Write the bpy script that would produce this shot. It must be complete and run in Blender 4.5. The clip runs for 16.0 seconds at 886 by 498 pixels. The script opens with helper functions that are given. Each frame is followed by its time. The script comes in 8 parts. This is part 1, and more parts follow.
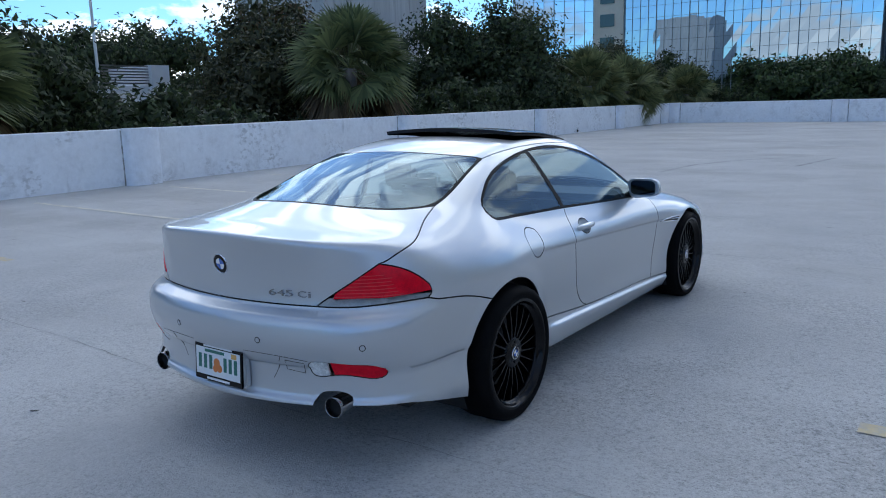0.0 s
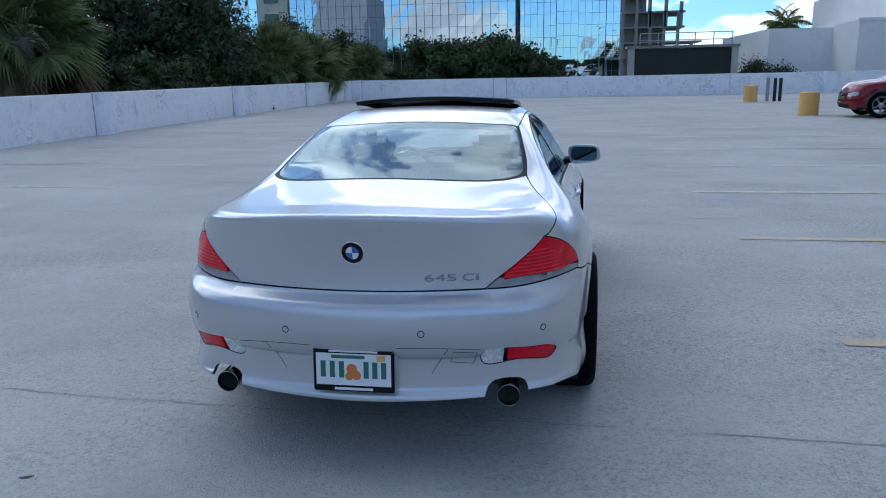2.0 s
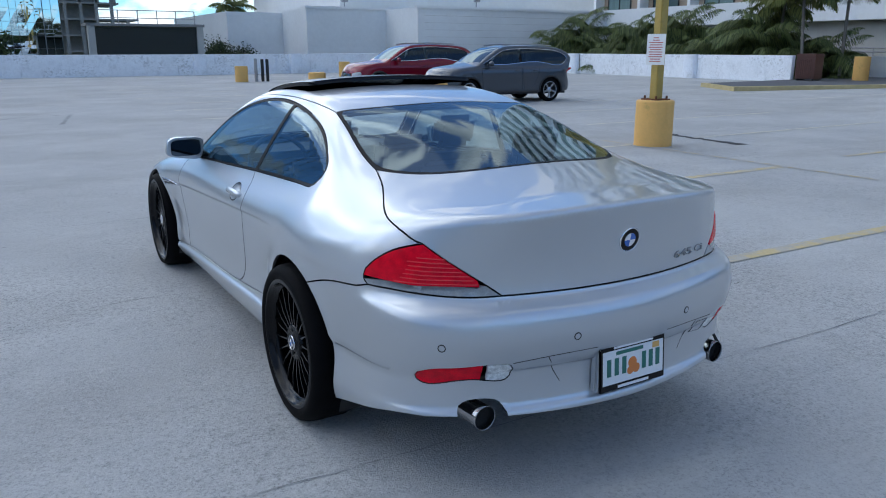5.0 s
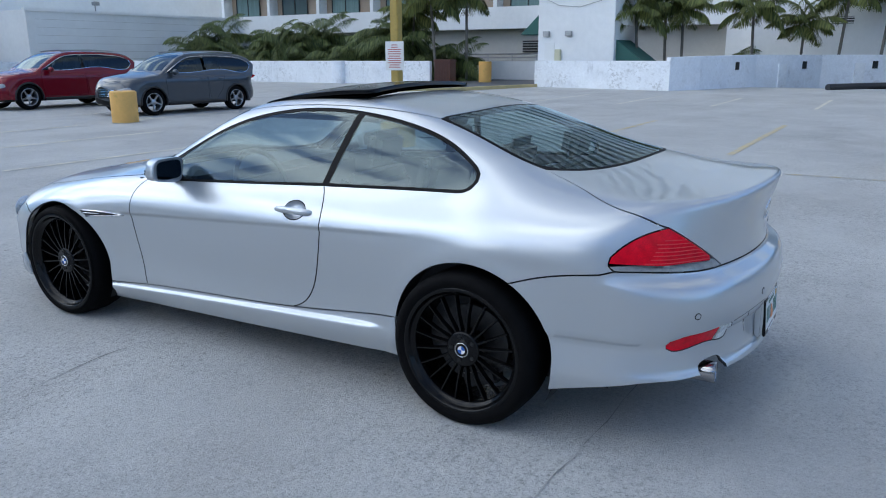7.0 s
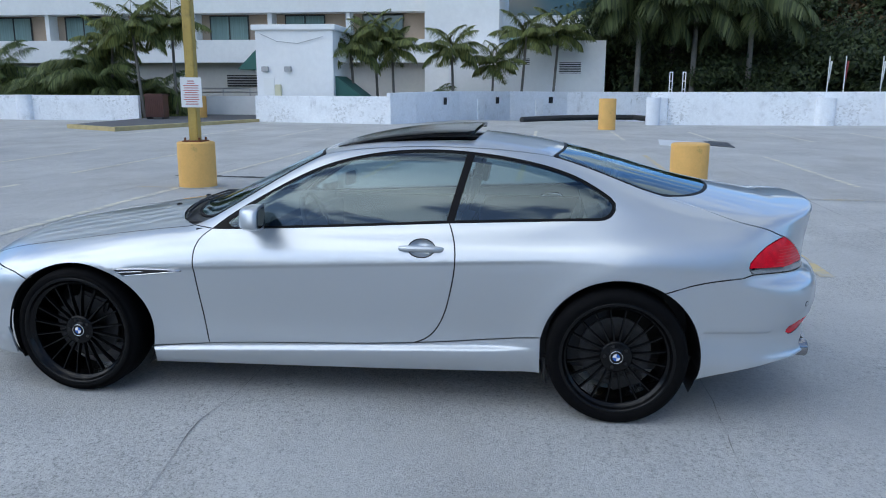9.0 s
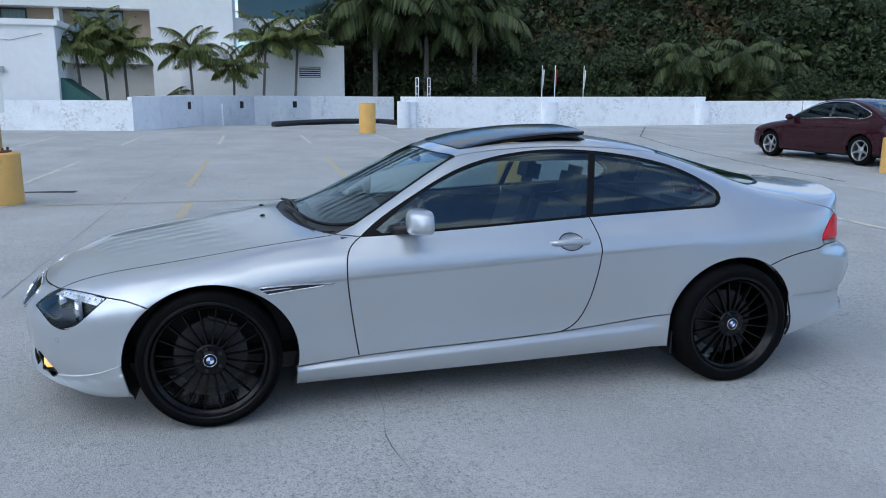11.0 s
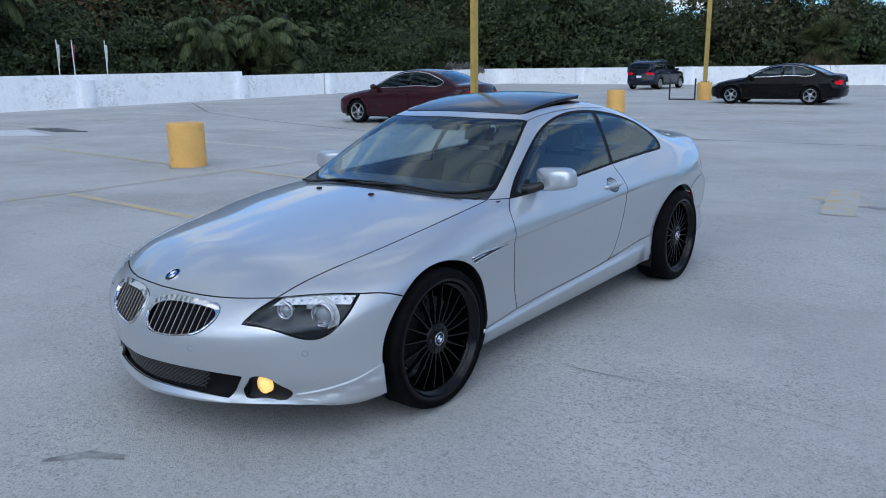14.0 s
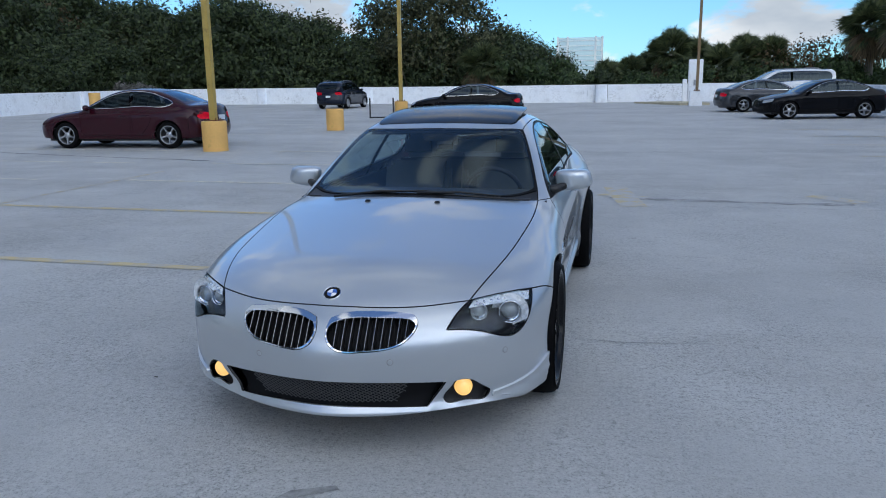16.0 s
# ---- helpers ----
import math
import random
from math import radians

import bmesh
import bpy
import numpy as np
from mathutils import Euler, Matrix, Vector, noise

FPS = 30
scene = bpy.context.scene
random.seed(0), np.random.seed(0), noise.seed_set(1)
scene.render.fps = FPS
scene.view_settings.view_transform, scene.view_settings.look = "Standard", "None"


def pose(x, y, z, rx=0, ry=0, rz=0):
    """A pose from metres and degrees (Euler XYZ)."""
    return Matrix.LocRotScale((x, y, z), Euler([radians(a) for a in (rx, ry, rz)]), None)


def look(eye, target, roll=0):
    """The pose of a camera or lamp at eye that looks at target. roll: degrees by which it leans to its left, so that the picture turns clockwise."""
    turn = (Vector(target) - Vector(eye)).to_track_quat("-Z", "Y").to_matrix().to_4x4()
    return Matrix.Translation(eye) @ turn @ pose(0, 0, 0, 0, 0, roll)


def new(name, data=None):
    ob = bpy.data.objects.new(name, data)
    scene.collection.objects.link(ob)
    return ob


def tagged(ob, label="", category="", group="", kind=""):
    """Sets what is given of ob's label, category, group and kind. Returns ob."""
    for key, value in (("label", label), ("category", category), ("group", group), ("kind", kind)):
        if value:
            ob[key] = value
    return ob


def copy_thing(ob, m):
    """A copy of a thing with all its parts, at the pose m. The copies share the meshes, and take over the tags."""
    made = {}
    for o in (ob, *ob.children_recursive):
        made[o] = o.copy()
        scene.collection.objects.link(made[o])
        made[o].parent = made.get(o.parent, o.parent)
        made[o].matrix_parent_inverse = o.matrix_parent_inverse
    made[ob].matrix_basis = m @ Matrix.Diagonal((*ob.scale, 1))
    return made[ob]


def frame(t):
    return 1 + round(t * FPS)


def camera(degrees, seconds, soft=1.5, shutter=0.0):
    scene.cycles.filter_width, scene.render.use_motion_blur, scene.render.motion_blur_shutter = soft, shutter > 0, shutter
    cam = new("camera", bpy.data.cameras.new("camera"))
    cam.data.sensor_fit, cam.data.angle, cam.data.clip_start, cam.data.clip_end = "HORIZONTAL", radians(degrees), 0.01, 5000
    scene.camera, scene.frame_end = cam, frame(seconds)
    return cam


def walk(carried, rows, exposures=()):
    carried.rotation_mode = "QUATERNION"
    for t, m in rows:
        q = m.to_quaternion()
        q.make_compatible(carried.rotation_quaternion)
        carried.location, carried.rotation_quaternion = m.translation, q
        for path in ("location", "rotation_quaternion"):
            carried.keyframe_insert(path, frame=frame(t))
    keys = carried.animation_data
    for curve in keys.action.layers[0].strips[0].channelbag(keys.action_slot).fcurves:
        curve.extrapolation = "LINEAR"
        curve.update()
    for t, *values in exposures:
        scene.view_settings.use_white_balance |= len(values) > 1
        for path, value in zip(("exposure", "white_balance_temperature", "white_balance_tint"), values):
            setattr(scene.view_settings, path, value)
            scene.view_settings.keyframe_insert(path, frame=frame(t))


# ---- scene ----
cam = camera(60.5, 16.0, soft=1.05)
PATH = [
    (0, (2.661, -4.505, 1.546), (1.535, -2.896, 1.17), -1.5),
    (0.5, (2.21, -4.738, 1.541), (1.256, -3.024, 1.15), -1.7),
    (1, (1.747, -4.919, 1.533), (0.985, -3.116, 1.123), -1.6),
    (1.5, (1.275, -4.984, 1.537), (0.723, -3.111, 1.106), -1.3),
    (2, (0.795, -5.058, 1.527), (0.468, -3.137, 1.078), -1.1),
    (2.5, (0.336, -5.04, 1.523), (0.24, -3.096, 1.063), -0.9),
    (3, (-0.118, -4.987, 1.516), (0.019, -3.048, 1.046), -0.8),
    (5.5, (-2.313, -3.976, 1.531), (-1.128, -2.448, 1.02), 0.2),
    (6, (-2.734, -3.627, 1.523), (-1.371, -2.256, 1.013), 0.2),
    (6.5, (-3.154, -3.263, 1.528), (-1.631, -2.069, 1.022), 0.0),
    (7, (-3.487, -2.866, 1.53), (-1.828, -1.864, 1.037), -0.2),
    (7.5, (-3.805, -2.432, 1.545), (-2.038, -1.625, 1.07), 0.0),
    (8, (-4.081, -1.991, 1.573), (-2.233, -1.374, 1.122), 0.1),
    (8.5, (-4.249, -1.516, 1.578), (-2.345, -1.08, 1.151), 0.2),
    (9, (-4.422, -1.022, 1.584), (-2.482, -0.765, 1.174), 0.2),
    (9.5, (-4.481, -0.508, 1.588), (-2.523, -0.435, 1.189), 0.3),
    (12, (-4.286, 2.239, 1.544), (-2.522, 1.394, 1.127), -0.0),
    (12.5, (-4.012, 2.729, 1.539), (-2.351, 1.704, 1.103), -0.4),
    (13, (-3.697, 3.188, 1.553), (-2.161, 1.99, 1.098), -0.8),
    (13.5, (-3.374, 3.615, 1.552), (-1.986, 2.25, 1.091), -0.9),
    (14, (-2.98, 3.982, 1.552), (-1.763, 2.463, 1.093), -0.8),
    (14.5, (-2.555, 4.342, 1.545), (-1.525, 2.688, 1.093), -0.7),
    (15, (-2.109, 4.645, 1.552), (-1.268, 2.884, 1.113), -0.6),
    (15.5, (-1.674, 4.934, 1.551), (-1.026, 3.091, 1.124), -0.7),
    (16, (-1.194, 5.11, 1.537), (-0.735, 3.21, 1.118), -0.8),
]
# the clip's camera grows a little brighter and warmer along the side of the car
EXPOSURES = [(0, 0.98, 6780, 11), (3, 0.95, 6820, 11), (6, 1.19, 7050, 10), (9, 1.25, 7080, 9), (13.5, 1.20, 6980, 10), (16, 0.92, 6980, 11)]
walk(cam, [(t, look(eye, target, roll)) for t, eye, target, roll in PATH], EXPOSURES)

# ---- world and sun ----
world = bpy.data.worlds.new("sky")
scene.world = world
world.use_nodes = True
wn, wl = world.node_tree.nodes, world.node_tree.links
wn.clear()
SUN_EL, SUN_AZ = 24.0, 326.0   # degrees above the horizon, degrees clockwise from +y
w_out, w_bg = wn.new("ShaderNodeOutputWorld"), wn.new("ShaderNodeBackground")
w_sky = wn.new("ShaderNodeTexSky")
w_sky.sky_type, w_sky.sun_disc = "NISHITA", False
w_sky.sun_elevation, w_sky.sun_rotation = radians(SUN_EL), radians(SUN_AZ)
w_sky.air_density, w_sky.dust_density, w_sky.ozone_density = 1.0, 0.05, 4.5
w_co, w_map = wn.new("ShaderNodeTexCoord"), wn.new("ShaderNodeMapping")
w_map.inputs["Scale"].default_value = (1.0, 1.0, 2.6)
w_cloud, w_ramp = wn.new("ShaderNodeTexNoise"), wn.new("ShaderNodeValToRGB")
w_cloud.inputs["Scale"].default_value, w_cloud.inputs["Detail"].default_value = 4.2, 10.0
w_cloud.inputs["Roughness"].default_value, w_cloud.inputs["Distortion"].default_value = 0.56, 0.25
w_ramp.color_ramp.elements[0].position, w_ramp.color_ramp.elements[1].position = 0.495, 0.565
w_shade, w_tint = wn.new("ShaderNodeTexNoise"), wn.new("ShaderNodeValToRGB")
w_shade.inputs["Scale"].default_value, w_shade.inputs["Detail"].default_value = 3.4, 6.0
w_tint.color_ramp.elements[0].position, w_tint.color_ramp.elements[0].color = 0.40, (2.0, 2.45, 3.05, 1)
w_tint.color_ramp.elements[1].position, w_tint.color_ramp.elements[1].color = 0.64, (4.0, 4.36, 4.8, 1)
w_mix = wn.new("ShaderNodeMix")
w_mix.data_type = "RGBA"
wl.new(w_co.outputs["Generated"], w_map.inputs["Vector"])
wl.new(w_map.outputs[0], w_cloud.inputs["Vector"])
wl.new(w_map.outputs[0], w_shade.inputs["Vector"])
# and thicker there, thinner over the rest of the sky
w_thick, w_sum = wn.new("ShaderNodeMapRange"), wn.new("ShaderNodeMath")
w_thick.inputs["From Min"].default_value, w_thick.inputs["From Max"].default_value = 0.3, 0.95
w_thick.inputs["To Min"].default_value, w_thick.inputs["To Max"].default_value = -0.018, 0.05
wl.new(w_cloud.outputs["Fac"], w_sum.inputs[0])
wl.new(w_thick.outputs[0], w_sum.inputs[1])
wl.new(w_sum.outputs[0], w_ramp.inputs[0])
wl.new(w_shade.outputs["Fac"], w_tint.inputs[0])
wl.new(w_ramp.outputs[0], w_mix.inputs["Factor"])
w_blue = wn.new("ShaderNodeMix")
w_blue.data_type, w_blue.blend_type = "RGBA", "MULTIPLY"
w_blue.inputs["Factor"].default_value = 1.0
# clear, deep blue air low over the horizon
w_sep, w_high = wn.new("ShaderNodeSeparateXYZ"), wn.new("ShaderNodeValToRGB")
w_high.color_ramp.elements[0].position, w_high.color_ramp.elements[0].color = 0.0, (0.20, 0.38, 0.56, 1)
w_high.color_ramp.elements[1].position, w_high.color_ramp.elements[1].color = 0.55, (0.61, 0.68, 0.775, 1)
wl.new(w_co.outputs["Generated"], w_sep.inputs[0])
wl.new(w_sep.outputs["Z"], w_high.inputs[0])
wl.new(w_high.outputs[0], w_blue.inputs["B"])
wl.new(w_sky.outputs[0], w_blue.inputs["A"])
wl.new(w_blue.outputs["Result"], w_mix.inputs["A"])
# clouds are brighter towards the hidden sun
w_dot, w_near, w_glow = wn.new("ShaderNodeVectorMath"), wn.new("ShaderNodeMapRange"), wn.new("ShaderNodeVectorMath")
w_dot.operation, w_glow.operation, w_near.interpolation_type = "DOT_PRODUCT", "SCALE", "SMOOTHSTEP"
w_dot.inputs[1].default_value = (math.sin(radians(SUN_AZ)) * math.cos(radians(SUN_EL)), math.cos(radians(SUN_AZ)) * math.cos(radians(SUN_EL)), math.sin(radians(SUN_EL)))
w_near.inputs["From Min"].default_value, w_near.inputs["From Max"].default_value = 0.35, 1.0
w_near.inputs["To Min"].default_value, w_near.inputs["To Max"].default_value = 0.80, 2.5
wl.new(w_co.outputs["Generated"], w_dot.inputs[0])
wl.new(w_dot.outputs["Value"], w_near.inputs["Value"])
wl.new(w_dot.outputs["Value"], w_thick.inputs["Value"])
wl.new(w_tint.outputs[0], w_glow.inputs[0])
wl.new(w_near.outputs[0], w_glow.inputs["Scale"])
wl.new(w_glow.outputs[0], w_mix.inputs["B"])
wl.new(w_mix.outputs["Result"], w_bg.inputs["Color"])
w_bg.inputs["Strength"].default_value = 0.15
wl.new(w_bg.outputs[0], w_out.inputs["Surface"])
sun = new("sun", bpy.data.lights.new("sun", "SUN"))
sun.data.energy, sun.data.angle, sun.data.color = 0.2, radians(110), (1.0, 0.98, 0.95)
sun.matrix_world = look((0, 0, 30), (-30 * math.sin(radians(SUN_AZ)), -30 * math.cos(radians(SUN_AZ)), 30 - 30 * math.tan(radians(SUN_EL))))

# ---- materials ----
def mat(name, base, rough=0.5, metal=0.0, vary=0.0, scale=8.0, bump=0.0, bump_scale=60.0, coat=0.0, spread=0.0, second=None, second_at=(0.5, 0.65), second_scale=3.0, spec=0.5, stretch=None, grain=()):
    """A surface with a base colour, variation at two scales, a second colour in patches, and fine relief."""
    m = bpy.data.materials.new(name)
    m.use_nodes = True
    n, l = m.node_tree.nodes, m.node_tree.links
    b = n["Principled BSDF"]
    b.inputs["Roughness"].default_value, b.inputs["Metallic"].default_value = rough, metal
    b.inputs["Coat Weight"].default_value, b.inputs["Coat Roughness"].default_value = coat, 0.02
    b.inputs["Specular IOR Level"].default_value = spec
    b.inputs["Base Color"].default_value = (*base, 1)
    co = n.new("ShaderNodeTexCoord")
    src = co.outputs["Object"]
    if stretch:
        mp = n.new("ShaderNodeMapping")
        mp.inputs["Scale"].default_value = stretch
        l.new(src, mp.inputs["Vector"])
        src = mp.outputs[0]

    def noise_at(s, detail=6.0, rough_=0.6):
        t = n.new("ShaderNodeTexNoise")
        t.inputs["Scale"].default_value, t.inputs["Detail"].default_value, t.inputs["Roughness"].default_value = s, detail, rough_
        l.new(src, t.inputs["Vector"])
        return t.outputs["Fac"]

    def blend(a, c, fac, how="MIX"):
        x = n.new("ShaderNodeMix")
        x.data_type, x.blend_type = "RGBA", how
        for v, key in ((fac, "Factor"), (a, "A"), (c, "B")):
            if hasattr(v, "is_output"):
                l.new(v, x.inputs[key])
            else:
                x.inputs[key].default_value = v
        return x.outputs["Result"]

    col = (*base, 1)
    if second:
        r = n.new("ShaderNodeValToRGB")
        r.color_ramp.elements[0].position, r.color_ramp.elements[1].position = second_at
        l.new(noise_at(second_scale, 8.0, 0.65), r.inputs[0])
        col = blend(col, (*second, 1), r.outputs[0])
    if vary:
        for s, amount in ((scale, vary), (scale * 9, vary * 0.7)):
            r = n.new("ShaderNodeMapRange")
            r.inputs["From Min"].default_value, r.inputs["From Max"].default_value = 0.3, 0.7
            r.inputs["To Min"].default_value, r.inputs["To Max"].default_value = 1 - amount, 1 + amount
            l.new(noise_at(s), r.inputs["Value"])
            c = n.new("ShaderNodeCombineColor")
            for k in range(3):
                l.new(r.outputs[0], c.inputs[k])
            col = blend(col, c.outputs[0], 1.0, "MULTIPLY")
    for s, amount in grain:
        r = n.new("ShaderNodeMapRange")
        r.inputs["From Min"].default_value, r.inputs["From Max"].default_value = 0.32, 0.68
        r.inputs["To Min"].default_value, r.inputs["To Max"].default_value = 1 - amount, 1 + amount
        l.new(noise_at(s, 3.0, 0.7), r.inputs["Value"])
        c = n.new("ShaderNodeCombineColor")
        for k in range(3):
            l.new(r.outputs[0], c.inputs[k])
        col = blend(col, c.outputs[0], 1.0, "MULTIPLY")
    if spread:
        o = n.new("ShaderNodeObjectInfo")
        r = n.new("ShaderNodeMapRange")
        r.inputs["To Min"].default_value, r.inputs["To Max"].default_value = 1 - spread, 1 + spread
        l.new(o.outputs["Random"], r.inputs["Value"])
        c = n.new("ShaderNodeCombineColor")
        for k in range(3):
            l.new(r.outputs[0], c.inputs[k])
        col = blend(col, c.outputs[0], 1.0, "MULTIPLY")
    if hasattr(col, "is_output"):
        l.new(col, b.inputs["Base Color"])
    if bump:
        u = n.new("ShaderNodeBump")
        u.inputs["Strength"].default_value, u.inputs["Distance"].default_value = bump, 0.01
        l.new(noise_at(bump_scale, 4.0), u.inputs["Height"])
        l.new(u.outputs[0], b.inputs["Normal"])
    return m


def glass_mat(name, tint, rough=0.0, ior=1.9):
    """Clear or tinted pane: a thin sheet that mirrors at a glance and lets light through, tinted."""
    m = bpy.data.materials.new(name)
    m.use_nodes = True
    n, l = m.node_tree.nodes, m.node_tree.links
    n.clear()
    out, mix, fr = n.new("ShaderNodeOutputMaterial"), n.new("ShaderNodeMixShader"), n.new("ShaderNodeLayerWeight")
    power, share = n.new("ShaderNodeMath"), n.new("ShaderNodeMapRange")
    tr, gl = n.new("ShaderNodeBsdfTransparent"), n.new("ShaderNodeBsdfGlossy")
    tr.inputs["Color"].default_value, gl.inputs["Roughness"].default_value = (*tint, 1), rough
    gl.inputs["Color"].default_value = (0.72, 0.90, 1.0, 1)
    # the same share of mirrored light from both faces of the sheet
    fr.inputs["Blend"].default_value, power.operation, power.inputs[1].default_value = 0.5, "POWER", 5.0
    share.inputs["To Min"].default_value = ((ior - 1) / (ior + 1)) ** 2
    l.new(fr.outputs["Facing"], power.inputs[0])
    l.new(power.outputs[0], share.inputs["Value"])
    l.new(share.outputs[0], mix.inputs[0])
    l.new(tr.outputs[0], mix.inputs[1])
    l.new(gl.outputs[0], mix.inputs[2])
    l.new(mix.outputs[0], out.inputs["Surface"])
    return m


def paint_mat(name, base, metal=0.6, rough=0.32, flake=0.06, coat=1.0, spec=0.5):
    """Metallic car paint under clear coat."""
    m = mat(name, base, rough, metal, coat=coat, spec=spec)
    n, l = m.node_tree.nodes, m.node_tree.links
    b = n["Principled BSDF"]
    co, v, r = n.new("ShaderNodeTexCoord"), n.new("ShaderNodeTexNoise"), n.new("ShaderNodeMapRange")
    v.inputs["Scale"].default_value = 900.0
    r.inputs["To Min"].default_value, r.inputs["To Max"].default_value = rough - flake, rough + flake
    l.new(co.outputs["Object"], v.inputs["Vector"])
    l.new(v.outputs["Fac"], r.inputs["Value"])
    l.new(r.outputs[0], b.inputs["Roughness"])
    return m


def deck_mat():
    """Worn concrete: cloudy tone, brownish stains, and exposed grit in patches."""
    m = bpy.data.materials.new("deck_concrete")
    m.use_nodes = True
    n, l = m.node_tree.nodes, m.node_tree.links
    b = n["Principled BSDF"]
    b.inputs["Roughness"].default_value = 0.8
    co = n.new("ShaderNodeTexCoord").outputs["Object"]

    def fac(scale, lo, hi, detail=6.0, rough=0.6, stretch=None):
        t, r, src = n.new("ShaderNodeTexNoise"), n.new("ShaderNodeMapRange"), co
        if stretch:
            mp = n.new("ShaderNodeMapping")
            mp.inputs["Scale"].default_value, mp.inputs["Rotation"].default_value = stretch, (0, 0, radians(8))
            l.new(co, mp.inputs["Vector"])
            src = mp.outputs[0]
        t.inputs["Scale"].default_value, t.inputs["Detail"].default_value, t.inputs["Roughness"].default_value = scale, detail, rough
        l.new(src, t.inputs["Vector"])
        r.inputs["From Min"].default_value, r.inputs["From Max"].default_value = lo, hi
        l.new(t.outputs["Fac"], r.inputs["Value"])
        return r.outputs[0]

    def blend(a, c, f, how="MIX", amount=None):
        x = n.new("ShaderNodeMix")
        x.data_type, x.blend_type = "RGBA", how
        if amount is not None:
            k = n.new("ShaderNodeMath")
            k.operation = "MULTIPLY"
            k.inputs[1].default_value = amount
            l.new(f, k.inputs[0])
            f = k.outputs[0]
        for v, key in ((f, "Factor"), (a, "A"), (c, "B")):
            if hasattr(v, "is_output"):
                l.new(v, x.inputs[key])
            else:
                x.inputs[key].default_value = v
        return x.outputs["Result"]

    col = blend((0.395, 0.395, 0.385, 1), (0.515, 0.515, 0.497, 1), fac(0.38, 0.34, 0.66, 8.0, 0.62))
    col = blend(col, (0.325, 0.310, 0.288, 1), fac(0.33, 0.50, 0.70, 7.0, 0.62, (0.7, 1.5, 1.0)), amount=0.66)
    col = blend(col, (0.56, 0.555, 0.533, 1), fac(1.3, 0.52, 0.68, 8.0, 0.65), amount=0.45)
    col = blend(col, (0.24, 0.235, 0.23, 1), fac(4.5, 0.58, 0.71, 8.0, 0.7), amount=0.36)
    # exposed grit, strongest in worn patches
    worn = fac(0.55, 0.40, 0.62, 5.0)
    for scale, dark, light, least in ((30.0, 0.36, 0.32, 0.25), (85.0, 0.55, 0.46, 0.40)):
        amount = n.new("ShaderNodeMapRange")
        amount.inputs["To Min"].default_value, amount.inputs["To Max"].default_value = least, 1.0
        l.new(worn, amount.inputs["Value"])
        for lo, hi, tone, k in ((0.54, 0.66, (0.10, 0.10, 0.10, 1), dark), (0.46, 0.34, (0.66, 0.66, 0.64, 1), light)):
            f = n.new("ShaderNodeMath")
            f.operation = "MULTIPLY"
            l.new(fac(scale, lo, hi, 3.0, 0.6), f.inputs[0])
            l.new(amount.outputs[0], f.inputs[1])
            col = blend(col, tone, f.outputs[0], amount=k)
    l.new(col, b.inputs["Base Color"])
    u = n.new("ShaderNodeBump")
    u.inputs["Strength"].default_value, u.inputs["Distance"].default_value = 0.5, 0.01
    l.new(fac(110.0, 0.2, 0.8, 4.0), u.inputs["Height"])
    l.new(u.outputs[0], b.inputs["Normal"])
    return m


def wall_mat(name, base, sound):
    """Whitewash that flakes off in clustered patches, with thin grey runs; sound makes the patches rarer."""
    m = mat(name, base, 0.7, vary=0.04, scale=1.1, bump=0.25, bump_scale=25, grain=((9.0, 0.04),))
    n, l = m.node_tree.nodes, m.node_tree.links
    b = n["Principled BSDF"]
    co = n.new("ShaderNodeTexCoord").outputs["Object"]

    def fac(scale, lo, hi, stretch=(1, 1, 1), detail=6.0, rough=0.65):
        mp, t, r = n.new("ShaderNodeMapping"), n.new("ShaderNodeTexNoise"), n.new("ShaderNodeMapRange")
        mp.inputs["Scale"].default_value = stretch
        l.new(co, mp.inputs["Vector"])
        l.new(mp.outputs[0], t.inputs["Vector"])
        t.inputs["Scale"].default_value, t.inputs["Detail"].default_value, t.inputs["Roughness"].default_value = scale, detail, rough
        r.inputs["From Min"].default_value, r.inputs["From Max"].default_value = lo, hi
        l.new(t.outputs["Fac"], r.inputs["Value"])
        return r.outputs[0]

    def layer(col, tone, a, c, amount):
        k, x = n.new("ShaderNodeMath"), n.new("ShaderNodeMix")
        k.operation, x.data_type = "MULTIPLY", "RGBA"
        l.new(a, k.inputs[0])
        l.new(c, k.inputs[1])
        k2 = n.new("ShaderNodeMath")
        k2.operation, k2.inputs[1].default_value = "MULTIPLY", amount
        l.new(k.outputs[0], k2.inputs[0])
        l.new(k2.outputs[0], x.inputs["Factor"])
        l.new(col, x.inputs["A"])
        x.inputs["B"].default_value = tone
        return x.outputs["Result"]

    col = b.inputs["Base Color"].links[0].from_socket
    col = layer(col, (0.40, 0.40, 0.39, 1), fac(0.55, 0.49 + sound, 0.60 + sound), fac(7.0, 0.50, 0.60, (1, 1, 1.5)), 0.6)
    col = layer(col, (0.44, 0.45, 0.46, 1), fac(0.8, 0.46 + sound, 0.60 + sound), fac(4.5, 0.60, 0.68, (1, 1, 0.14)), 0.6)
    col = layer(col, (0.62, 0.63, 0.64, 1), fac(1.6, 0.45, 0.65), fac(3.0, 0.45, 0.65), 0.7)
    l.new(col, b.inputs["Base Color"])
    return m


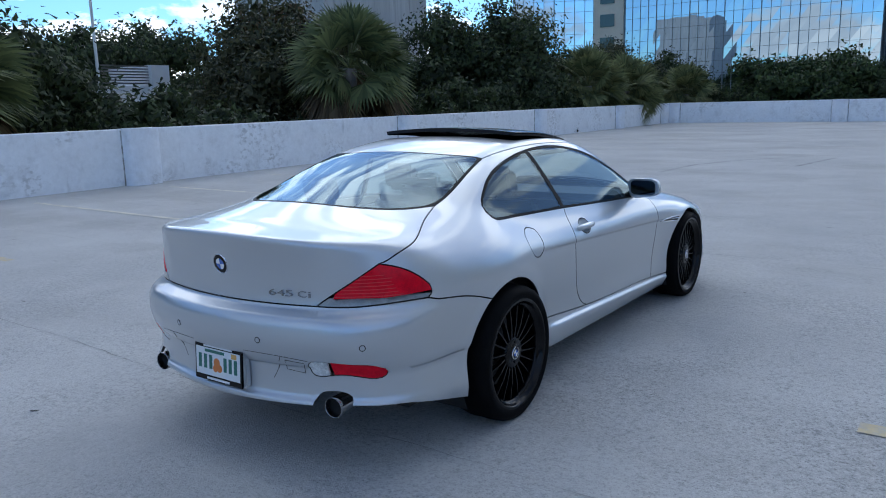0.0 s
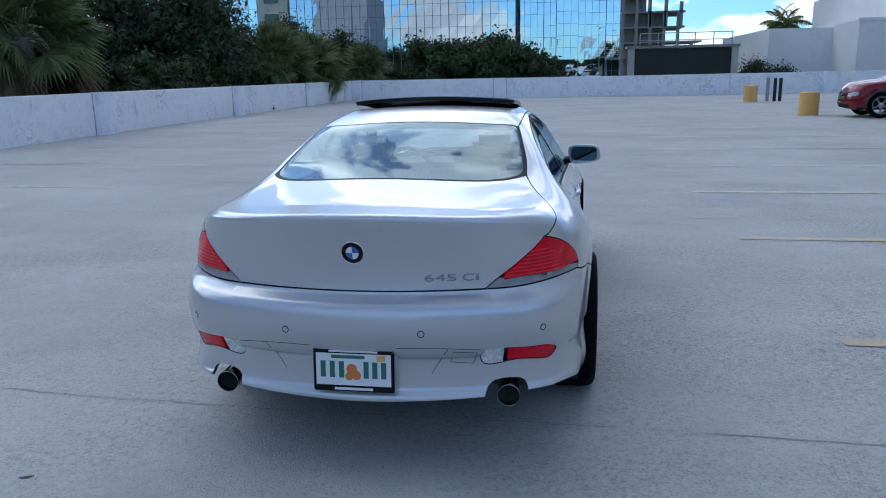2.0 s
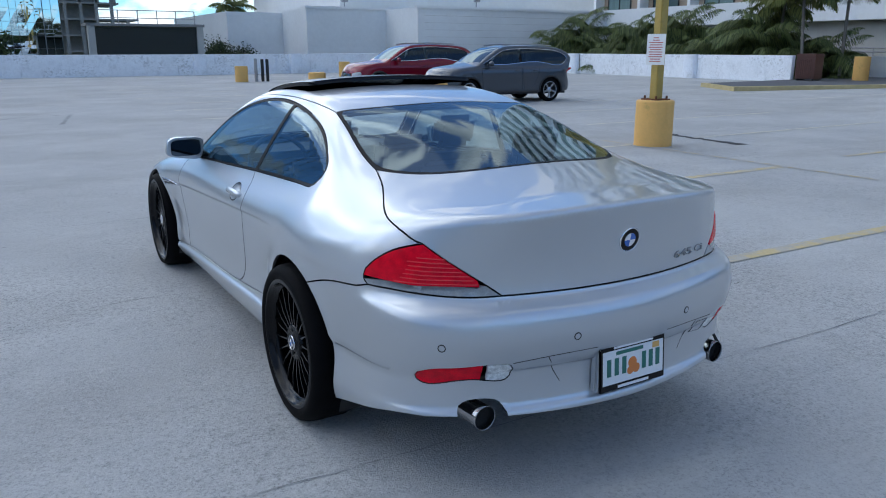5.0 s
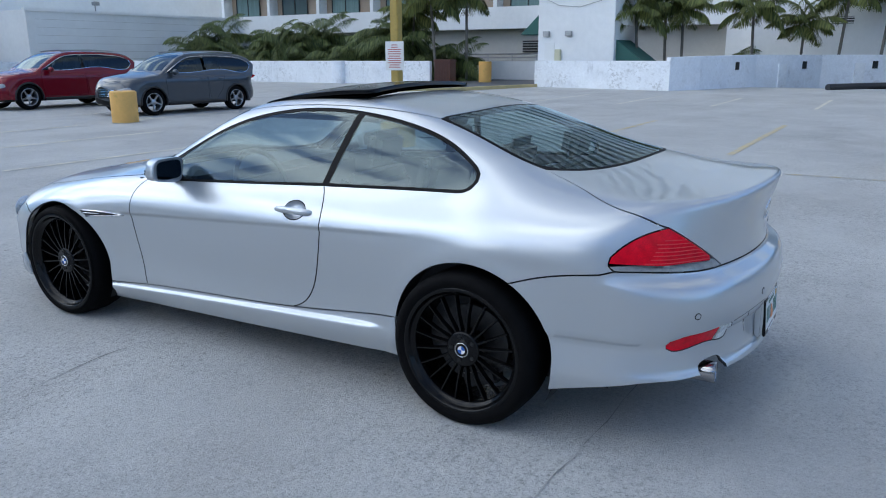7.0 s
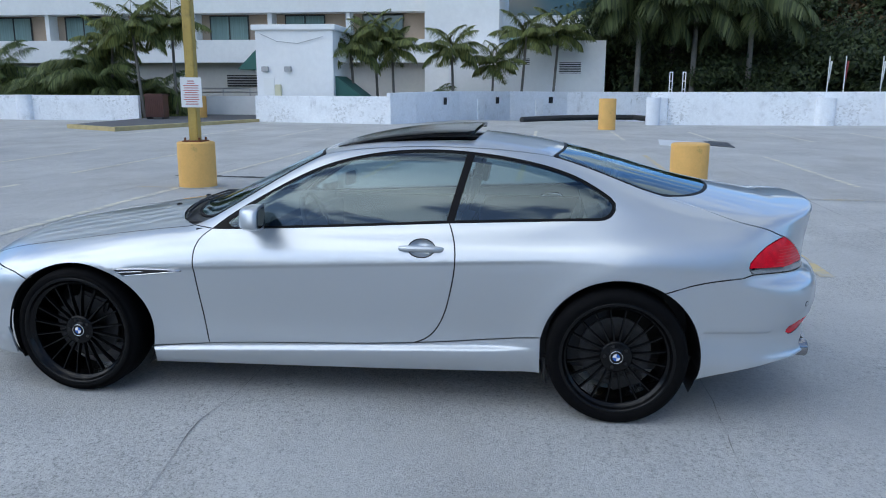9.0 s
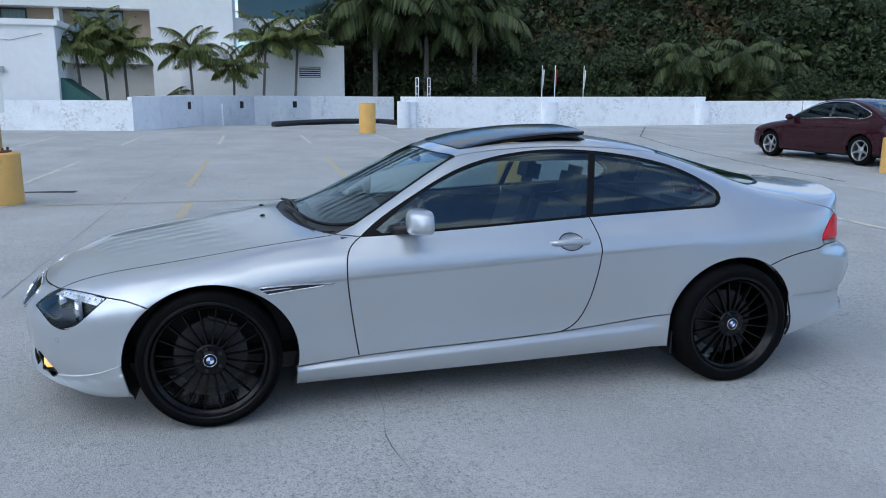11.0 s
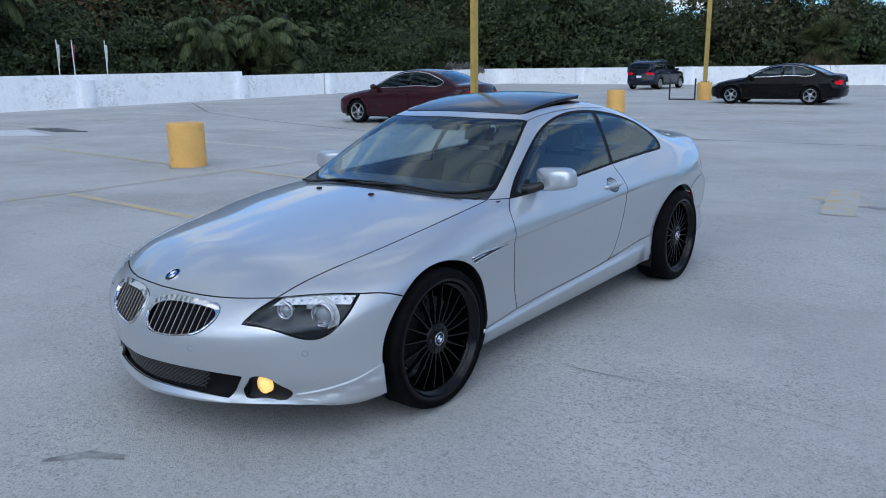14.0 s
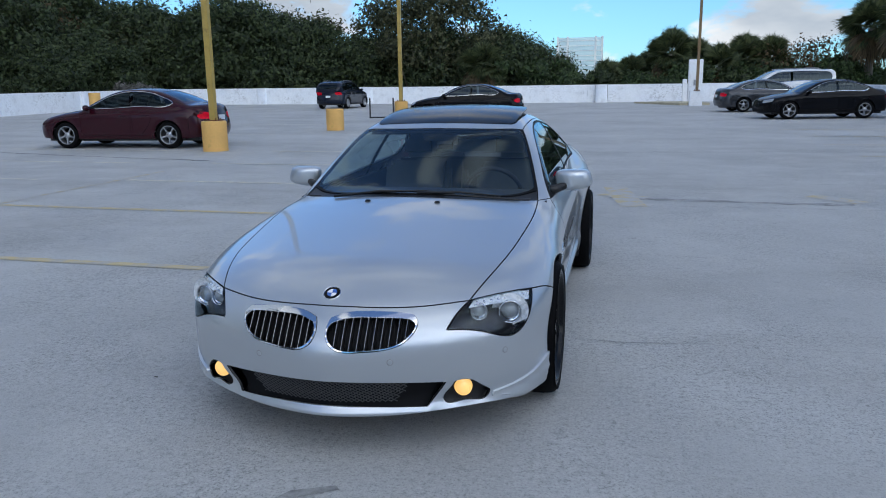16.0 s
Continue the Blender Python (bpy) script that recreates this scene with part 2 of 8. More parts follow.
M_SILVER = paint_mat("silver_paint", (0.565, 0.597, 0.622), 0.76, 0.355, 0.012, 0.9)
M_BLACK = mat("black_gloss", (0.004, 0.004, 0.005), 0.15, coat=0.0, spec=0.25)
M_SEAL = mat("black_rubber_seal", (0.006, 0.006, 0.007), 0.5, coat=0.0, spec=0.12)
M_TRIM = mat("black_trim", (0.012, 0.012, 0.013), 0.45, vary=0.2, scale=20)
M_RUBBER = mat("tyre_rubber", (0.004, 0.004, 0.0045), 0.7, spec=0.07, vary=0.25, scale=14, bump=0.15, bump_scale=120)
M_RIM = mat("black_wheel_paint", (0.003, 0.003, 0.0035), 0.25, coat=0.12, spec=0.2)
M_CHROME = mat("chrome", (0.8, 0.8, 0.82), 0.06, 1.0)
M_STEEL = mat("brushed_steel", (0.42, 0.42, 0.43), 0.3, 1.0, vary=0.15, scale=30)
M_PIPE = mat("matt_black", (0.01, 0.01, 0.01), 0.8)
M_TINT = glass_mat("car_glass", (0.46, 0.58, 0.60), ior=1.84)
M_TINT_R = glass_mat("rear_glass", (0.66, 0.76, 0.75), ior=1.95)
M_TINT_W = glass_mat("windshield_glass", (0.80, 0.90, 0.92), ior=1.62)
M_TINT_DARK = glass_mat("tinted_glass", (0.08, 0.10, 0.11), ior=1.55)
M_RED = mat("red_lens", (0.78, 0.004, 0.022), 0.2, spec=0.15, coat=0.10, vary=0.18, scale=30)
M_CLEAR = mat("clear_lens", (0.30, 0.32, 0.33), 0.15, coat=0.7, vary=0.2, scale=40)
M_WHITE = mat("white_paint", (0.8, 0.8, 0.78), 0.5)
M_INTERIOR = mat("black_upholstery", (0.03, 0.03, 0.033), 0.6, vary=0.2, scale=12)

M_DECK = deck_mat()
M_WALL = wall_mat("painted_parapet", (0.87, 0.89, 0.91), 0.0)
M_PIER = wall_mat("whitewashed_pier", (0.84, 0.87, 0.91), 0.04)
M_GRIME = mat("joint_grime", (0.22, 0.215, 0.20), 0.9, vary=0.3, scale=6, second=(0.60, 0.61, 0.62), second_at=(0.48, 0.58), second_scale=4)
M_STUCCO = mat("white_stucco", (0.82, 0.82, 0.81), 0.8, vary=0.04, scale=0.4, bump=0.2, bump_scale=30)
M_YELLOW = mat("yellow_bollard_paint", (0.78, 0.44, 0.13), 0.6, vary=0.06, scale=3, second=(0.5, 0.32, 0.09), second_at=(0.6, 0.75), second_scale=5)
M_GRASS = mat("far_ground", (0.06, 0.08, 0.03), 0.95, vary=0.3, scale=0.05)

# ---- building tools ----
def link(name, verts, faces, material, parent=None, label="", smooth=False, normals=None):
    me = bpy.data.meshes.new(name)
    me.from_pydata([tuple(map(float, v)) for v in verts], [], [tuple(map(int, f)) for f in faces])
    me.update()
    if material:
        me.materials.append(material)
    if smooth or normals is not None:
        me.shade_smooth()
    if normals is not None:
        me.normals_split_custom_set_from_vertices([tuple(map(float, v)) for v in normals])
    ob = new(name, me)
    ob.parent = parent
    if label:
        ob["label"] = label
    return ob


def part(name, bm, material, parent=None, label="", smooth=False):
    """Links a bmesh as one mesh object under a thing or under a part."""
    me = bpy.data.meshes.new(name)
    bm.to_mesh(me)
    bm.free()
    me.materials.append(material)
    if smooth:
        me.shade_smooth()
    ob = new(name, me)
    ob.parent = parent
    if label:
        ob["label"] = label
    return ob


def empty(name, at=(0, 0, 0), turn=0.0, **tags):
    ob = new(name)
    ob.matrix_basis = pose(*at, 0, 0, turn)
    return tagged(ob, **tags)


def box(bm, x0, x1, y0, y1, z0, z1, bevel=0.0, m=None):
    r = bmesh.ops.create_cube(bm, size=1, matrix=Matrix.Translation(((x0 + x1) / 2, (y0 + y1) / 2, (z0 + z1) / 2)) @ Matrix.Diagonal((x1 - x0, y1 - y0, z1 - z0, 1)))
    vs = r["verts"]
    if bevel:
        es = list({e for v in vs for e in v.link_edges})
        vs = list({v for f in bmesh.ops.bevel(bm, geom=es, offset=bevel, segments=2, affect="EDGES")["faces"] for v in f.verts} | {v for v in vs if v.is_valid})
    if m is not None:
        bmesh.ops.transform(bm, matrix=m, verts=vs)
    return vs


def boxed(name, dims, material, parent=None, label="", bevel=0.0, m=None):
    bm = bmesh.new()
    box(bm, *dims, bevel=bevel, m=m)
    return part(name, bm, material, parent, label)


def tube(bm, path, radius, seg=8, ends=True):
    """A round bar along a line of points; radius one number or one for each point."""
    path = [Vector(p) for p in path]
    rad = [radius] * len(path) if isinstance(radius, (int, float)) else radius
    rings = []
    for i, p in enumerate(path):
        d = (path[min(i + 1, len(path) - 1)] - path[max(i - 1, 0)]).normalized()
        side = d.orthogonal().normalized() if i == 0 else (side - d * side.dot(d)).normalized()
        up = d.cross(side)
        rings.append([bm.verts.new(p + rad[i] * (math.cos(a) * side + math.sin(a) * up)) for a in (2 * math.pi * k / seg for k in range(seg))])
    for a, b in zip(rings, rings[1:]):
        for k in range(seg):
            bm.faces.new((a[k], a[(k + 1) % seg], b[(k + 1) % seg], b[k]))
    if ends:
        bm.faces.new(rings[0][::-1])
        bm.faces.new(rings[-1])


def lathe(bm, profile, seg=48, m=None, closed=False):
    """Turns (radius, height) pairs about the z axis."""
    rings = []
    for r, h in profile:
        if r < 1e-6:
            rings.append([bm.verts.new((0, 0, h))])
        else:
            rings.append([bm.verts.new((r * math.cos(2 * math.pi * k / seg), r * math.sin(2 * math.pi * k / seg), h)) for k in range(seg)])
    pairs = list(zip(rings, rings[1:])) + ([(rings[-1], rings[0])] if closed else [])
    for a, b in pairs:
        for k in range(seg):
            j = (k + 1) % seg
            if len(a) == 1 and len(b) > 1:
                bm.faces.new((a[0], b[j], b[k]))
            elif len(b) == 1 and len(a) > 1:
                bm.faces.new((a[k], a[j], b[0]))
            elif len(a) > 1:
                bm.faces.new((a[k], a[j], b[j], b[k]))
    if m is not None:
        bmesh.ops.transform(bm, matrix=m, verts=[v for r in rings for v in r])


def prism(bm, outline, z0, z1, m=None):
    """A flat outline of (x, y) drawn up from z0 to z1."""
    a = [bm.verts.new((x, y, z0)) for x, y in outline]
    b = [bm.verts.new((x, y, z1)) for x, y in outline]
    n = len(a)
    bm.faces.new(a[::-1])
    bm.faces.new(b)
    for k in range(n):
        bm.faces.new((a[k], a[(k + 1) % n], b[(k + 1) % n], b[k]))
    if m is not None:
        bmesh.ops.transform(bm, matrix=m, verts=a + b)


class Curve2:
    """A curve through (t, value) pairs that never swings past them."""

    def __init__(self, *pairs):
        self.t, self.v = (np.array(c, float) for c in zip(*sorted(pairs)))
        h, d = np.diff(self.t), np.diff(self.v) / np.diff(self.t)
        m = np.r_[d[0], np.zeros(len(d) - 1), d[-1]]
        for i in range(1, len(d)):
            if d[i - 1] * d[i] > 0:
                w1, w2 = 2 * h[i] + h[i - 1], h[i] + 2 * h[i - 1]
                m[i] = (w1 + w2) / (w1 / d[i - 1] + w2 / d[i])
        self.m, self.h = m, h

    def __call__(self, x):
        x = np.asarray(x, float)
        xc = np.clip(x, self.t[0], self.t[-1])
        i = np.clip(np.searchsorted(self.t, xc) - 1, 0, len(self.h) - 1)
        h = self.h[i]
        s = (xc - self.t[i]) / h
        a, b = 2 * s**3 - 3 * s**2 + 1, s**3 - 2 * s**2 + s
        c, d = -2 * s**3 + 3 * s**2, s**3 - s**2
        return a * self.v[i] + b * h * self.m[i] + c * self.v[i + 1] + d * h * self.m[i + 1]


class Curve1:
    """A smooth curve through (t, value) pairs, straight beyond its ends."""

    def __init__(self, *pairs):
        self.t, self.v = (np.array(c, float) for c in zip(*sorted(pairs)))
        n, h = len(self.t), np.diff(self.t)
        a, b = np.eye(n), np.zeros(n)
        for i in range(1, n - 1):
            a[i, i - 1], a[i, i], a[i, i + 1] = h[i - 1], 2 * (h[i - 1] + h[i]), h[i]
            b[i] = 3 * ((self.v[i + 1] - self.v[i]) / h[i] - (self.v[i] - self.v[i - 1]) / h[i - 1])
        self.c, self.h = np.linalg.solve(a, b), h

    def __call__(self, x):
        x = np.asarray(x, float)
        xc = np.clip(x, self.t[0], self.t[-1])
        i = np.clip(np.searchsorted(self.t, xc) - 1, 0, len(self.h) - 1)
        h, c0, c1, v0, v1 = self.h[i], self.c[i], self.c[i + 1], self.v[i], self.v[i + 1]
        b, d, s = (v1 - v0) / h - h * (2 * c0 + c1) / 3, (c1 - c0) / (3 * h), xc - self.t[i]
        slope = b + 2 * c0 * s + 3 * d * s * s
        return v0 + b * s + c0 * s * s + d * s**3 + slope * (x - xc)

# ---- setting ----
GROUND_Z = -7.0


def deck_z(x, y):
    """The deck rises gently to the south and to the east."""
    return 0.0204 * math.log1p(math.exp(min(40, -(y + 7) / 3))) + 0.0096 * math.log1p(math.exp(min(40, (x - 4) / 3)))


def wall_run(name, pts, height, thick=0.22, base=-0.5, tone=None):
    """A parapet along the inner line pts; thickness grows to the left of the walking direction."""
    bm = bmesh.new()
    pts = [Vector((x, y, 0)) for x, y in pts]
    inner, outer = [], []
    for i, p in enumerate(pts):
        d0 = (p - pts[i - 1]).normalized() if i else (pts[1] - p).normalized()
        d1 = (pts[i + 1] - p).normalized() if i + 1 < len(pts) else d0
        n0, n1 = Vector((-d0.y, d0.x, 0)), Vector((-d1.y, d1.x, 0))
        n = (n0 + n1).normalized()
        inner.append(p)
        outer.append(p + n * thick / max(0.3, n.dot(n0)))
    hs = height if isinstance(height, (list, tuple)) else [height] * len(pts)
    hs = [h + deck_z(p.x, p.y) for h, p in zip(hs, pts)]
    rows = [[(inner[i].x, inner[i].y, base), (inner[i].x, inner[i].y, hs[i] - 0.015), (*(inner[i] * 0.93 + outer[i] * 0.07).xy, hs[i]), (*(inner[i] * 0.07 + outer[i] * 0.93).xy, hs[i]), (outer[i].x, outer[i].y, hs[i] - 0.015), (outer[i].x, outer[i].y, base)] for i in range(len(pts))]
    vs = [[bm.verts.new(c) for c in r] for r in rows]
    for a, b in zip(vs, vs[1:]):
        for k in range(5):
            bm.faces.new((a[k], b[k], b[k + 1], a[k + 1]))
    bm.faces.new(vs[0])
    bm.faces.new(vs[-1][::-1])
    bmesh.ops.recalc_face_normals(bm, faces=bm.faces)
    return tagged(part(name, bm, tone or M_WALL), label="whitewashed concrete parapet wall with peeling paint", category="wall", kind="structure")


def pilaster(parent, at, along, height, width=0.80, deep=0.20):
    """A short pier that stands proud of a parapet, with a rounded face."""
    bm = bmesh.new()
    if width > 0.6:
        n = 18
        run = [(-width / 2 * math.cos(math.pi * k / n), -deep * 1.6 * math.sin(math.pi * k / n) ** 0.45) for k in range(n + 1)]
        prism(bm, [(-width / 2, 0.1)] + run + [(width / 2, 0.1)], -0.3, height + 0.012)
        ob = part("pier", bm, M_PIER, parent)
        for side in (-1, 1):
            bm = bmesh.new()
            box(bm, side * (width / 2 + 0.014) - 0.017, side * (width / 2 + 0.014) + 0.017, -0.008, 0.05, -0.3, height - 0.03)
            part("joint", bm, M_GRIME, ob, "dirty open joint beside the pier")
        ob.matrix_basis = pose(at[0], at[1], deck_z(*at), 0, 0, along)
        return ob
    box(bm, -width / 2, width / 2, -deep, 0.1, -0.3, height + 0.012, bevel=0.012)
    ob = part("pier", bm, M_WALL, parent)
    ob.matrix_basis = pose(at[0], at[1], deck_z(*at), 0, 0, along)
    return ob



ground_bm = bmesh.new()
bmesh.ops.create_grid(ground_bm, x_segments=8, y_segments=8, size=2500, matrix=Matrix.Translation((0, 0, GROUND_Z)))
tagged(part("ground", ground_bm, M_GRASS), label="dark green ground far below the deck", category="ground", kind="structure")
deck_bm = bmesh.new()
bmesh.ops.create_grid(deck_bm, x_segments=60, y_segments=100, size=0.5)
for v in deck_bm.verts:
    x, y = -13.6 + (v.co.x + 0.5) * 47.6, -52.0 + (v.co.y + 0.5) * 96.0
    v.co = (x, y, deck_z(x, y))
edge = [e for e in deck_bm.edges if e.is_boundary]
low = bmesh.ops.extrude_edge_only(deck_bm, edges=edge)["geom"]
for v in low:
    if isinstance(v, bmesh.types.BMVert):
        v.co.z = -0.8
deck = tagged(part("floor", deck_bm, M_DECK, smooth=False), label="worn pale grey concrete parking deck", category="floor", kind="structure")


def west_x(y):
    return float(np.interp(y, (-50, -20, 4, 15, 25, 43), (-10.6, -11.35, -12.05, -12.6, -12.95, -13.2)))


wall_w = wall_run("wall_west", [(west_x(y), y) for y in (-49.8, -35, -20, -8, 4, 15, 25, 34, 42.8)], 1.19)
for y in (-33.4, -24.0, -14.3, -4.6, 5.3, 15.35, 25.3, 34.6, 42.0):
    pilaster(wall_w, (west_x(y), y), 92, 1.19)
wall_n = wall_run("wall_north", [(-13.2, 42.8), (-6, 42.9), (0, 43.0), (10, 43.1), (20, 43.3), (30.4, 43.5)], 1.21)
for x in (-12.8, -3.6, 9.6, 15.6, 24.6):
    pilaster(wall_n, (x, 43.0 + 0.015 * x), 1, 1.21)
wall_e = wall_run("wall_east", [(30.4, 43.5), (30.4, 35), (30.35, 27), (30.3, 18.3)], 1.19)
for y in (33.5, 24.2):
    pilaster(wall_e, (30.35, y), -90, 1.19)
wall_kiosk = wall_run("wall_kiosk", [(30.4, 12.5), (28.95, 5.75)], 1.21)
wall_ramp = wall_run("wall_ramp", [(28.95, 5.75), (30.4, 4.85), (34.3, 3.3), (37.6, 0.9), (39.6, -2.2), (39.9, -7.0)], [1.36, 1.40, 1.43, 1.41, 1.39, 1.37], tone=M_PIER)
for x, y, a in ((35.6, 2.35, -36), (38.6, -0.65, -57)):
    pilaster(wall_ramp, (x, y), a, 1.0, 0.5, 0.06)
wall_se = wall_run("wall_southeast", [(30.45, -5.6), (30.4, -9.0), (30.7, -15), (31.2, -21.8)], 1.43)
for x, y in ((30.42, -5.9), (30.6, -12.9), (31.2, -21.6)):
    pilaster(wall_se, (x, y), -88, 1.18)
wall_se_low = wall_run("wall_southeast_low", [(31.2, -21.8), (31.6, -28.6), (32.6, -38), (33.4, -49.2)], 1.21)
for x, y in ((31.55, -28.4), (32.6, -37.6)):
    pilaster(wall_se_low, (x, y), -86, 1.21)
wall_s = wall_run("wall_south", [(33.4, -49.2), (20, -49.2), (6, -49.4), (-5, -49.7), (-10.6, -49.8)], 1.20)
for x in (26.0, 17.5, 8.9, 0.6):
    pilaster(wall_s, (x, -49.35), 180, 1.20)


def crack(name, pts, width, tone, jitter=0.02, label="dark crack in the concrete"):
    """A thin flat strip that lies on the deck."""
    bm = bmesh.new()
    d = np.r_[0, np.cumsum(np.linalg.norm(np.diff(np.array(pts), axis=0), axis=1))]
    n = max(3, int(d[-1] / 0.12))
    rnd = np.random.RandomState(int(abs(pts[0][0] * 100)) + 3)
    row = []
    for k, s in enumerate(np.linspace(0, d[-1], n)):
        x, y = (float(np.interp(s, d, c)) for c in zip(*pts))
        dx, dy = pts[-1][0] - pts[0][0], pts[-1][1] - pts[0][1]
        l = math.hypot(dx, dy)
        nx, ny = -dy / l, dx / l
        off, w = rnd.uniform(-jitter, jitter), width * rnd.uniform(0.4, 1.4)
        row.append([bm.verts.new((x + nx * (off + s2 * w / 2), y + ny * (off + s2 * w / 2), deck_z(x, y) + 0.003)) for s2 in (-1, 1)])
    for a, b in zip(row, row[1:]):
        bm.faces.new((a[0], b[0], b[1], a[1]))
    bmesh.ops.recalc_face_normals(bm, faces=bm.faces)
    return tagged(part(name, bm, tone, deck), label=label)


M_CRACK = mat("crack_dirt", (0.19, 0.19, 0.185), 0.9, vary=0.2, scale=9, second=(0.375, 0.375, 0.365), second_at=(0.40, 0.52), second_scale=2.0)
M_STAIN = mat("faint_stain", (0.23, 0.225, 0.22), 0.85, vary=0.1, scale=4, second=(0.38, 0.38, 0.375), second_at=(0.42, 0.58), second_scale=5.0)
M_LINE_F = mat("faded_yellow_paint", (0.55, 0.45, 0.26), 0.75, vary=0.1, scale=5, second=(0.42, 0.415, 0.40), second_at=(0.40, 0.54), second_scale=5)
M_JOINT = mat("joint_sealant", (0.24, 0.24, 0.24), 0.8, vary=0.15, scale=3, second=(0.38, 0.38, 0.38), second_at=(0.45, 0.6), second_scale=1.0)
M_SPECK = mat("dark_grit", (0.07, 0.065, 0.06), 0.9)
M_TAR = mat("tar_strip", (0.035, 0.035, 0.036), 0.7)
M_LINE = mat("worn_line_paint", (0.66, 0.62, 0.50), 0.7, vary=0.08, scale=5, second=(0.44, 0.43, 0.40), second_at=(0.43, 0.60), second_scale=6)
M_LINE_Y = mat("worn_yellow_paint", (0.62, 0.49, 0.25), 0.7, vary=0.1, scale=5, second=(0.43, 0.40, 0.34), second_at=(0.42, 0.58), second_scale=5)


def paint_line(x0, y0, x1, y1, width, tone, label):
    bm = bmesh.new()
    n = max(2, int(math.hypot(x1 - x0, y1 - y0)))
    l = math.hypot(x1 - x0, y1 - y0)
    nx, ny = -(y1 - y0) / l * width / 2, (x1 - x0) / l * width / 2
    row = []
    for k in range(n + 1):
        x, y = x0 + (x1 - x0) * k / n, y0 + (y1 - y0) * k / n
        row.append([bm.verts.new((x + s * nx, y + s * ny, deck_z(x, y) + 0.005)) for s in (-1, 1)])
    for a, b in zip(row, row[1:]):
        bm.faces.new((a[0], b[0], b[1], a[1]))
    bmesh.ops.recalc_face_normals(bm, faces=bm.faces)
    return tagged(part("parking_line", bm, tone, deck), label=label)


for k in range(-9, 15):
    y = -0.68 + 2.80 * k
    yellow = -4 < y < 3
    if y < 32:
        paint_line(2.33, y, 7.15, y - 0.06, 0.125, M_LINE_Y if yellow else M_LINE, "worn yellow parking line")
    paint_line(8.85, y + 0.1, 14.6, y + 0.05, 0.11, M_LINE_Y if yellow else M_LINE, "worn yellow parking line")
    if y > -22:
        paint_line(-10.9, y + 0.22, -5.75, y + 0.08, 0.10, M_LINE_Y if y < 0 else M_LINE, "worn pale parking line")
    paint_line(20.0, y, 25.0, y, 0.11, M_LINE, "worn pale parking line")
paint_line(7.30, -7.6, 7.20, 5.6, 0.09, M_LINE_F, "worn pale parking line")
for x0, y0, x1, y1, w in ((-1.05, -6.55, -1.32, -4.70, 0.34), (-3.65, -6.0, -4.15, -5.4, 0.30), (-1.5, -5.5, -0.85, -5.75, 0.2)):
    paint_line(x0, y0, x1, y1, w, M_LINE_F, "faded yellow painted arrow")
for pts, w in (([(-2.75, 0.53), (-1.8, 0.51), (-1.2, 0.60), (-0.7, 0.55), (0.6, 0.56), (4.0, 0.53)], 0.006), ([(-2.3, -1.84), (-1.5, -1.90), (-0.6, -1.92), (1.0, -1.92), (2.1, -1.95), (4.6, -1.9)], 0.006), ([(-7, -1.8), (-2.3, -1.84)], 0.005), ([(-9, 0.6), (-2.75, 0.53)], 0.005)):
    crack("crack", pts, w, M_CRACK, 0.009)
for y in (-7.3, -4.9, 3.0, 5.5, 8.0, 13.0, 18.0, 24.0, -9.8, -18.0, -24.0):
    crack("control_joint", [(-12, y), (0, y + 0.1), (14, y), (28, y)], 0.010, M_JOINT, 0.006, "sealed joint in the concrete")
crack("tar_seam", [(4.3, -11.9), (0, -12.3), (-6.8, -12.8), (-10.8, -13.1)], 0.05, M_TAR, 0.02, "dark tar-sealed joint")
crack("tar_seam", [(29.5, -17.5), (22, -13.2), (17, -11.6), (12, -10.4), (7.5, -9.6)], 0.06, M_TAR, 0.05, "dark tar-sealed joint")
crack("tar_seam", [(8.9, 5.7), (8.75, 3.9)], 0.22, M_TAR, 0.01, "dark tar-sealed joint")
crack("tar_seam", [(-1.0, -5.45), (-2.0, -5.36), (-3.0, -5.25), (-4.0, -5.2)], 0.20, M_STAIN, 0.03, "dark stain on the concrete")
crack("tar_seam", [(0.10, 2.80), (0.05, 2.70), (-0.04, 2.62), (-0.15, 2.58)], 0.045, M_CRACK, 0.012, "dark stain on the concrete")
for pts in ([(-2.75, 11.3), (-2.63, 13.3), (-1.92, 15.1), (-1.04, 15.9), (-0.07, 16.16)], [(-0.07, 16.16), (-0.33, 14.66), (-0.48, 13.5)]):
    crack("tyre_mark", pts, 0.10, M_STAIN, 0.02, "curved tyre mark")
for k in range(80):
    x, y = random.uniform(-9, 9), random.uniform(-9, 12)
    if abs(x) > 1.1 or abs(y) > 2.6:
        crack("oil_spot", [(x, y), (x + random.uniform(0.01, 0.06), y + random.uniform(-0.03, 0.03))], random.uniform(0.004, 0.016), M_SPECK, 0.004, "small dark speck on the concrete")
pale = bmesh.new()
prism(pale, [(20.7, -4.6), (18.2, -4.3), (17.0, -5.05), (19.6, -5.6)], 0.03, 0.064)
tagged(part("steel_plate", pale, mat("pale_patch", (0.6, 0.62, 0.64), 0.6, vary=0.06, scale=2)), label="pale rectangular patch on the concrete deck", category="patch")
grate = empty("drain_grate", label="black slotted steel drain grate in the deck", category="grate")
gbm = bmesh.new()
prism(gbm, [(20.3, -5.9), (18.1, -5.7), (17.4, -6.2), (19.7, -6.5)], 0.02, 0.066)
part("frame", gbm, M_TRIM, grate)
for k in range(9):
    u = 0.1 + k * 0.1
    gbm = bmesh.new()
    tube(gbm, [(20.3 - 2.2 * u, -5.9 + 0.2 * u, 0.062), (19.7 - 2.3 * u, -6.5 + 0.3 * u, 0.062)], 0.012, 4)
    part("bar", gbm, M_STEEL, grate)


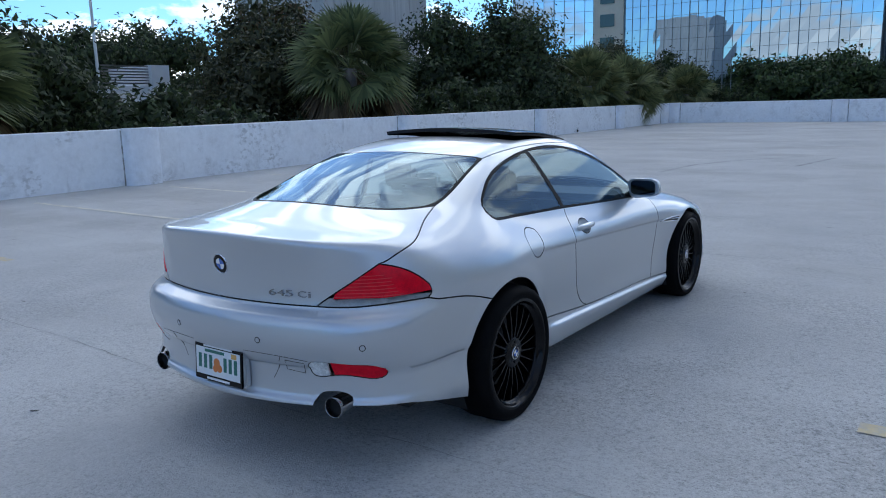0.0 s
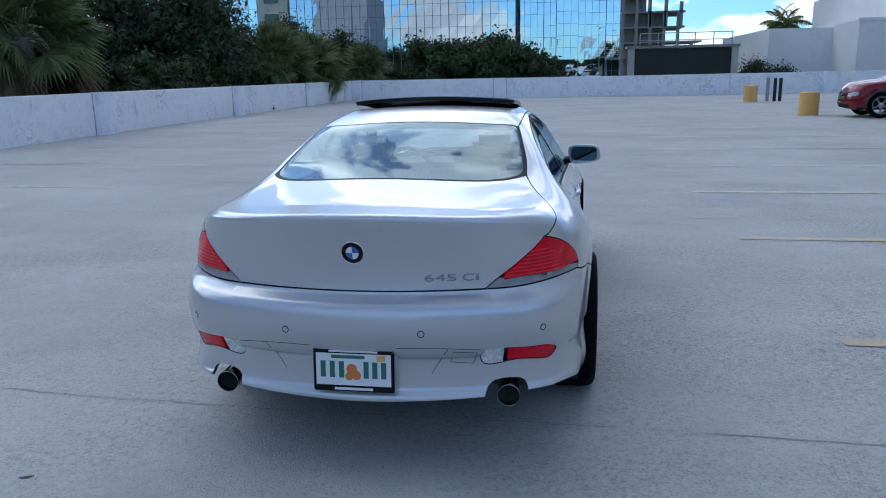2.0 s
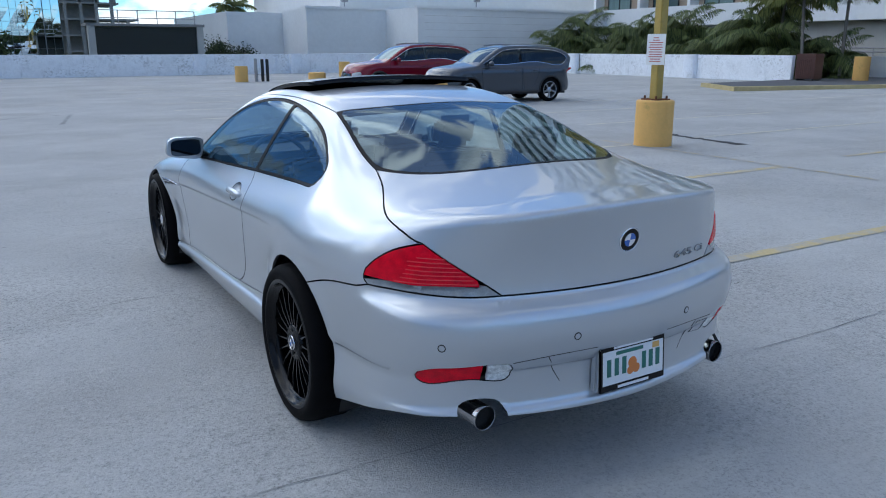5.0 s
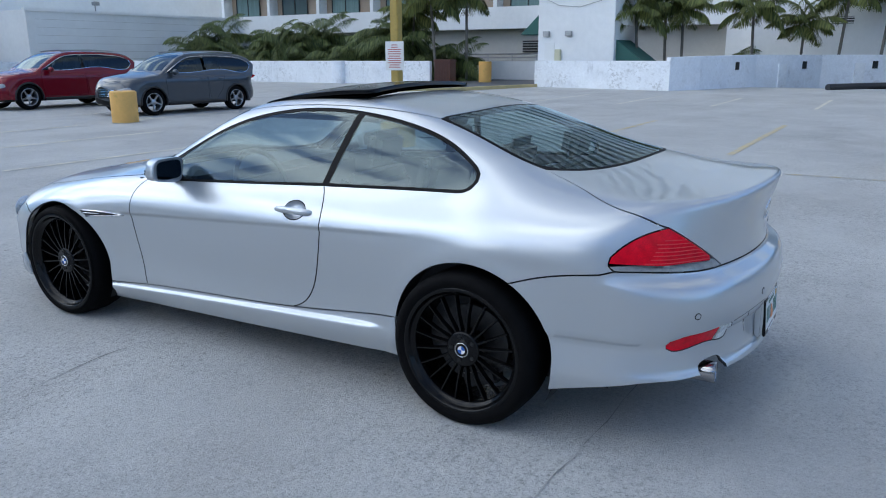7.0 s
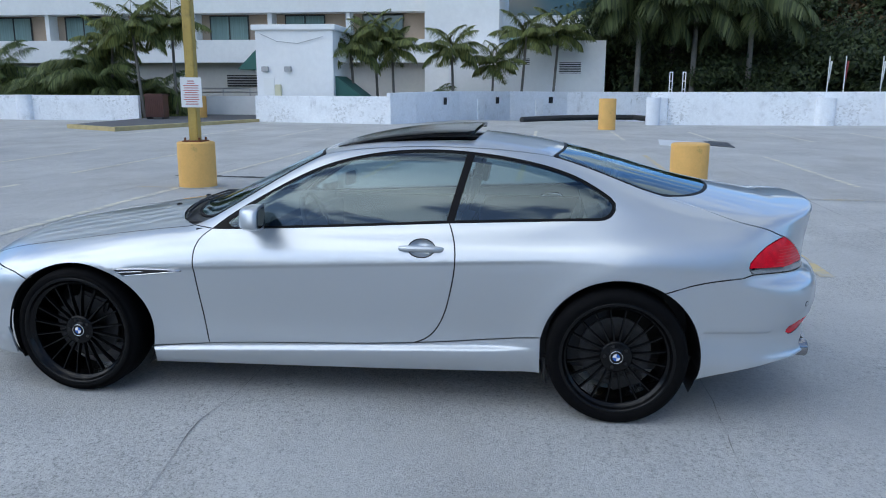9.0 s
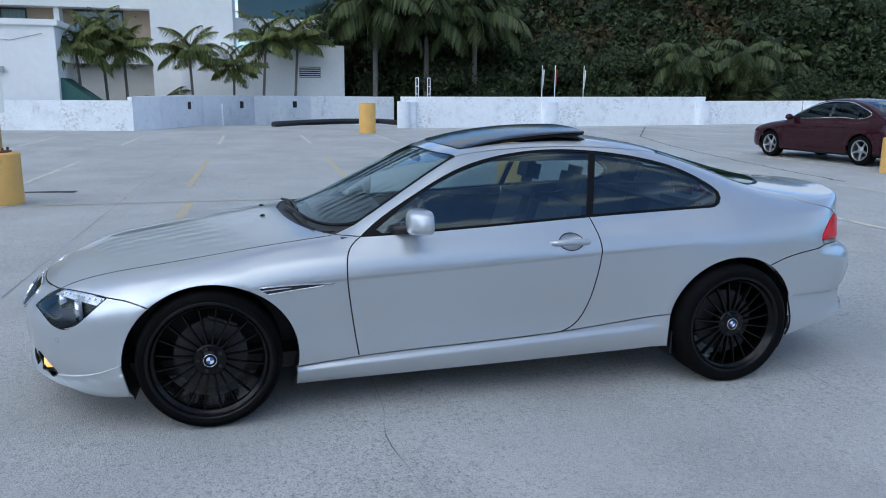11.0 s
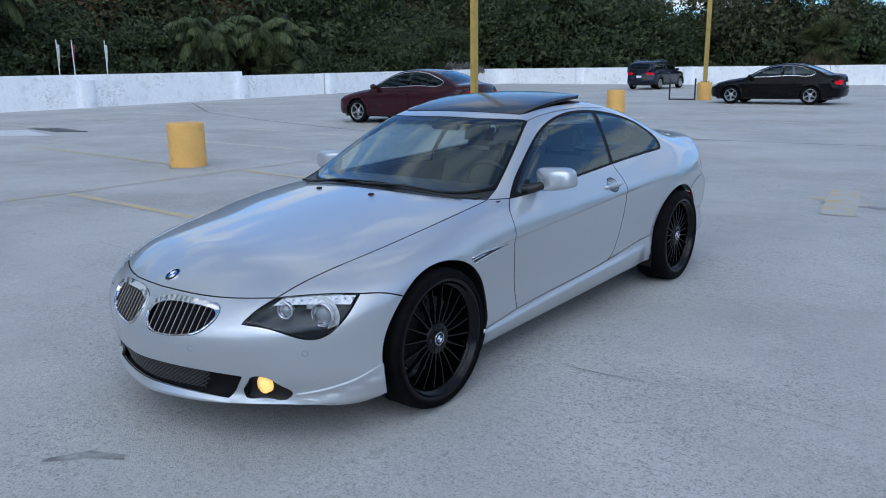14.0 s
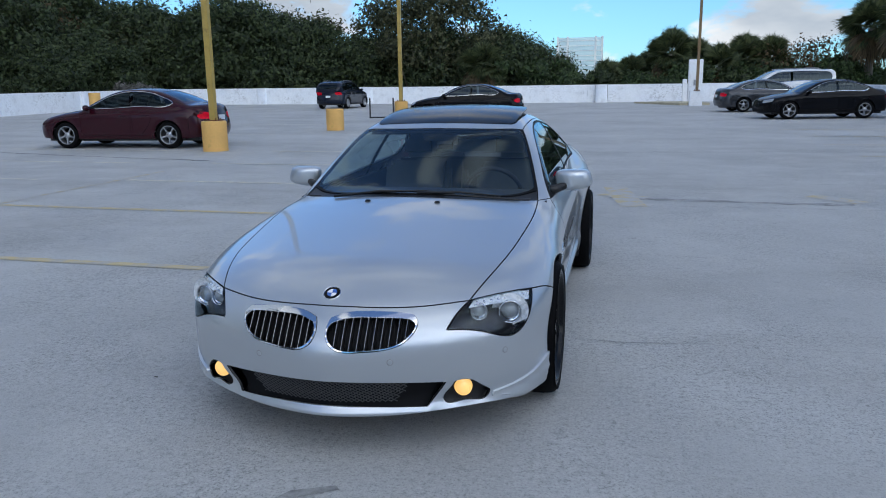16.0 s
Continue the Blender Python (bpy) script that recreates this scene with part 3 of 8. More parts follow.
def bollard(at, height=0.735, radius=0.30, label="round concrete bollard painted yellow, chipped", tone=None):
    thing = empty("concrete_bollard", (*at, deck_z(*at)), label=label, category="bollard", group="" if tone else "yellow bollards on the deck")
    bm = bmesh.new()
    lathe(bm, [(0, -0.05), (radius, -0.05), (radius, height - 0.025), (radius - 0.01, height - 0.008), (radius - 0.03, height), (0, height - 0.004)], 48)
    for v in bm.verts:
        j = noise.noise(v.co * 3 + Vector(at).to_3d()) * 0.006
        v.co.x *= 1 + j
        v.co.y *= 1 + j
    part("post", bm, tone or M_YELLOW, thing, smooth=False)
    bm = bmesh.new()
    lathe(bm, [(radius + 0.004, -0.04), (radius + 0.05, 0.006), (radius + 0.012, 0.012)], 40)
    part("footing", bm, M_DECK, thing)
    return thing


M_POLE = mat("ochre_pole_paint", (0.42, 0.29, 0.07), 0.5, vary=0.1, scale=3, second=(0.25, 0.17, 0.05), second_at=(0.55, 0.7), second_scale=4)


def lamp_pole(at, base, height=9.0, tone=None, radius=0.075):
    thing = empty("lamp_pole", (*at, deck_z(*at) + base), label="ochre-painted square steel lamp pole on a bollard", category="lamp pole")
    bm = bmesh.new()
    box(bm, -radius, radius, -radius, radius, 0.0, height, bevel=0.012)
    part("shaft", bm, tone or M_POLE, thing)
    bm = bmesh.new()
    box(bm, -0.16, 0.16, -0.16, 0.16, 0, 0.025, bevel=0.004)
    plate_ = part("base_plate", bm, M_RUST, thing, "rusty base plate")
    for sx in (-1, 1):
        for sy in (-1, 1):
            bm = bmesh.new()
            lathe(bm, [(0.018, 0.025), (0.018, 0.07), (0, 0.075)], 8, Matrix.Translation((0.12 * sx, 0.12 * sy, 0)))
            part("anchor_bolt", bm, M_RUST, plate_)
    bm = bmesh.new()
    box(bm, -0.9, 0.9, -0.05, 0.05, height - 0.12, height - 0.02)
    part("cross_arm", bm, tone or M_POLE, thing)
    for sx in (-1, 1):
        bm = bmesh.new()
        box(bm, sx * 0.9 - 0.2, sx * 0.9 + 0.2, -0.15, 0.15, height - 0.3, height - 0.12, bevel=0.02)
        part("lamp_head", bm, M_TRIM, thing)
    return thing


M_RUST = mat("rust", (0.16, 0.06, 0.025), 0.85, vary=0.3, scale=18)
for b in ((8.85, 32.2), (8.3, 21.3), (8.28, 13.06), (7.42, 4.62), (8.38, -3.36), (8.58, -11.8), (8.5, -19.6), (8.75, -28.4)):
    bollard(b)
bollard((15.4, 35.1), 0.84)
bollard((32.0, 16.0), 1.15, 0.33)
bollard((26.2, -3.4), 1.20, 0.33)
bollard((30.2, -35.6), 1.15, 0.33)
bollard((30.1, -5.65), 1.22, 0.30, "round concrete post painted white beside the ramp", mat("whitewash", (0.74, 0.77, 0.82), 0.7, vary=0.06, scale=4))
lamp_pole((7.42, 4.62), 0.73)
lamp_pole((8.58, -11.8), 0.73)
lamp_pole((8.75, -28.4), 0.73)
lamp_pole((-4.98, -41.0), 0.85, 9.0, mat("brown_pole_paint", (0.2, 0.13, 0.06), 0.6, vary=0.1))
low_block = empty("pole_footing", (-4.95, -41.2, deck_z(-5, -41)), label="white painted concrete block under a lamp pole", category="footing")
boxed("block", (-0.35, 0.35, -0.3, 0.3, 0, 0.85), M_WALL, low_block, bevel=0.02)
tall = empty("utility_column", (-5.3, -46.5, deck_z(-5.3, -46.5)), label="tall white concrete column with a small grey box", category="column")
boxed("shaft", (-0.42, 0.42, -0.3, 0.3, 0, 2.7), M_WALL, tall, bevel=0.02)
boxed("junction_box", (-0.12, 0.12, 0.3, 0.36, 1.1, 1.45), M_STEEL, tall)
boxed("side_fin", (0.5, 0.75, -0.3, 0.3, 0, 1.5), M_WALL, tall, bevel=0.02)
kerb_bm = bmesh.new()
prism(kerb_bm, [(-1.6, -46.6), (-4.7, -47.2), (-5.9, -42.8), (-4.2, -42.4)], 0.1, deck_z(-3, -45) + 0.12)
tagged(part("kerb_island", kerb_bm, mat("island_concrete", (0.45, 0.40, 0.28), 0.8, vary=0.15, scale=2)), label="low concrete island with a yellowed kerb", category="kerb", kind="structure")

# sign on the nearest pole
sign = empty("parking_sign", (7.33, 4.60, 1.53), -78, label="white parking notice with red lines of small print", category="sign")
boxed("panel", (-0.165, 0.165, -0.006, 0.006, -0.235, 0.235), M_WHITE, sign, bevel=0.004)
M_PRINT = mat("red_print", (0.55, 0.18, 0.16), 0.6)
for k in range(11):
    w = (0.05, 0.06, 0.12, 0.11, 0.12, 0.10, 0.12, 0.11, 0.12, 0.09, 0.10)[k]
    boxed("print_line", (-w, w, -0.0085, -0.006, 0.17 - 0.036 * k, 0.185 - 0.036 * k), M_PRINT, sign)

# slim posts near the north bollard
for x, y, h, c in ((9.65, 32.5, 1.08, "grey"), (9.94, 32.4, 1.05, "black"), (10.15, 32.3, 1.05, "black")):
    p = empty("slim_post", (x, y, deck_z(x, y)), label=f"{c} slim steel post standing on the deck", category="post", group="slim posts by the bollard")
    bm = bmesh.new()
    lathe(bm, [(0.075, 0), (0.075, h - 0.02), (0.05, h), (0, h)], 16)
    part("shaft", bm, M_STEEL if c == "grey" else M_TRIM, p)
rack = empty("bike_rack", (9.55, -28.0, deck_z(9.5, -28)), label="black steel bicycle rack bolted to the deck", category="rack")
for sx in (-0.55, 0.55):
    bm = bmesh.new()
    tube(bm, [(sx, 0, 0), (sx, 0, 0.9)], 0.035, 8)
    part("upright", bm, M_TRIM, rack)
bm = bmesh.new()
tube(bm, [(-0.55, 0, 0.04), (0.55, 0, 0.04)], 0.03, 6)
part("base_rail", bm, M_TRIM, rack)

# walkway island, bin and rail by the east opening
M_ASPHALT = mat("dark_walk", (0.10, 0.105, 0.115), 0.85, vary=0.1, scale=2)
bm = bmesh.new()
prism(bm, [(21.9, 14.7), (23.8, 17.6), (30.2, 18.2), (41.5, 18.4), (41.5, 12.6), (30.4, 12.6)], -0.1, 0.20)
tagged(part("walkway", bm, M_ASPHALT), label="raised dark asphalt walkway", category="walkway", kind="structure")
bm = bmesh.new()
prism(bm, [(21.7, 14.5), (30.3, 12.3), (30.35, 12.55), (21.95, 14.75)], -0.1, 0.215)
prism(bm, [(21.7, 14.5), (21.95, 14.75), (23.75, 17.6), (23.4, 17.5)], -0.1, 0.215)
tagged(part("kerb", bm, mat("yellow_kerb", (0.50, 0.40, 0.20), 0.8, vary=0.15, scale=3)), label="worn yellow-painted kerb", category="kerb", kind="structure")
bin_ = empty("litter_bin", (30.0, 17.2, 0.2), -80, label="brown slatted steel litter bin with a lid", category="bin")
M_BROWN = mat("brown_steel", (0.10, 0.035, 0.025), 0.5, vary=0.15, scale=8)
boxed("body", (-0.42, 0.42, -0.42, 0.42, 0.08, 1.0), M_BROWN, bin_, bevel=0.02)
for k in range(10):
    boxed("slat", (-0.40 + k * 0.085, -0.34 + k * 0.085, -0.445, -0.42, 0.12, 0.92), M_BROWN, bin_)
boxed("lid", (-0.46, 0.46, -0.46, 0.46, 1.0, 1.16), M_BROWN, bin_, bevel=0.05)
for sx in (-0.36, 0.36):
    boxed("foot", (sx - 0.04, sx + 0.04, -0.36, 0.36, 0.0, 0.08), M_TRIM, bin_)
rail = empty("handrail", (0, 0, 0), label="grey steel handrail along the walkway", category="handrail")
boxed("plinth", (36.5, 36.7, 10.5, 24.5, -0.1, 1.22), M_STUCCO, rail)
for z in (1.42, 1.62):
    bm = bmesh.new()
    tube(bm, [(36.6, 10.5, z), (36.6, 24.5, z)], 0.035, 8)
    part("bar", bm, M_STEEL, rail)
for y in np.linspace(10.6, 24.4, 10):
    bm = bmesh.new()
    tube(bm, [(36.6, y, 1.2), (36.6, y, 1.62)], 0.03, 6)
    part("post", bm, M_STEEL, rail)
# vents in the ramp wall, and the ramp's rubber edge
for x, y, a in ((32.9, 3.85, -22), (36.7, 1.55, -36), (39.0, -1.27, -57)):
    v = empty("wall_vent", (x, y, 1.05), a, label="small black vent in the ramp wall", category="vent")
    boxed("grille", (-0.13, 0.13, -0.04, 0.0, -0.17, 0.17), M_TRIM, v, bevel=0.01)
bm = bmesh.new()
tube(bm, [(32.4, 0.1, 0.20), (34.5, -1.6, 0.22), (36.2, -3.6, 0.22), (36.6, -5.6, 0.22), (34.0, -6.2, 0.22)], 0.14, 8)
tagged(part("rubber_kerb", bm, M_TAR), label="curved black rubber kerb at the ramp", category="kerb")
ladder = empty("ladder_top", (31.0, -6.75, 1.45), -90, label="white steel ladder rails above the parapet", category="ladder")
for sx in (-0.28, 0.28):
    for d in (-0.06, 0.06):
        bm = bmesh.new()
        tube(bm, [(sx + d, 0, 0), (sx + d, 0, 0.95)], 0.02, 6)
        part("rail", bm, M_WHITE, ladder)
    for z in (0.2, 0.55, 0.93):
        boxed("tie", (sx - 0.06, sx + 0.06, -0.015, 0.015, z - 0.02, z + 0.02), M_WHITE, ladder)
boxed("rung", (-0.34, 0.34, -0.02, 0.02, 0.0, 0.05), M_WHITE, ladder)

# ---- buildings round the deck ----
M_MIRROR = mat("mirror_curtain_glass", (0.52, 0.64, 0.73), 0.015, 1.0)
M_MULLION = mat("grey_mullion", (0.16, 0.18, 0.20), 0.4, 0.3)
M_TAN = mat("tan_wall", (0.42, 0.32, 0.24), 0.8, vary=0.05, scale=0.8)
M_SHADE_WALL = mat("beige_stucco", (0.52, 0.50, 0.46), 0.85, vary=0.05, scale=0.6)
M_PANE = mat("dark_window_glass", (0.05, 0.09, 0.09), 0.05, 0.0, coat=0.6)
M_CURTAIN = mat("teal_curtain", (0.16, 0.25, 0.24), 0.7, vary=0.25, scale=2.0, stretch=(1, 6, 0.1))
M_CONC = mat("raw_concrete", (0.28, 0.27, 0.26), 0.9, vary=0.15, scale=0.4)
M_BEIGE = mat("cream_render", (0.66, 0.60, 0.50), 0.85, vary=0.05, scale=0.5)
M_AWNING = mat("green_awning", (0.03, 0.12, 0.10), 0.7)

# hotel: parapet bands, piers and recessed rooms
hotel = empty("hotel", (44.0, 0, 0), label="white hotel with banded balconies and recessed windows", category="building")
FLOORS, PITCH, BAY = 17, 3.08, 5.2
Y0, Y1 = 6.4, 47.5
boxed("back_wall", (1.35, 14, Y0, Y1, GROUND_Z, 3.2 + FLOORS * PITCH), M_SHADE_WALL, hotel)
boxed("base_wall", (1.0, 1.35, Y0, Y1, GROUND_Z, 3.27), M_SHADE_WALL, hotel)
for f in range(FLOORS):
    z = 3.27 + f * PITCH
    boxed("parapet_band", (0.0, 1.35, Y0, Y1, z, z + 1.42), M_STUCCO, hotel)
for k in range(9):
    y = Y0 + k * (Y1 - Y0) / 8
    for f in range(FLOORS):
        z = 3.27 + f * PITCH + 1.42
        boxed("pier", (0.25, 1.35, y - 0.14, y + 0.14, z, z + PITCH - 1.42), M_STUCCO, hotel)
for f in range(FLOORS):
    for k in range(8):
        ya = Y0 + k * (Y1 - Y0) / 8
        z = 3.27 + f * PITCH + 1.42
        near = f < 2
        if near:
            boxed("room_wall", (1.20, 1.35, ya + 0.14, ya + BAY - 0.2, z, z + PITCH - 1.42), M_TAN, hotel)
        w = new("window")
        w.parent = hotel
        boxed("pane", (1.10 if near else 1.25, 1.17 if near else 1.34, ya + 1.75, ya + 4.35, z, z + PITCH - 1.55), M_CURTAIN if (f * 8 + k) % 3 else M_PANE, w)
        if near:
            for yy in (ya + 1.72, ya + 3.02, ya + 4.32):
                boxed("window_frame", (1.05, 1.12, yy, yy + 0.07, z, z + PITCH - 1.52), M_TRIM, w)
            boxed("window_frame", (1.05, 1.12, ya + 1.72, ya + 4.39, z + PITCH - 1.56, z + PITCH - 1.48), M_TRIM, w)
boxed("end_pier", (-1.2, 13, 1.9, 6.4, GROUND_Z, 3.2 + FLOORS * PITCH), M_STUCCO, hotel)
boxed("wing_wall", (4.0, 13, -4.8, 1.9, GROUND_Z, 4.2), M_STUCCO, hotel)
for f in range(4):
    boxed("parapet_band", (3.0, 4.2, -4.7, 1.9, 5.0 + f * PITCH, 6.3 + f * PITCH), M_STUCCO, hotel)
    boxed("wing_window", (3.9, 4.2, -4.5, 1.6, 6.3 + f * PITCH, 5.0 + (f + 1) * PITCH), M_PANE, hotel)
for y, z0 in ((21.0, 1.75),):
    boxed("garage_slot", (0.90, 1.02, 12.5, 20.0, z0, z0 + 0.75), M_TRIM, hotel)
    for k in range(4):
        boxed("louvre", (0.86, 0.90, 12.5, 20.0, z0 + 0.1 + 0.17 * k, z0 + 0.15 + 0.17 * k), M_STEEL, hotel)

annex = empty("annex", (41.5, 0, 0), label="low white stucco annex with two louvred vents", category="building")
boxed("wall", (0, 6, -4.35, 4.8, GROUND_Z, 4.12), M_STUCCO, annex)
boxed("raised_corner", (0, 6, -4.35, -1.6, 4.12, 4.40), M_STUCCO, annex)
for y, z, w in ((0.55, 3.05, 0.55), (-2.35, 2.55, 0.62)):
    v = new("louvre_vent")
    v.parent = annex
    boxed("vent_back", (-0.02, 0.0, y - w, y + w, z, z + 0.62 if w > 0.6 else z + 0.35), M_TRIM, v)
    for k in range(5 if w > 0.6 else 3):
        boxed("blade", (-0.06, -0.02, y - w, y + w, z + 0.03 + 0.125 * k, z + 0.08 + 0.125 * k), M_STUCCO, v)

kiosk = empty("stair_kiosk", (30.6, 0, 0), label="small white stair tower with a flat cornice", category="building")
boxed("tower", (0, 3.4, 8.75, 12.45, -0.5, 4.25), M_STUCCO, kiosk, bevel=0.02)
boxed("cornice", (-0.15, 3.6, 8.6, 12.6, 4.25, 4.5), M_STUCCO, kiosk, bevel=0.03)
for y in (12.0, 10.9):
    boxed("flood_light", (-0.16, 0.0, y - 0.16, y + 0.16, 2.38, 2.62), M_STEEL, kiosk, bevel=0.02)
boxed("notice", (-0.02, 0.0, 11.6, 12.1, 1.35, 2.1), M_WHITE, kiosk)
boxed("meter_box", (-0.14, 0.0, 11.25, 11.55, 1.2, 1.8), mat("cream_box", (0.6, 0.57, 0.4), 0.6), kiosk, bevel=0.03)
bm = bmesh.new()
tube(bm, [(-0.05, 12.2, 4.1), (-0.05, 11.4, 3.75), (-0.05, 10.4, 3.65), (-0.05, 9.2, 3.95)], 0.013, 6)
part("conduit", bm, M_STEEL, kiosk)
for y0, y1, s, z0 in ((12.45, 13.5, 1, 2.5), (7.4, 8.75, -1, 1.2)):
    bm = bmesh.new()
    vs = [bm.verts.new(c) for c in ((0.3, y0, z0 + 1.0), (0.3, y1, z0), (2.4, y0, z0 + 1.0), (2.4, y1, z0), (0.3, y0 if s > 0 else y1, z0), (2.4, y0 if s > 0 else y1, z0))]
    if s < 0:
        vs[0].co.y, vs[1].co.y, vs[2].co.y, vs[3].co.y = y1, y0, y1, y0
    bm.faces.new((vs[0], vs[1], vs[3], vs[2]))
    bm.faces.new((vs[0], vs[4], vs[1]))
    bm.faces.new((vs[2], vs[3], vs[5]))
    part("awning", bm, M_AWNING, kiosk, "dark green awning")
boxed("side_hood", (0.9, 1.9, 8.45, 8.75, 2.85, 3.3), M_STUCCO, kiosk)

# white windowless blocks in the north-east
blocks = empty("white_building", (0, 0, 0), label="plain white windowless building with stepped walls", category="building")
boxed("block", (19.4, 26.2, 50.8, 72, GROUND_Z, 4.5), M_STUCCO, blocks)
boxed("block", (25.9, 60, 45.7, 60, GROUND_Z, 4.46), M_STUCCO, blocks)
boxed("block", (15.0, 22.0, 56, 74, GROUND_Z, 4.3), M_STUCCO, blocks)
boxed("upper_block", (23.5, 62, 54, 76, 4.3, 7.6), M_STUCCO, blocks)
for dims in ((19.3, 26.3, 50.7, 51.0, 4.42, 4.62), (25.8, 60, 45.6, 45.9, 4.38, 4.58)):
    boxed("coping", dims, M_STUCCO, blocks)
for k in range(6):
    boxed("floor_joint", (26.5, 59, 45.69, 45.70, 1.4 + k * 0.5, 1.415 + k * 0.5), M_SHADE_WALL, blocks)
for x in (22.5, 31.0):
    f = empty("roof_light", (x, 50.9 if x < 25 else 45.8, 4.5), label="small flood light on the roof edge", category="lamp")
    boxed("arm", (-0.03, 0.03, -0.03, 0.03, 0, 0.5), M_STEEL, f)
    boxed("head", (-0.2, 0.2, -0.25, 0.1, 0.45, 0.7), M_STEEL, f, bevel=0.02)

# mirror-glass office block to the north
office = empty("glass_office", (0, 0, 0), label="mirror-glass office block with a fine grid of mullions", category="building")


def curtain(name, a, b, z0, z1, nx, nz, parent):
    """A mirror-glass face from a to b with a grid of mullions; every pane tilts by a hair."""
    a, b = Vector((*a, 0)), Vector((*b, 0))
    d = (b - a) / nx
    n = Vector((d.y, -d.x, 0)).normalized()
    rnd = random.Random(7)
    verts = [a + d * i + n * rnd.uniform(-0.006, 0.006) + Vector((0, 0, z0 + (z1 - z0) * j / nz)) for i in range(nx + 1) for j in range(nz + 1)]
    faces = [(i * (nz + 1) + j, (i + 1) * (nz + 1) + j, (i + 1) * (nz + 1) + j + 1, i * (nz + 1) + j + 1) for i in range(nx) for j in range(nz)]
    face = link(name, verts, faces, M_MIRROR, parent, "mirror glass panes")
    bm = bmesh.new()
    for i in range(nx + 1):
        p = a + d * i + n * 0.04
        w = 0.035 if i % 4 == 0 else 0.012
        box(bm, p.x - w, p.x + w, p.y - 0.05, p.y + 0.05, z0, z1)
    for j in range(nz + 1):
        z = z0 + (z1 - z0) * j / nz
        p, q = a + n * 0.04, b + n * 0.04
        for s in (0.012,):
            vs = [bm.verts.new(c) for c in ((p.x, p.y, z - s), (q.x, q.y, z - s), (q.x, q.y, z + s), (p.x, p.y, z + s))]
            bm.faces.new(vs)
    part("mullions", bm, M_MULLION, face)


curtain("curtain_wall", (-29.2, 76), (-5.0, 76), -2, 24, 28, 22, office)
curtain("curtain_wall", (-0.9, 76), (1.3, 76), -2, 24, 3, 22, office)
curtain("curtain_wall", (-5.0, 79), (-0.9, 79), -2, 24, 6, 22, office)
curtain("curtain_wall", (1.3, 79), (5.6, 79), -2, 24, 6, 22, office)
curtain("curtain_wall", (-40.5, 72), (-32.6, 76), -2, 24, 8, 22, office)
boxed("core", (-40, 5.6, 79.2, 96, GROUND_Z, 24), M_MULLION, office)
boxed("stone_tower", (-32.6, -29.25, 75.6, 79, GROUND_Z, 24), M_BEIGE, office)
for k in range(9):
    boxed("slot_window", (-31.8, -30.2, 75.5, 75.65, 2.0 + 2.4 * k, 3.3 + 2.4 * k), M_PANE, office)

# unfinished concrete frame
site = empty("unfinished_tower", (9.3, 140, 0), label="unfinished concrete building frame with bare columns", category="building")
for k in range(6):
    wide = 14 if k < 3 else (4.5 if k > 4 else 11)
    boxed("slab", (0, wide, 0, 12, 1.0 + 2.6 * k, 1.3 + 2.6 * k), M_CONC, site)
    for i in range(int(wide / 2.4) + 1):
        boxed("column", (i * 2.4, i * 2.4 + 0.5, 0, 0.6, 1.3 + 2.6 * k - 2.6, 1.0 + 2.6 * k), M_CONC, site)
    boxed("infill", (0, min(wide, 8), 3, 3.2, 1.3 + 2.6 * k - 2.6, 1.0 + 2.6 * k), M_CONC, site)
for x in (4.6, 7.4, 10.0):
    boxed("column", (x, x + 0.6, 0, 0.6, 9, 15.2 - 0.2 * x), M_CONC, site)

screen = empty("slatted_screen", (0, 52, 0), label="dark slatted metal screen wall with pale end posts", category="screen")
M_SLAT = mat("dark_slats", (0.035, 0.04, 0.035), 0.6)
for x in (4.9, 11.9):
    boxed("end_post", (x - 0.22, x + 0.22, -0.2, 0.3, GROUND_Z, 3.05), M_SHADE_WALL, screen)
for k in range(15):
    boxed("slat", (5.1, 11.8, 0, 0.08, 1.1 + 0.125 * k, 1.1 + 0.125 * k + 0.095), M_SLAT, screen)
boxed("backing", (5.1, 11.8, 0.12, 0.3, GROUND_Z, 2.95), M_SLAT, screen)
boxed("coping", (4.6, 12.2, -0.3, 2.5, 3.0, 3.18), M_CONC, screen)
for x in np.linspace(5.6, 12, 6):
    bm = bmesh.new()
    tube(bm, [(x, 1.6, 3.1), (x, 1.6, 4.1)], 0.035, 5)
    part("rail_post", bm, M_STEEL, screen)
for z in (3.6, 4.1):
    bm = bmesh.new()
    tube(bm, [(5.6, 1.6, z), (12, 1.6, z)], 0.03, 5)
    part("rail", bm, M_STEEL, screen)

# grey concrete block and a white frame behind the western trees
west = empty("concrete_block", (-30, 30.5, 0), label="streaked grey concrete block behind the trees", category="building")
boxed("wall", (-8, 0, 0, 10.4, GROUND_Z, 13), mat("streaked_concrete", (0.50, 0.50, 0.50), 0.85, vary=0.12, scale=0.5, second=(0.16, 0.16, 0.16), second_at=(0.58, 0.72), second_scale=1.4, stretch=(3, 3, 0.12)), west)
white = empty("white_frame_house", (-27, 15.8, 0), label="white rendered wall with a dark slatted opening", category="building")
boxed("wall", (-3, 0, -2, 0.2, GROUND_Z, 2.6), M_STUCCO, white)
boxed("pier", (-3, 0.2, 0.2, 1.1, GROUND_Z, 3.5), M_STUCCO, white)
for k in range(7):
    boxed("slat", (-0.1, 0, -2, 0.2, 2.7 + 0.12 * k, 2.76 + 0.12 * k), M_STEEL, white)
boxed("roof", (-4, 0.2, -3, 3.5, 1.6, 1.9), M_STUCCO, white)
pole = empty("flag_pole", (-23, 11.2, GROUND_Z), label="thin white pole above the trees", category="pole")
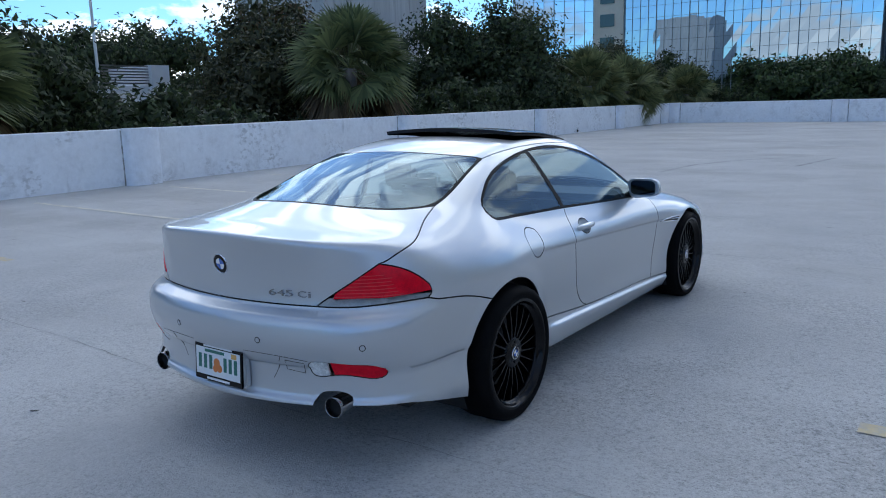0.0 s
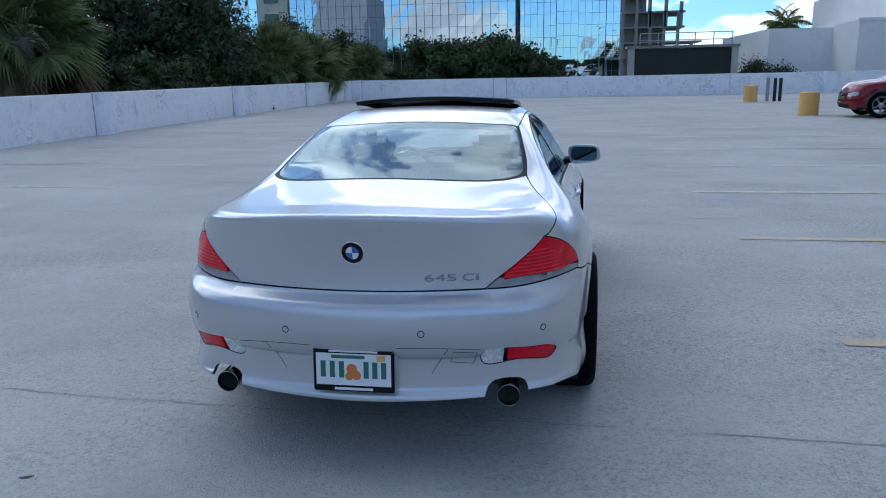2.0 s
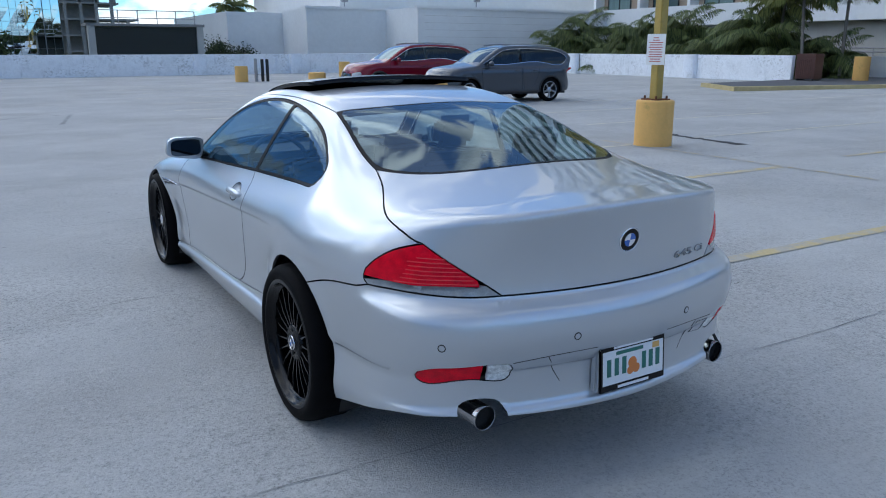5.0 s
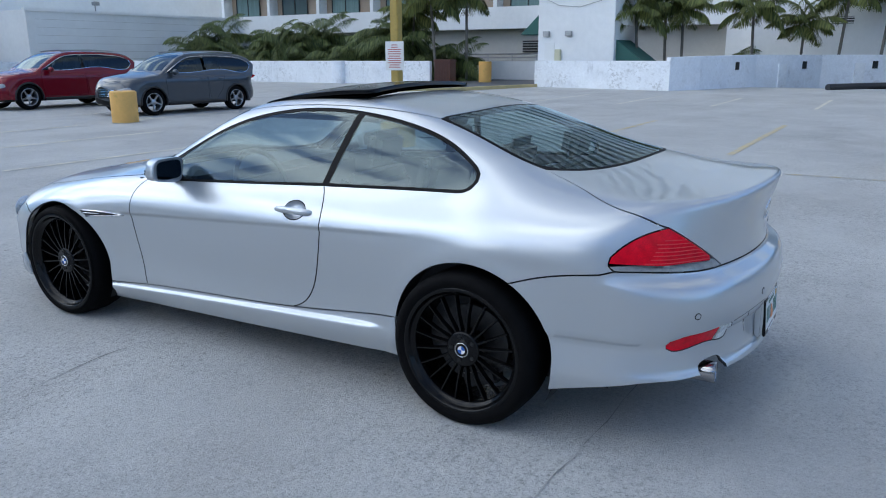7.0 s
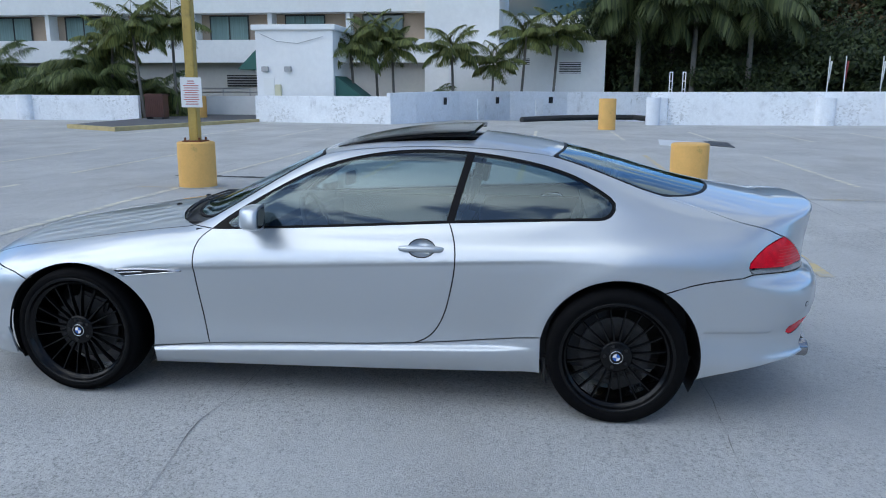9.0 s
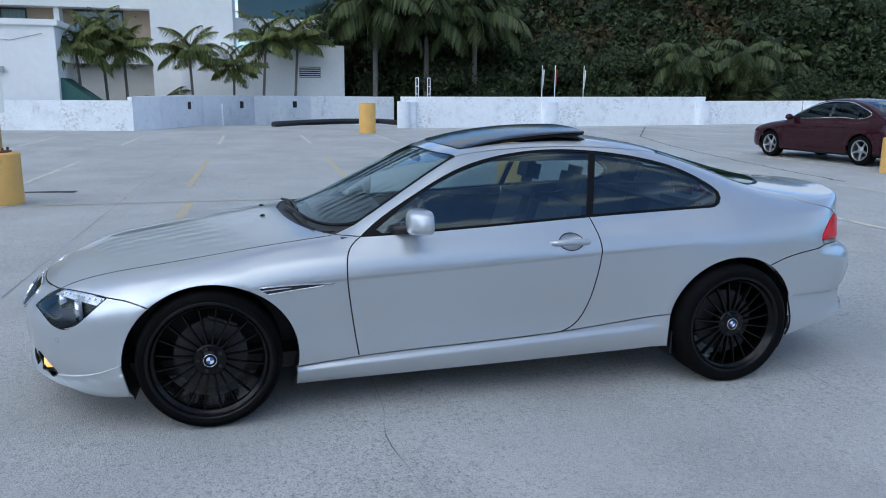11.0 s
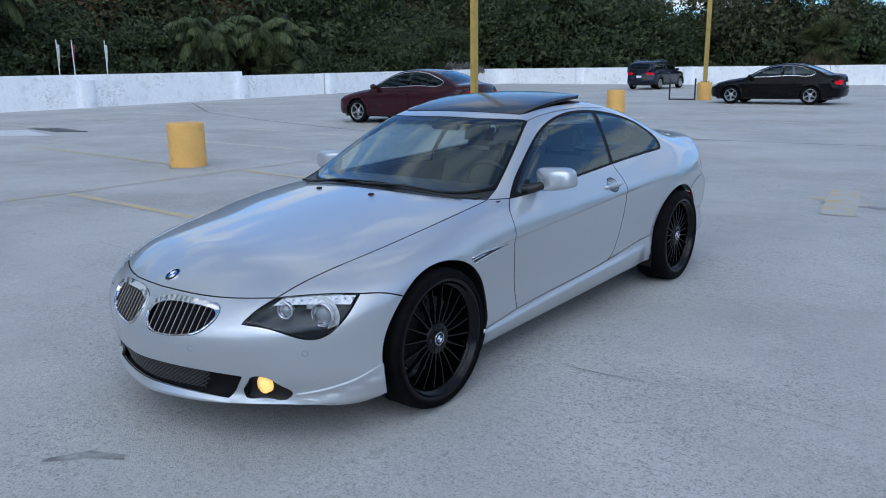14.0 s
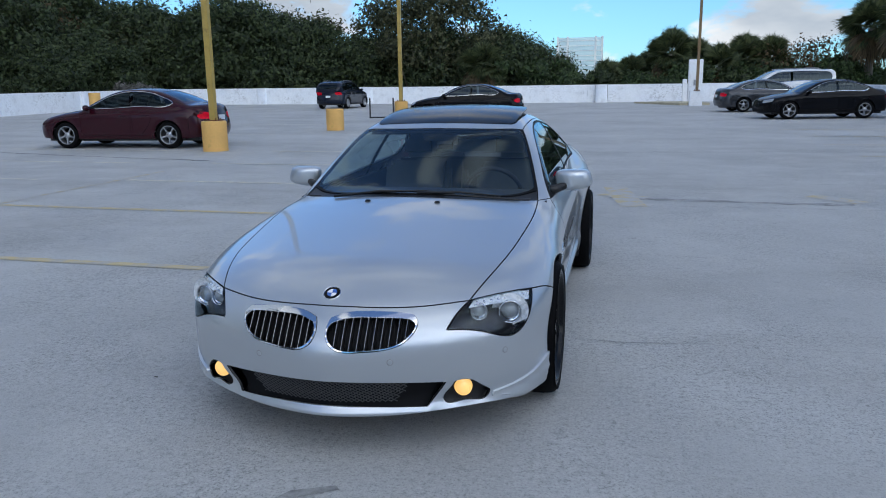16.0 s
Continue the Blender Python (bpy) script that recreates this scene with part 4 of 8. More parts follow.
bm = bmesh.new()
tube(bm, [(0, 0, 0), (0, 0, 15)], [0.09, 0.04], 8)
part("shaft", bm, M_WHITE, pole)

# far glass block to the south
far = empty("far_glass_block", (13.5, -250, 0), label="pale green glass office block in the distance", category="building")
M_FARGLASS = mat("far_glass", (0.62, 0.74, 0.76), 0.15, 0.3)
boxed("slab", (-6.5, 7, 0, 10, GROUND_Z, 15.6), M_FARGLASS, far)
for k in range(10):
    boxed("band", (-6.6, 7.1, 9.9, 10.12, 1 + 1.5 * k, 1.25 + 1.5 * k), M_WHITE, far)
for x in (-6.5, -4.5, 4.0, 7.0):
    boxed("fin", (x - 0.3, x + 0.3, 9.8, 10.3, GROUND_Z, 15.9), M_WHITE, far)
for y, tone in ((-15.4, M_WHITE), (-16.2, mat("flag_red", (0.35, 0.06, 0.07), 0.8)), (-18.0, M_WHITE)):
    fl = empty("flag_pole", (38.0, y, GROUND_Z), label="flag hanging slack on a thin pole", category="flag pole", group="flag poles beyond the deck")
    bm = bmesh.new()
    tube(bm, [(0, 0, 0), (0, 0, 3.35 - GROUND_Z)], 0.03, 6)
    part("shaft", bm, M_WHITE, fl)
    bm = bmesh.new()
    for i in range(6):
        for j in (0, 1):
            bm.verts.new((0.03 * (i % 2), -0.04 - 0.025 * i * (1 if j else 0.5), (3.1 if j else 1.9 + 0.08 * i) - GROUND_Z))
    bm.verts.ensure_lookup_table()
    for i in range(5):
        bm.faces.new((bm.verts[2 * i], bm.verts[2 * i + 2], bm.verts[2 * i + 3], bm.verts[2 * i + 1]))
    part("flag", bm, tone, fl)

# ---- car bodies ----
def smax(a, b, k):
    h = np.maximum(k - np.abs(a - b), 0) / k
    return np.maximum(a, b) + h * h * k / 4


def smin(a, b, k):
    return -smax(-a, -b, k)


def bump1(t, at, width):
    return np.exp(-(((t - at) / width) ** 2))


from mathutils.geometry import delaunay_2d_cdt as mathutils_cdt


class Coupe:
    """The silver coupe's outer skin: field() is below zero inside. +y is ahead, z up, x to the side."""
    axis = 0.52
    side = Curve1((2.2, 0.80), (1.8, 0.866), (1.39, 0.888), (1.1, 0.872), (0.7, 0.856), (0.0, 0.850), (-0.6, 0.850), (-1.0, 0.862), (-1.39, 0.892), (-1.75, 0.875), (-2.1, 0.83), (-2.4, 0.77))
    sect = Curve1((0.12, -0.075), (0.2, -0.03), (0.30, 0.0), (0.40, -0.004), (0.55, 0.0), (0.66, 0.004), (0.76, 0.002), (0.86, -0.02), (0.94, -0.06), (1.05, -0.13))
    deck = Curve1((2.45, 0.53), (2.31, 0.635), (2.19, 0.70), (2.05, 0.757), (1.85, 0.803), (1.56, 0.852), (1.3, 0.893), (1.0, 0.932), (0.6, 0.955), (0.0, 0.965), (-0.6, 0.985), (-1.2, 1.02), (-1.7, 1.05), (-2.0, 1.05), (-2.25, 1.038), (-2.45, 1.032))
    crown = Curve1((2.2, 0.18), (1.4, 0.15), (0.8, 0.12), (-0.5, 0.1), (-1.6, 0.12), (-2.3, 0.10))
    nose = Curve1((0.1, -0.07), (0.185, -0.022), (0.205, -0.012), (0.235, -0.030), (0.30, -0.020), (0.36, -0.006), (0.44, 0.0), (0.52, -0.005), (0.60, -0.045), (0.68, -0.12), (0.8, -0.30))
    tail = Curve2((0.2, 0.10), (0.28, 0.05), (0.315, 0.022), (0.335, 0.024), (0.36, 0.046), (0.43, 0.050), (0.478, 0.046), (0.49, 0.030), (0.53, 0.014), (0.60, 0.0), (0.65, 0.003), (0.69, 0.018), (0.711, 0.052), (0.722, 0.073), (0.733, 0.0785), (0.78, 0.083), (0.84, 0.080), (0.90, 0.071), (0.96, 0.057), (1.0, 0.046), (1.06, 0.03))
    roof = Curve1((1.25, 0.78), (1.0, 0.90), (0.802, 0.988), (0.546, 1.107), (0.331, 1.208), (0.148, 1.285), (-0.085, 1.335), (-0.353, 1.358), (-0.65, 1.353), (-0.91, 1.328), (-1.136, 1.288), (-1.392, 1.224), (-1.677, 1.143), (-1.929, 1.06), (-2.2, 0.96))
    bow = Curve1((1.0, 0.26), (0.5, 0.2), (0.1, 0.12), (-0.4, 0.10), (-1.0, 0.13), (-1.6, 0.26), (-2.0, 0.3))
    wheels = ((1.39, 0.39), (-1.39, 0.39))

    def field(self, p):
        x, y, z = np.abs(p[..., 0]), p[..., 1], p[..., 2]
        w = self.side(y) + self.sect(z)
        # the crease below the handles, and its undercut
        reach = 1 / (1 + np.exp((y - 1.15) / 0.05)) / (1 + np.exp(-(y + 1.0) / 0.07))
        over = z - (0.729 - 0.049 * y)
        step = 1 / (1 + np.exp(over / 0.0035))
        w = w + reach * (0.009 * np.exp(-np.clip(over, 0, 1) / 0.045) - step * (0.012 + 0.016 * np.clip((0.72 - z) / 0.36, 0, 1)))
        # a ledge round the lower rear, and one below the nose
        w = w - 0.014 / (1 + np.exp((z - 0.465) / 0.003)) / (1 + np.exp((y + 1.72) / 0.03)) * np.clip((z - 0.30) / 0.16, 0, 1)
        w = w + 0.012 / (1 + np.exp((z - 0.300 + 0.25 * (y - 1.75)) / 0.004)) / (1 + np.exp(-(y - 1.70) / 0.02))
        # the sill's ledge below the door
        w = w + 0.022 / (1 + np.exp((z - (0.296 - 0.048 * y)) / 0.0045)) / (1 + np.exp((y - 1.15) / 0.02)) / (1 + np.exp(-(y + 0.90) / 0.035))
        # swollen edges of the wheel openings
        for wy, wr in self.wheels:
            r = np.hypot(y - wy, z - 0.335)
            w = w + 0.008 * bump1(r, wr, 0.05) * (z > 0.2)
        g = x - w
        vee = np.sqrt(x * x + 0.01) - 0.1
        front = y - (2.372 - 0.133 * vee - 0.333 * x * x + self.nose(z))
        rear = (-2.472 + 0.30 * x * x + self.tail(z)) - y
        g = smax(g, rear, 0.22 + 0.12 / (1 + np.exp(-(z - 0.70) / 0.02)))
        g = smax(g, front, 0.26)
        top = z - self.deck(y) + self.crown(y) * x * x
        kt = 0.16 - 0.135 / (1 + np.exp((y + 2.0) / 0.08))
        g = smax(g, top, kt)
        g = smax(g, 0.155 + 0.03 * np.clip(-y, 0, 3) / 1.5 * (y < 0) - z, 0.03)
        s2 = x - (0.778 - 0.25 * np.clip(-1.35 - y, 0, 2) ** 2 - 0.45 * (z - 0.9) - 0.30 * np.clip(z - 0.9, 0, 1) ** 2)
        t2 = z - self.roof(y) + self.bow(y) * x * x
        up = smax(smax(smax(s2, t2, 0.10), 0.84 - z, 0.03), -2.12 - y, 0.06)
        km = 0.03 + 0.10 / (1 + np.exp((y + 1.25) / 0.1))
        return smin(g, up, km)


def first_hit(field, start, way, far, steps=72):
    """Where rays that come from outside first meet the skin."""
    s = np.linspace(0, 1, steps)
    out = np.empty_like(start)
    for c in range(0, len(start), 4000):
        a, d = start[c:c + 4000], way[c:c + 4000] * far
        v = field(a[:, None] + d[:, None] * s[:, None]) < 0
        i = np.where(v.any(1), v.argmax(1), steps - 1)
        lo, hi = s[np.maximum(i - 1, 0)], s[i]
        for _ in range(22):
            mid = (lo + hi) / 2
            inside = field(a + d * mid[:, None]) < 0
            hi, lo = np.where(inside, mid, hi), np.where(inside, lo, mid)
        out[c:c + 4000] = a + d * hi[:, None]
    return out


def normals_of(field, p, e=0.0015):
    g = np.stack([field(p + e * np.eye(3)[k]) - field(p - e * np.eye(3)[k]) for k in range(3)], -1)
    return g / (np.linalg.norm(g, axis=-1, keepdims=True) + 1e-12)


class Skin:
    """Cuts panels out of a body's skin. A panel's outline is given as points on the skin."""

    def __init__(self, body):
        self.f, self.body = body.field, body

    # points on the skin, seen from the side, from above, from ahead and from behind
    def side(self, yz, sx=-1):
        yz = np.asarray(yz, float)
        return first_hit(self.f, np.c_[np.full(len(yz), sx * 1.5), yz], np.tile((-sx, 0.0, 0.0), (len(yz), 1)), 1.5)

    def above(self, xy):
        xy = np.asarray(xy, float)
        return first_hit(self.f, np.c_[xy, np.full(len(xy), 2.4)], np.tile((0.0, 0.0, -1.0), (len(xy), 1)), 2.4)

    def ahead(self, xz):
        xz = np.asarray(xz, float)
        return first_hit(self.f, np.c_[xz[:, 0], np.full(len(xz), 3.4), xz[:, 1]], np.tile((0.0, -1.0, 0.0), (len(xz), 1)), 3.3)

    def behind(self, xz):
        xz = np.asarray(xz, float)
        return first_hit(self.f, np.c_[xz[:, 0], np.full(len(xz), -3.4), xz[:, 1]], np.tile((0.0, 1.0, 0.0), (len(xz), 1)), 3.3)

    def snap(self, p):
        """Draws points near the skin onto it."""
        p = np.array(p, float)
        for _ in range(12):
            e = 0.002
            g = np.stack([(self.f(p + e * np.eye(3)[k]) - self.f(p - e * np.eye(3)[k])) / (2 * e) for k in range(3)], -1)
            p -= (self.f(p) / np.maximum((g * g).sum(-1), 0.3))[:, None] * g
        return p

    def run(self, *pts, sx=1, n=16):
        """A smooth line on the skin through points given for the +x side."""
        return self.snap(line(np.array(pts, float) * (sx, 1, 1), n))

    # two-way maps between the skin and flat coordinates
    def flat(self, p, how):
        x, y, z = p.T
        if how == "roll":
            return np.c_[y, 0.8 * np.arctan2(x, z - self.body.axis)]
        if how == "top":
            return np.c_[x, y]
        if how == "tail":
            return np.c_[x, 0.7 * np.arctan2(z - 0.55, -(y + 1.72))]
        c = 1.25 if how == "front" else -1.35
        s = 1 if how == "front" else -1
        return np.c_[0.95 * np.arctan2(x, s * (y - c)), z]

    def lift(self, q, how):
        a, b = q.T
        o = np.zeros(len(q))
        if how == "roll":
            t = b / 0.8
            way = np.c_[np.sin(t), o, np.cos(t)]
            return first_hit(self.f, np.c_[o, a, o + self.body.axis] + 1.5 * way, -way, 1.5)
        if how == "top":
            return first_hit(self.f, np.c_[a, b, o + 2.4], np.tile((0.0, 0.0, -1.0), (len(q), 1)), 2.4)
        if how == "tail":
            t = b / 0.7
            way = np.c_[o, -np.cos(t), np.sin(t)]
            return first_hit(self.f, np.c_[a, o - 1.72, o + 0.55] + 1.6 * way, -way, 1.6)
        c, s = (1.25, 1) if how == "front" else (-1.35, -1)
        t = a / 0.95
        way = np.c_[np.sin(t), s * np.cos(t), o]
        return first_hit(self.f, np.c_[o, o + c, b] + 2.0 * way, -way, 2.0)

    def panel(self, name, outline, how, material, parent, label="", h=0.028, gap=0.0032, rim=0.014, lift=0.0, holes=(), lines=(), gap_shade_mat=None):
        loops = [densify(o, h * 0.6) for o in (outline, *holes)]
        flats = [self.flat(o, how) for o in loops]
        if area2(flats[0]) < 0:
            loops[0], flats[0] = loops[0][::-1], flats[0][::-1]
        for k in range(1, len(loops)):
            if area2(flats[k]) > 0:
                loops[k], flats[k] = loops[k][::-1], flats[k][::-1]
        lo, hi = flats[0].min(0), flats[0].max(0)
        nx, ny = (max(2, int(v)) for v in (hi - lo) / h)
        gx, gy = np.meshgrid(np.linspace(lo[0], hi[0], nx + 1), np.linspace(lo[1], hi[1], ny + 1))
        gx = gx + (np.arange(ny + 1)[:, None] % 2) * h * 0.5
        grid = np.c_[gx.ravel(), gy.ravel()]
        keep = inside_of(grid, flats[0])
        for o in flats[1:]:
            keep &= ~inside_of(grid, o)
        for o in flats:
            keep &= clear_of(grid, o, h * 0.45)
        grid = grid[keep]
        if len(lines):
            # rows of points that hold a crease
            extra = np.concatenate([self.flat(densify_open(q, 0.02), how) for q in lines])
            ok = inside_of(extra, flats[0]) & clear_of(extra, flats[0], 0.006)
            for o in flats[1:]:
                ok &= ~inside_of(extra, o) & clear_of(extra, o, 0.006)
            extra = extra[ok]
            grid = np.concatenate([grid[clear_of(grid, extra, 0.010)], extra])
        rows, edges, at = [], [], 0
        for o in flats:
            n = len(o)
            rows.append(o)
            edges += [(at + k, at + (k + 1) % n) for k in range(n)]
            at += n
        nb = at
        pts = np.concatenate(rows + [grid])
        res = mathutils_cdt([Vector(v) for v in pts], edges, [], 0, 1e-7)
        tri = [f for f in res[2] if len(f) == 3]
        cen = np.array([(np.array(res[0][f[0]]) + np.array(res[0][f[1]]) + np.array(res[0][f[2]])) / 3 for f in tri]).reshape(-1, 2)
        ok = inside_of(cen, flats[0])
        for o in flats[1:]:
            ok &= ~inside_of(cen, o)
        tri = [f for f, k in zip(tri, ok) if k]
        q = np.array([v[:] for v in res[0]])
        src = [r[0] if r else -1 for r in res[3]]
        p = np.empty((len(q), 3))
        bound = np.concatenate(loops)
        isb = np.array([0 <= s < nb for s in src])
        p[isb] = bound[[s for s, b in zip(src, isb) if b]]
        if (~isb).any():
            p[~isb] = self.lift(q[~isb], how)
        nrm = normals_of(self.f, p)
        back = {s: i for i, s in enumerate(src) if s >= 0}
        # shrink the edge by the gap and fold it inwards
        verts, norms = p + nrm * lift, nrm.copy()
        faces = list(tri)
        if tri:
            a, b, c = (verts[list(t)] for t in zip(*tri))
            turned = np.einsum("ij,ij->i", np.cross(b - a, c - a), nrm[[t[0] for t in tri]]).sum() < 0
            if turned:
                faces = [f[::-1] for f in faces]
        n_skin = len(faces)
        base, extra, extra_n = 0, [], []
        for o in loops:
            n = len(o)
            ids = [back[base + k] for k in range(n)]
            base += n
            P, N = verts[ids], nrm[ids]
            T = np.roll(P, -1, 0) - np.roll(P, 1, 0)
            T /= np.linalg.norm(T, axis=1, keepdims=True) + 1e-12
            inw = np.cross(N, T) * (-1 if turned else 1)
            verts[ids] = P + inw * gap
            first = len(verts) + len(extra)
            extra += list(verts[ids] - N * rim)
            extra_n += list(N * 0.2 - inw)
            extra += list(verts[ids])
            extra_n += list(N * 0.5 - inw)
            for k in range(n):
                j = (k + 1) % n
                f = (first + n + k, first + k, first + j, first + n + j)
                faces.append(f if not turned else f[::-1])
        verts, norms = np.concatenate([verts, np.array(extra)]), np.concatenate([norms, np.array(extra_n)])
        norms /= np.linalg.norm(norms, axis=1, keepdims=True)
        ob = link(name, verts, faces, material, parent, label, normals=norms)
        # dark folded edges: the shade inside the shut lines is put into their colour
        if gap_shade_mat:
            ob.data.materials.append(gap_shade_mat)
            ob.data.polygons.foreach_set("material_index", [0] * n_skin + [1] * (len(faces) - n_skin))
        return ob


def densify_open(run, step):
    d = np.r_[0, np.cumsum(np.linalg.norm(np.diff(run, axis=0), axis=1))]
    t = np.linspace(0, d[-1], max(2, int(d[-1] / step)))
    return np.stack([np.interp(t, d, c) for c in np.asarray(run).T], -1)


def densify(loop, step):
    loop = np.asarray(loop, float)
    out = []
    for a, b in zip(loop, np.roll(loop, -1, 0)):
        d = np.linalg.norm(b - a)
        if d < 1e-5:
            continue
        n = max(1, int(round(d / step))) if d > 1.6 * step else 1
        out += [a + (b - a) * k / n for k in range(n)]
    return np.array(out)


def area2(o):
    x, y = o.T
    return float(np.sum(x * np.roll(y, -1) - y * np.roll(x, -1)))


def inside_of(p, o):
    x, y = p[:, :1], p[:, 1:]
    a, b = o, np.roll(o, -1, 0)
    cross = (a[:, 1] > y) != (b[:, 1] > y)
    with np.errstate(divide="ignore", invalid="ignore"):
        xs = a[:, 0] + (y - a[:, 1]) / (b[:, 1] - a[:, 1]) * (b[:, 0] - a[:, 0])
    return (cross & (x < xs)).sum(1) % 2 == 1


def clear_of(p, o, d):
    keep = np.ones(len(p), bool)
    for c in range(0, len(p), 2000):
        q = p[c:c + 2000]
        keep[c:c + 2000] = ((q[:, None] - o[None]) ** 2).sum(-1).min(1) > d * d
    return keep


def line(pts, n=14, closed=False):
    """A smooth line through flat points."""
    pts = np.asarray(pts, float)
    d = np.r_[0, np.cumsum(np.linalg.norm(np.diff(pts, axis=0), axis=1))]
    t = np.linspace(0, d[-1], n)
    return np.stack([Curve1(*zip(d, c))(t) for c in pts.T], -1)


def join(*runs):
    out = [np.asarray(runs[0], float)]
    for r in runs[1:]:
        r = np.asarray(r, float)
        out.append(r[1:] if np.linalg.norm(r[0] - out[-1][-1]) < 1e-4 else r)
    return np.concatenate(out)

# ---- the silver coupe ----
coupe = empty("coupe", label="silver two-door coupe with black multi-spoke wheels, parked on the deck", category="car")
skin = Skin(Coupe())
ARCH_F, ARCH_R = (1.375, 0.335, 0.400, 0.365), (-1.405, 0.335, 0.378, 0.376)


def ellipse(e, a0, a1, n=22):
    t = np.radians(np.linspace(a0, a1, n))
    return np.c_[e[0] + e[2] * np.cos(t), e[1] + e[3] * np.sin(t)]


def both(run):
    """A line from the middle to the +x side, carried on from its mirror image."""
    m = run * (-1, 1, 1)
    return np.concatenate([m[::-1], run[1:]])


def mirrored(run, sx):
    return run * (sx, 1, 1)


# lines that the panels share, on the +x side
L_HOOD_FRONT = skin.run((0, 2.262, 0.67), (0.2, 2.243, 0.668), (0.42, 2.175, 0.665), (0.578, 2.083, 0.663))
L_HOOD_SIDE = skin.run((0.578, 2.083, 0.663), (0.655, 1.80, 0.745), (0.705, 1.40, 0.81), (0.725, 1.05, 0.86), (0.715, 0.78, 0.895), n=40)
L_HOOD_REAR = skin.run((0, 1.03, 0.93), (0.35, 0.985, 0.925), (0.6, 0.88, 0.91), (0.715, 0.78, 0.895))
L_GLASS_LOW = skin.run((0, 0.955, 0.92), (0.35, 0.905, 0.925), (0.58, 0.80, 0.93), (0.700, 0.675, 0.938))
L_GLASS_SIDE = skin.run((0.700, 0.675, 0.938), (0.665, 0.52, 1.045), (0.61, 0.32, 1.17), (0.547, 0.12, 1.282))
L_GLASS_TOP = skin.run((0, 0.195, 1.27), (0.3, 0.178, 1.268), (0.547, 0.12, 1.282))
L_ROOF_SIDE = skin.run((0.547, 0.12, 1.282), (0.55, -0.3, 1.315), (0.545, -0.7, 1.31), (0.53, -1.07, 1.265), n=40)
L_BACK_TOP = skin.run((0, -1.135, 1.29), (0.3, -1.12, 1.28), (0.53, -1.07, 1.265))
L_BACK_SIDE = skin.run((0.53, -1.07, 1.265), (0.565, -1.28, 1.205), (0.595, -1.48, 1.13), (0.598, -1.62, 1.07))
L_BACK_LOW = skin.run((0, -1.90, 1.06), (0.3, -1.865, 1.06), (0.5, -1.755, 1.06), (0.598, -1.62, 1.07))
L_LID_SIDE = skin.run((0.598, -1.62, 1.07), (0.63, -1.74, 1.02), (0.668, -1.842, 0.975), (0.712, -1.99, 0.93), (0.672, -2.14, 0.900), n=30)
L_LID_LIGHT = skin.run((0.672, -2.14, 0.900), (0.59, -2.235, 0.825), (0.487, -2.32, 0.737), n=20)
L_LID_LOW = skin.behind(line([(0.487, 0.737), (0.25, 0.7355), (0, 0.735)], 16))
L_LID_LOW[0] = L_LID_LIGHT[-1]
L_LIGHT_TOP = skin.run((0.770, -1.965, 0.795), (0.738, -2.05, 0.862), (0.672, -2.14, 0.900))
L_LIGHT_OUT = skin.run((0.780, -1.985, 0.735), (0.778, -1.962, 0.762), (0.770, -1.965, 0.795), n=10)
L_LIGHT_LOW = skin.run((0.487, -2.32, 0.737), (0.62, -2.24, 0.728), (0.73, -2.10, 0.725), (0.780, -1.985, 0.735), n=20)
L_BUMPER_SEAM = skin.side(line([ellipse(ARCH_R, 121, 121, 1)[0], (-1.72, 0.695), (-1.86, 0.722), (-1.985, 0.735)], 14), 1)
L_BUMPER_SEAM[-1] = L_LIGHT_LOW[-1]
L_LAMP_TOP = skin.run((0.578, 2.083, 0.663), (0.70, 1.955, 0.657), (0.805, 1.825, 0.648))
L_LAMP_LOW = skin.run((0.805, 1.825, 0.648), (0.785, 1.92, 0.55), (0.715, 1.995, 0.493), (0.60, 2.09, 0.515), (0.487, 2.170, 0.535), n=26)
L_LAMP_IN = skin.run((0.487, 2.170, 0.535), (0.53, 2.13, 0.60), (0.578, 2.083, 0.663), n=10)
L_NOSE_SEAM = skin.side(line([(1.82, 0.648), (1.73, 0.637), ellipse(ARCH_F, 48, 48, 1)[0]], 10), 1)
L_NOSE_SEAM[0] = L_LAMP_TOP[-1]
OPENING = line([(0.655, 0.884), (0.585, 0.938), (0.39, 1.058), (0.12, 1.192), (-0.117, 1.255), (-0.403, 1.283), (-0.66, 1.274), (-0.93, 1.237), (-1.178, 1.168), (-1.32, 1.092), (-1.372, 1.035), (-1.345, 0.988), (-1.285, 0.972)], 70)
BELT = line([(-1.285, 0.972), (-1.05, 0.962), (-0.57, 0.942), (0.0, 0.912), (0.655, 0.884)], 50)
DOOR_FRONT = line([(0.655, 0.884), (0.715, 0.83), (0.732, 0.76), (0.725, 0.62), (0.70, 0.43), (0.678, 0.288)], 24)
DOOR_REAR = line([(-0.568, 0.942), (-0.602, 0.84), (-0.604, 0.73), (-0.583, 0.61), (-0.535, 0.455), (-0.47, 0.372), (-0.40, 0.340)], 24)
SILL_TOP = line([(0.985, 0.262), (0.678, 0.288), (0.0, 0.318), (-0.40, 0.340), (-1.03, 0.405)], 50)


def sill_part(y0, y1):
    s = SILL_TOP
    return s[(s[:, 0] < y0 - 0.01) & (s[:, 0] > y1 + 0.01)]


# panels over the whole width
hood = skin.panel("hood", np.concatenate([both(L_HOOD_FRONT), L_HOOD_SIDE, both(L_HOOD_REAR)[::-1], mirrored(L_HOOD_SIDE, -1)[::-1]]), "top", M_SILVER, coupe, gap_shade_mat=M_TRIM)
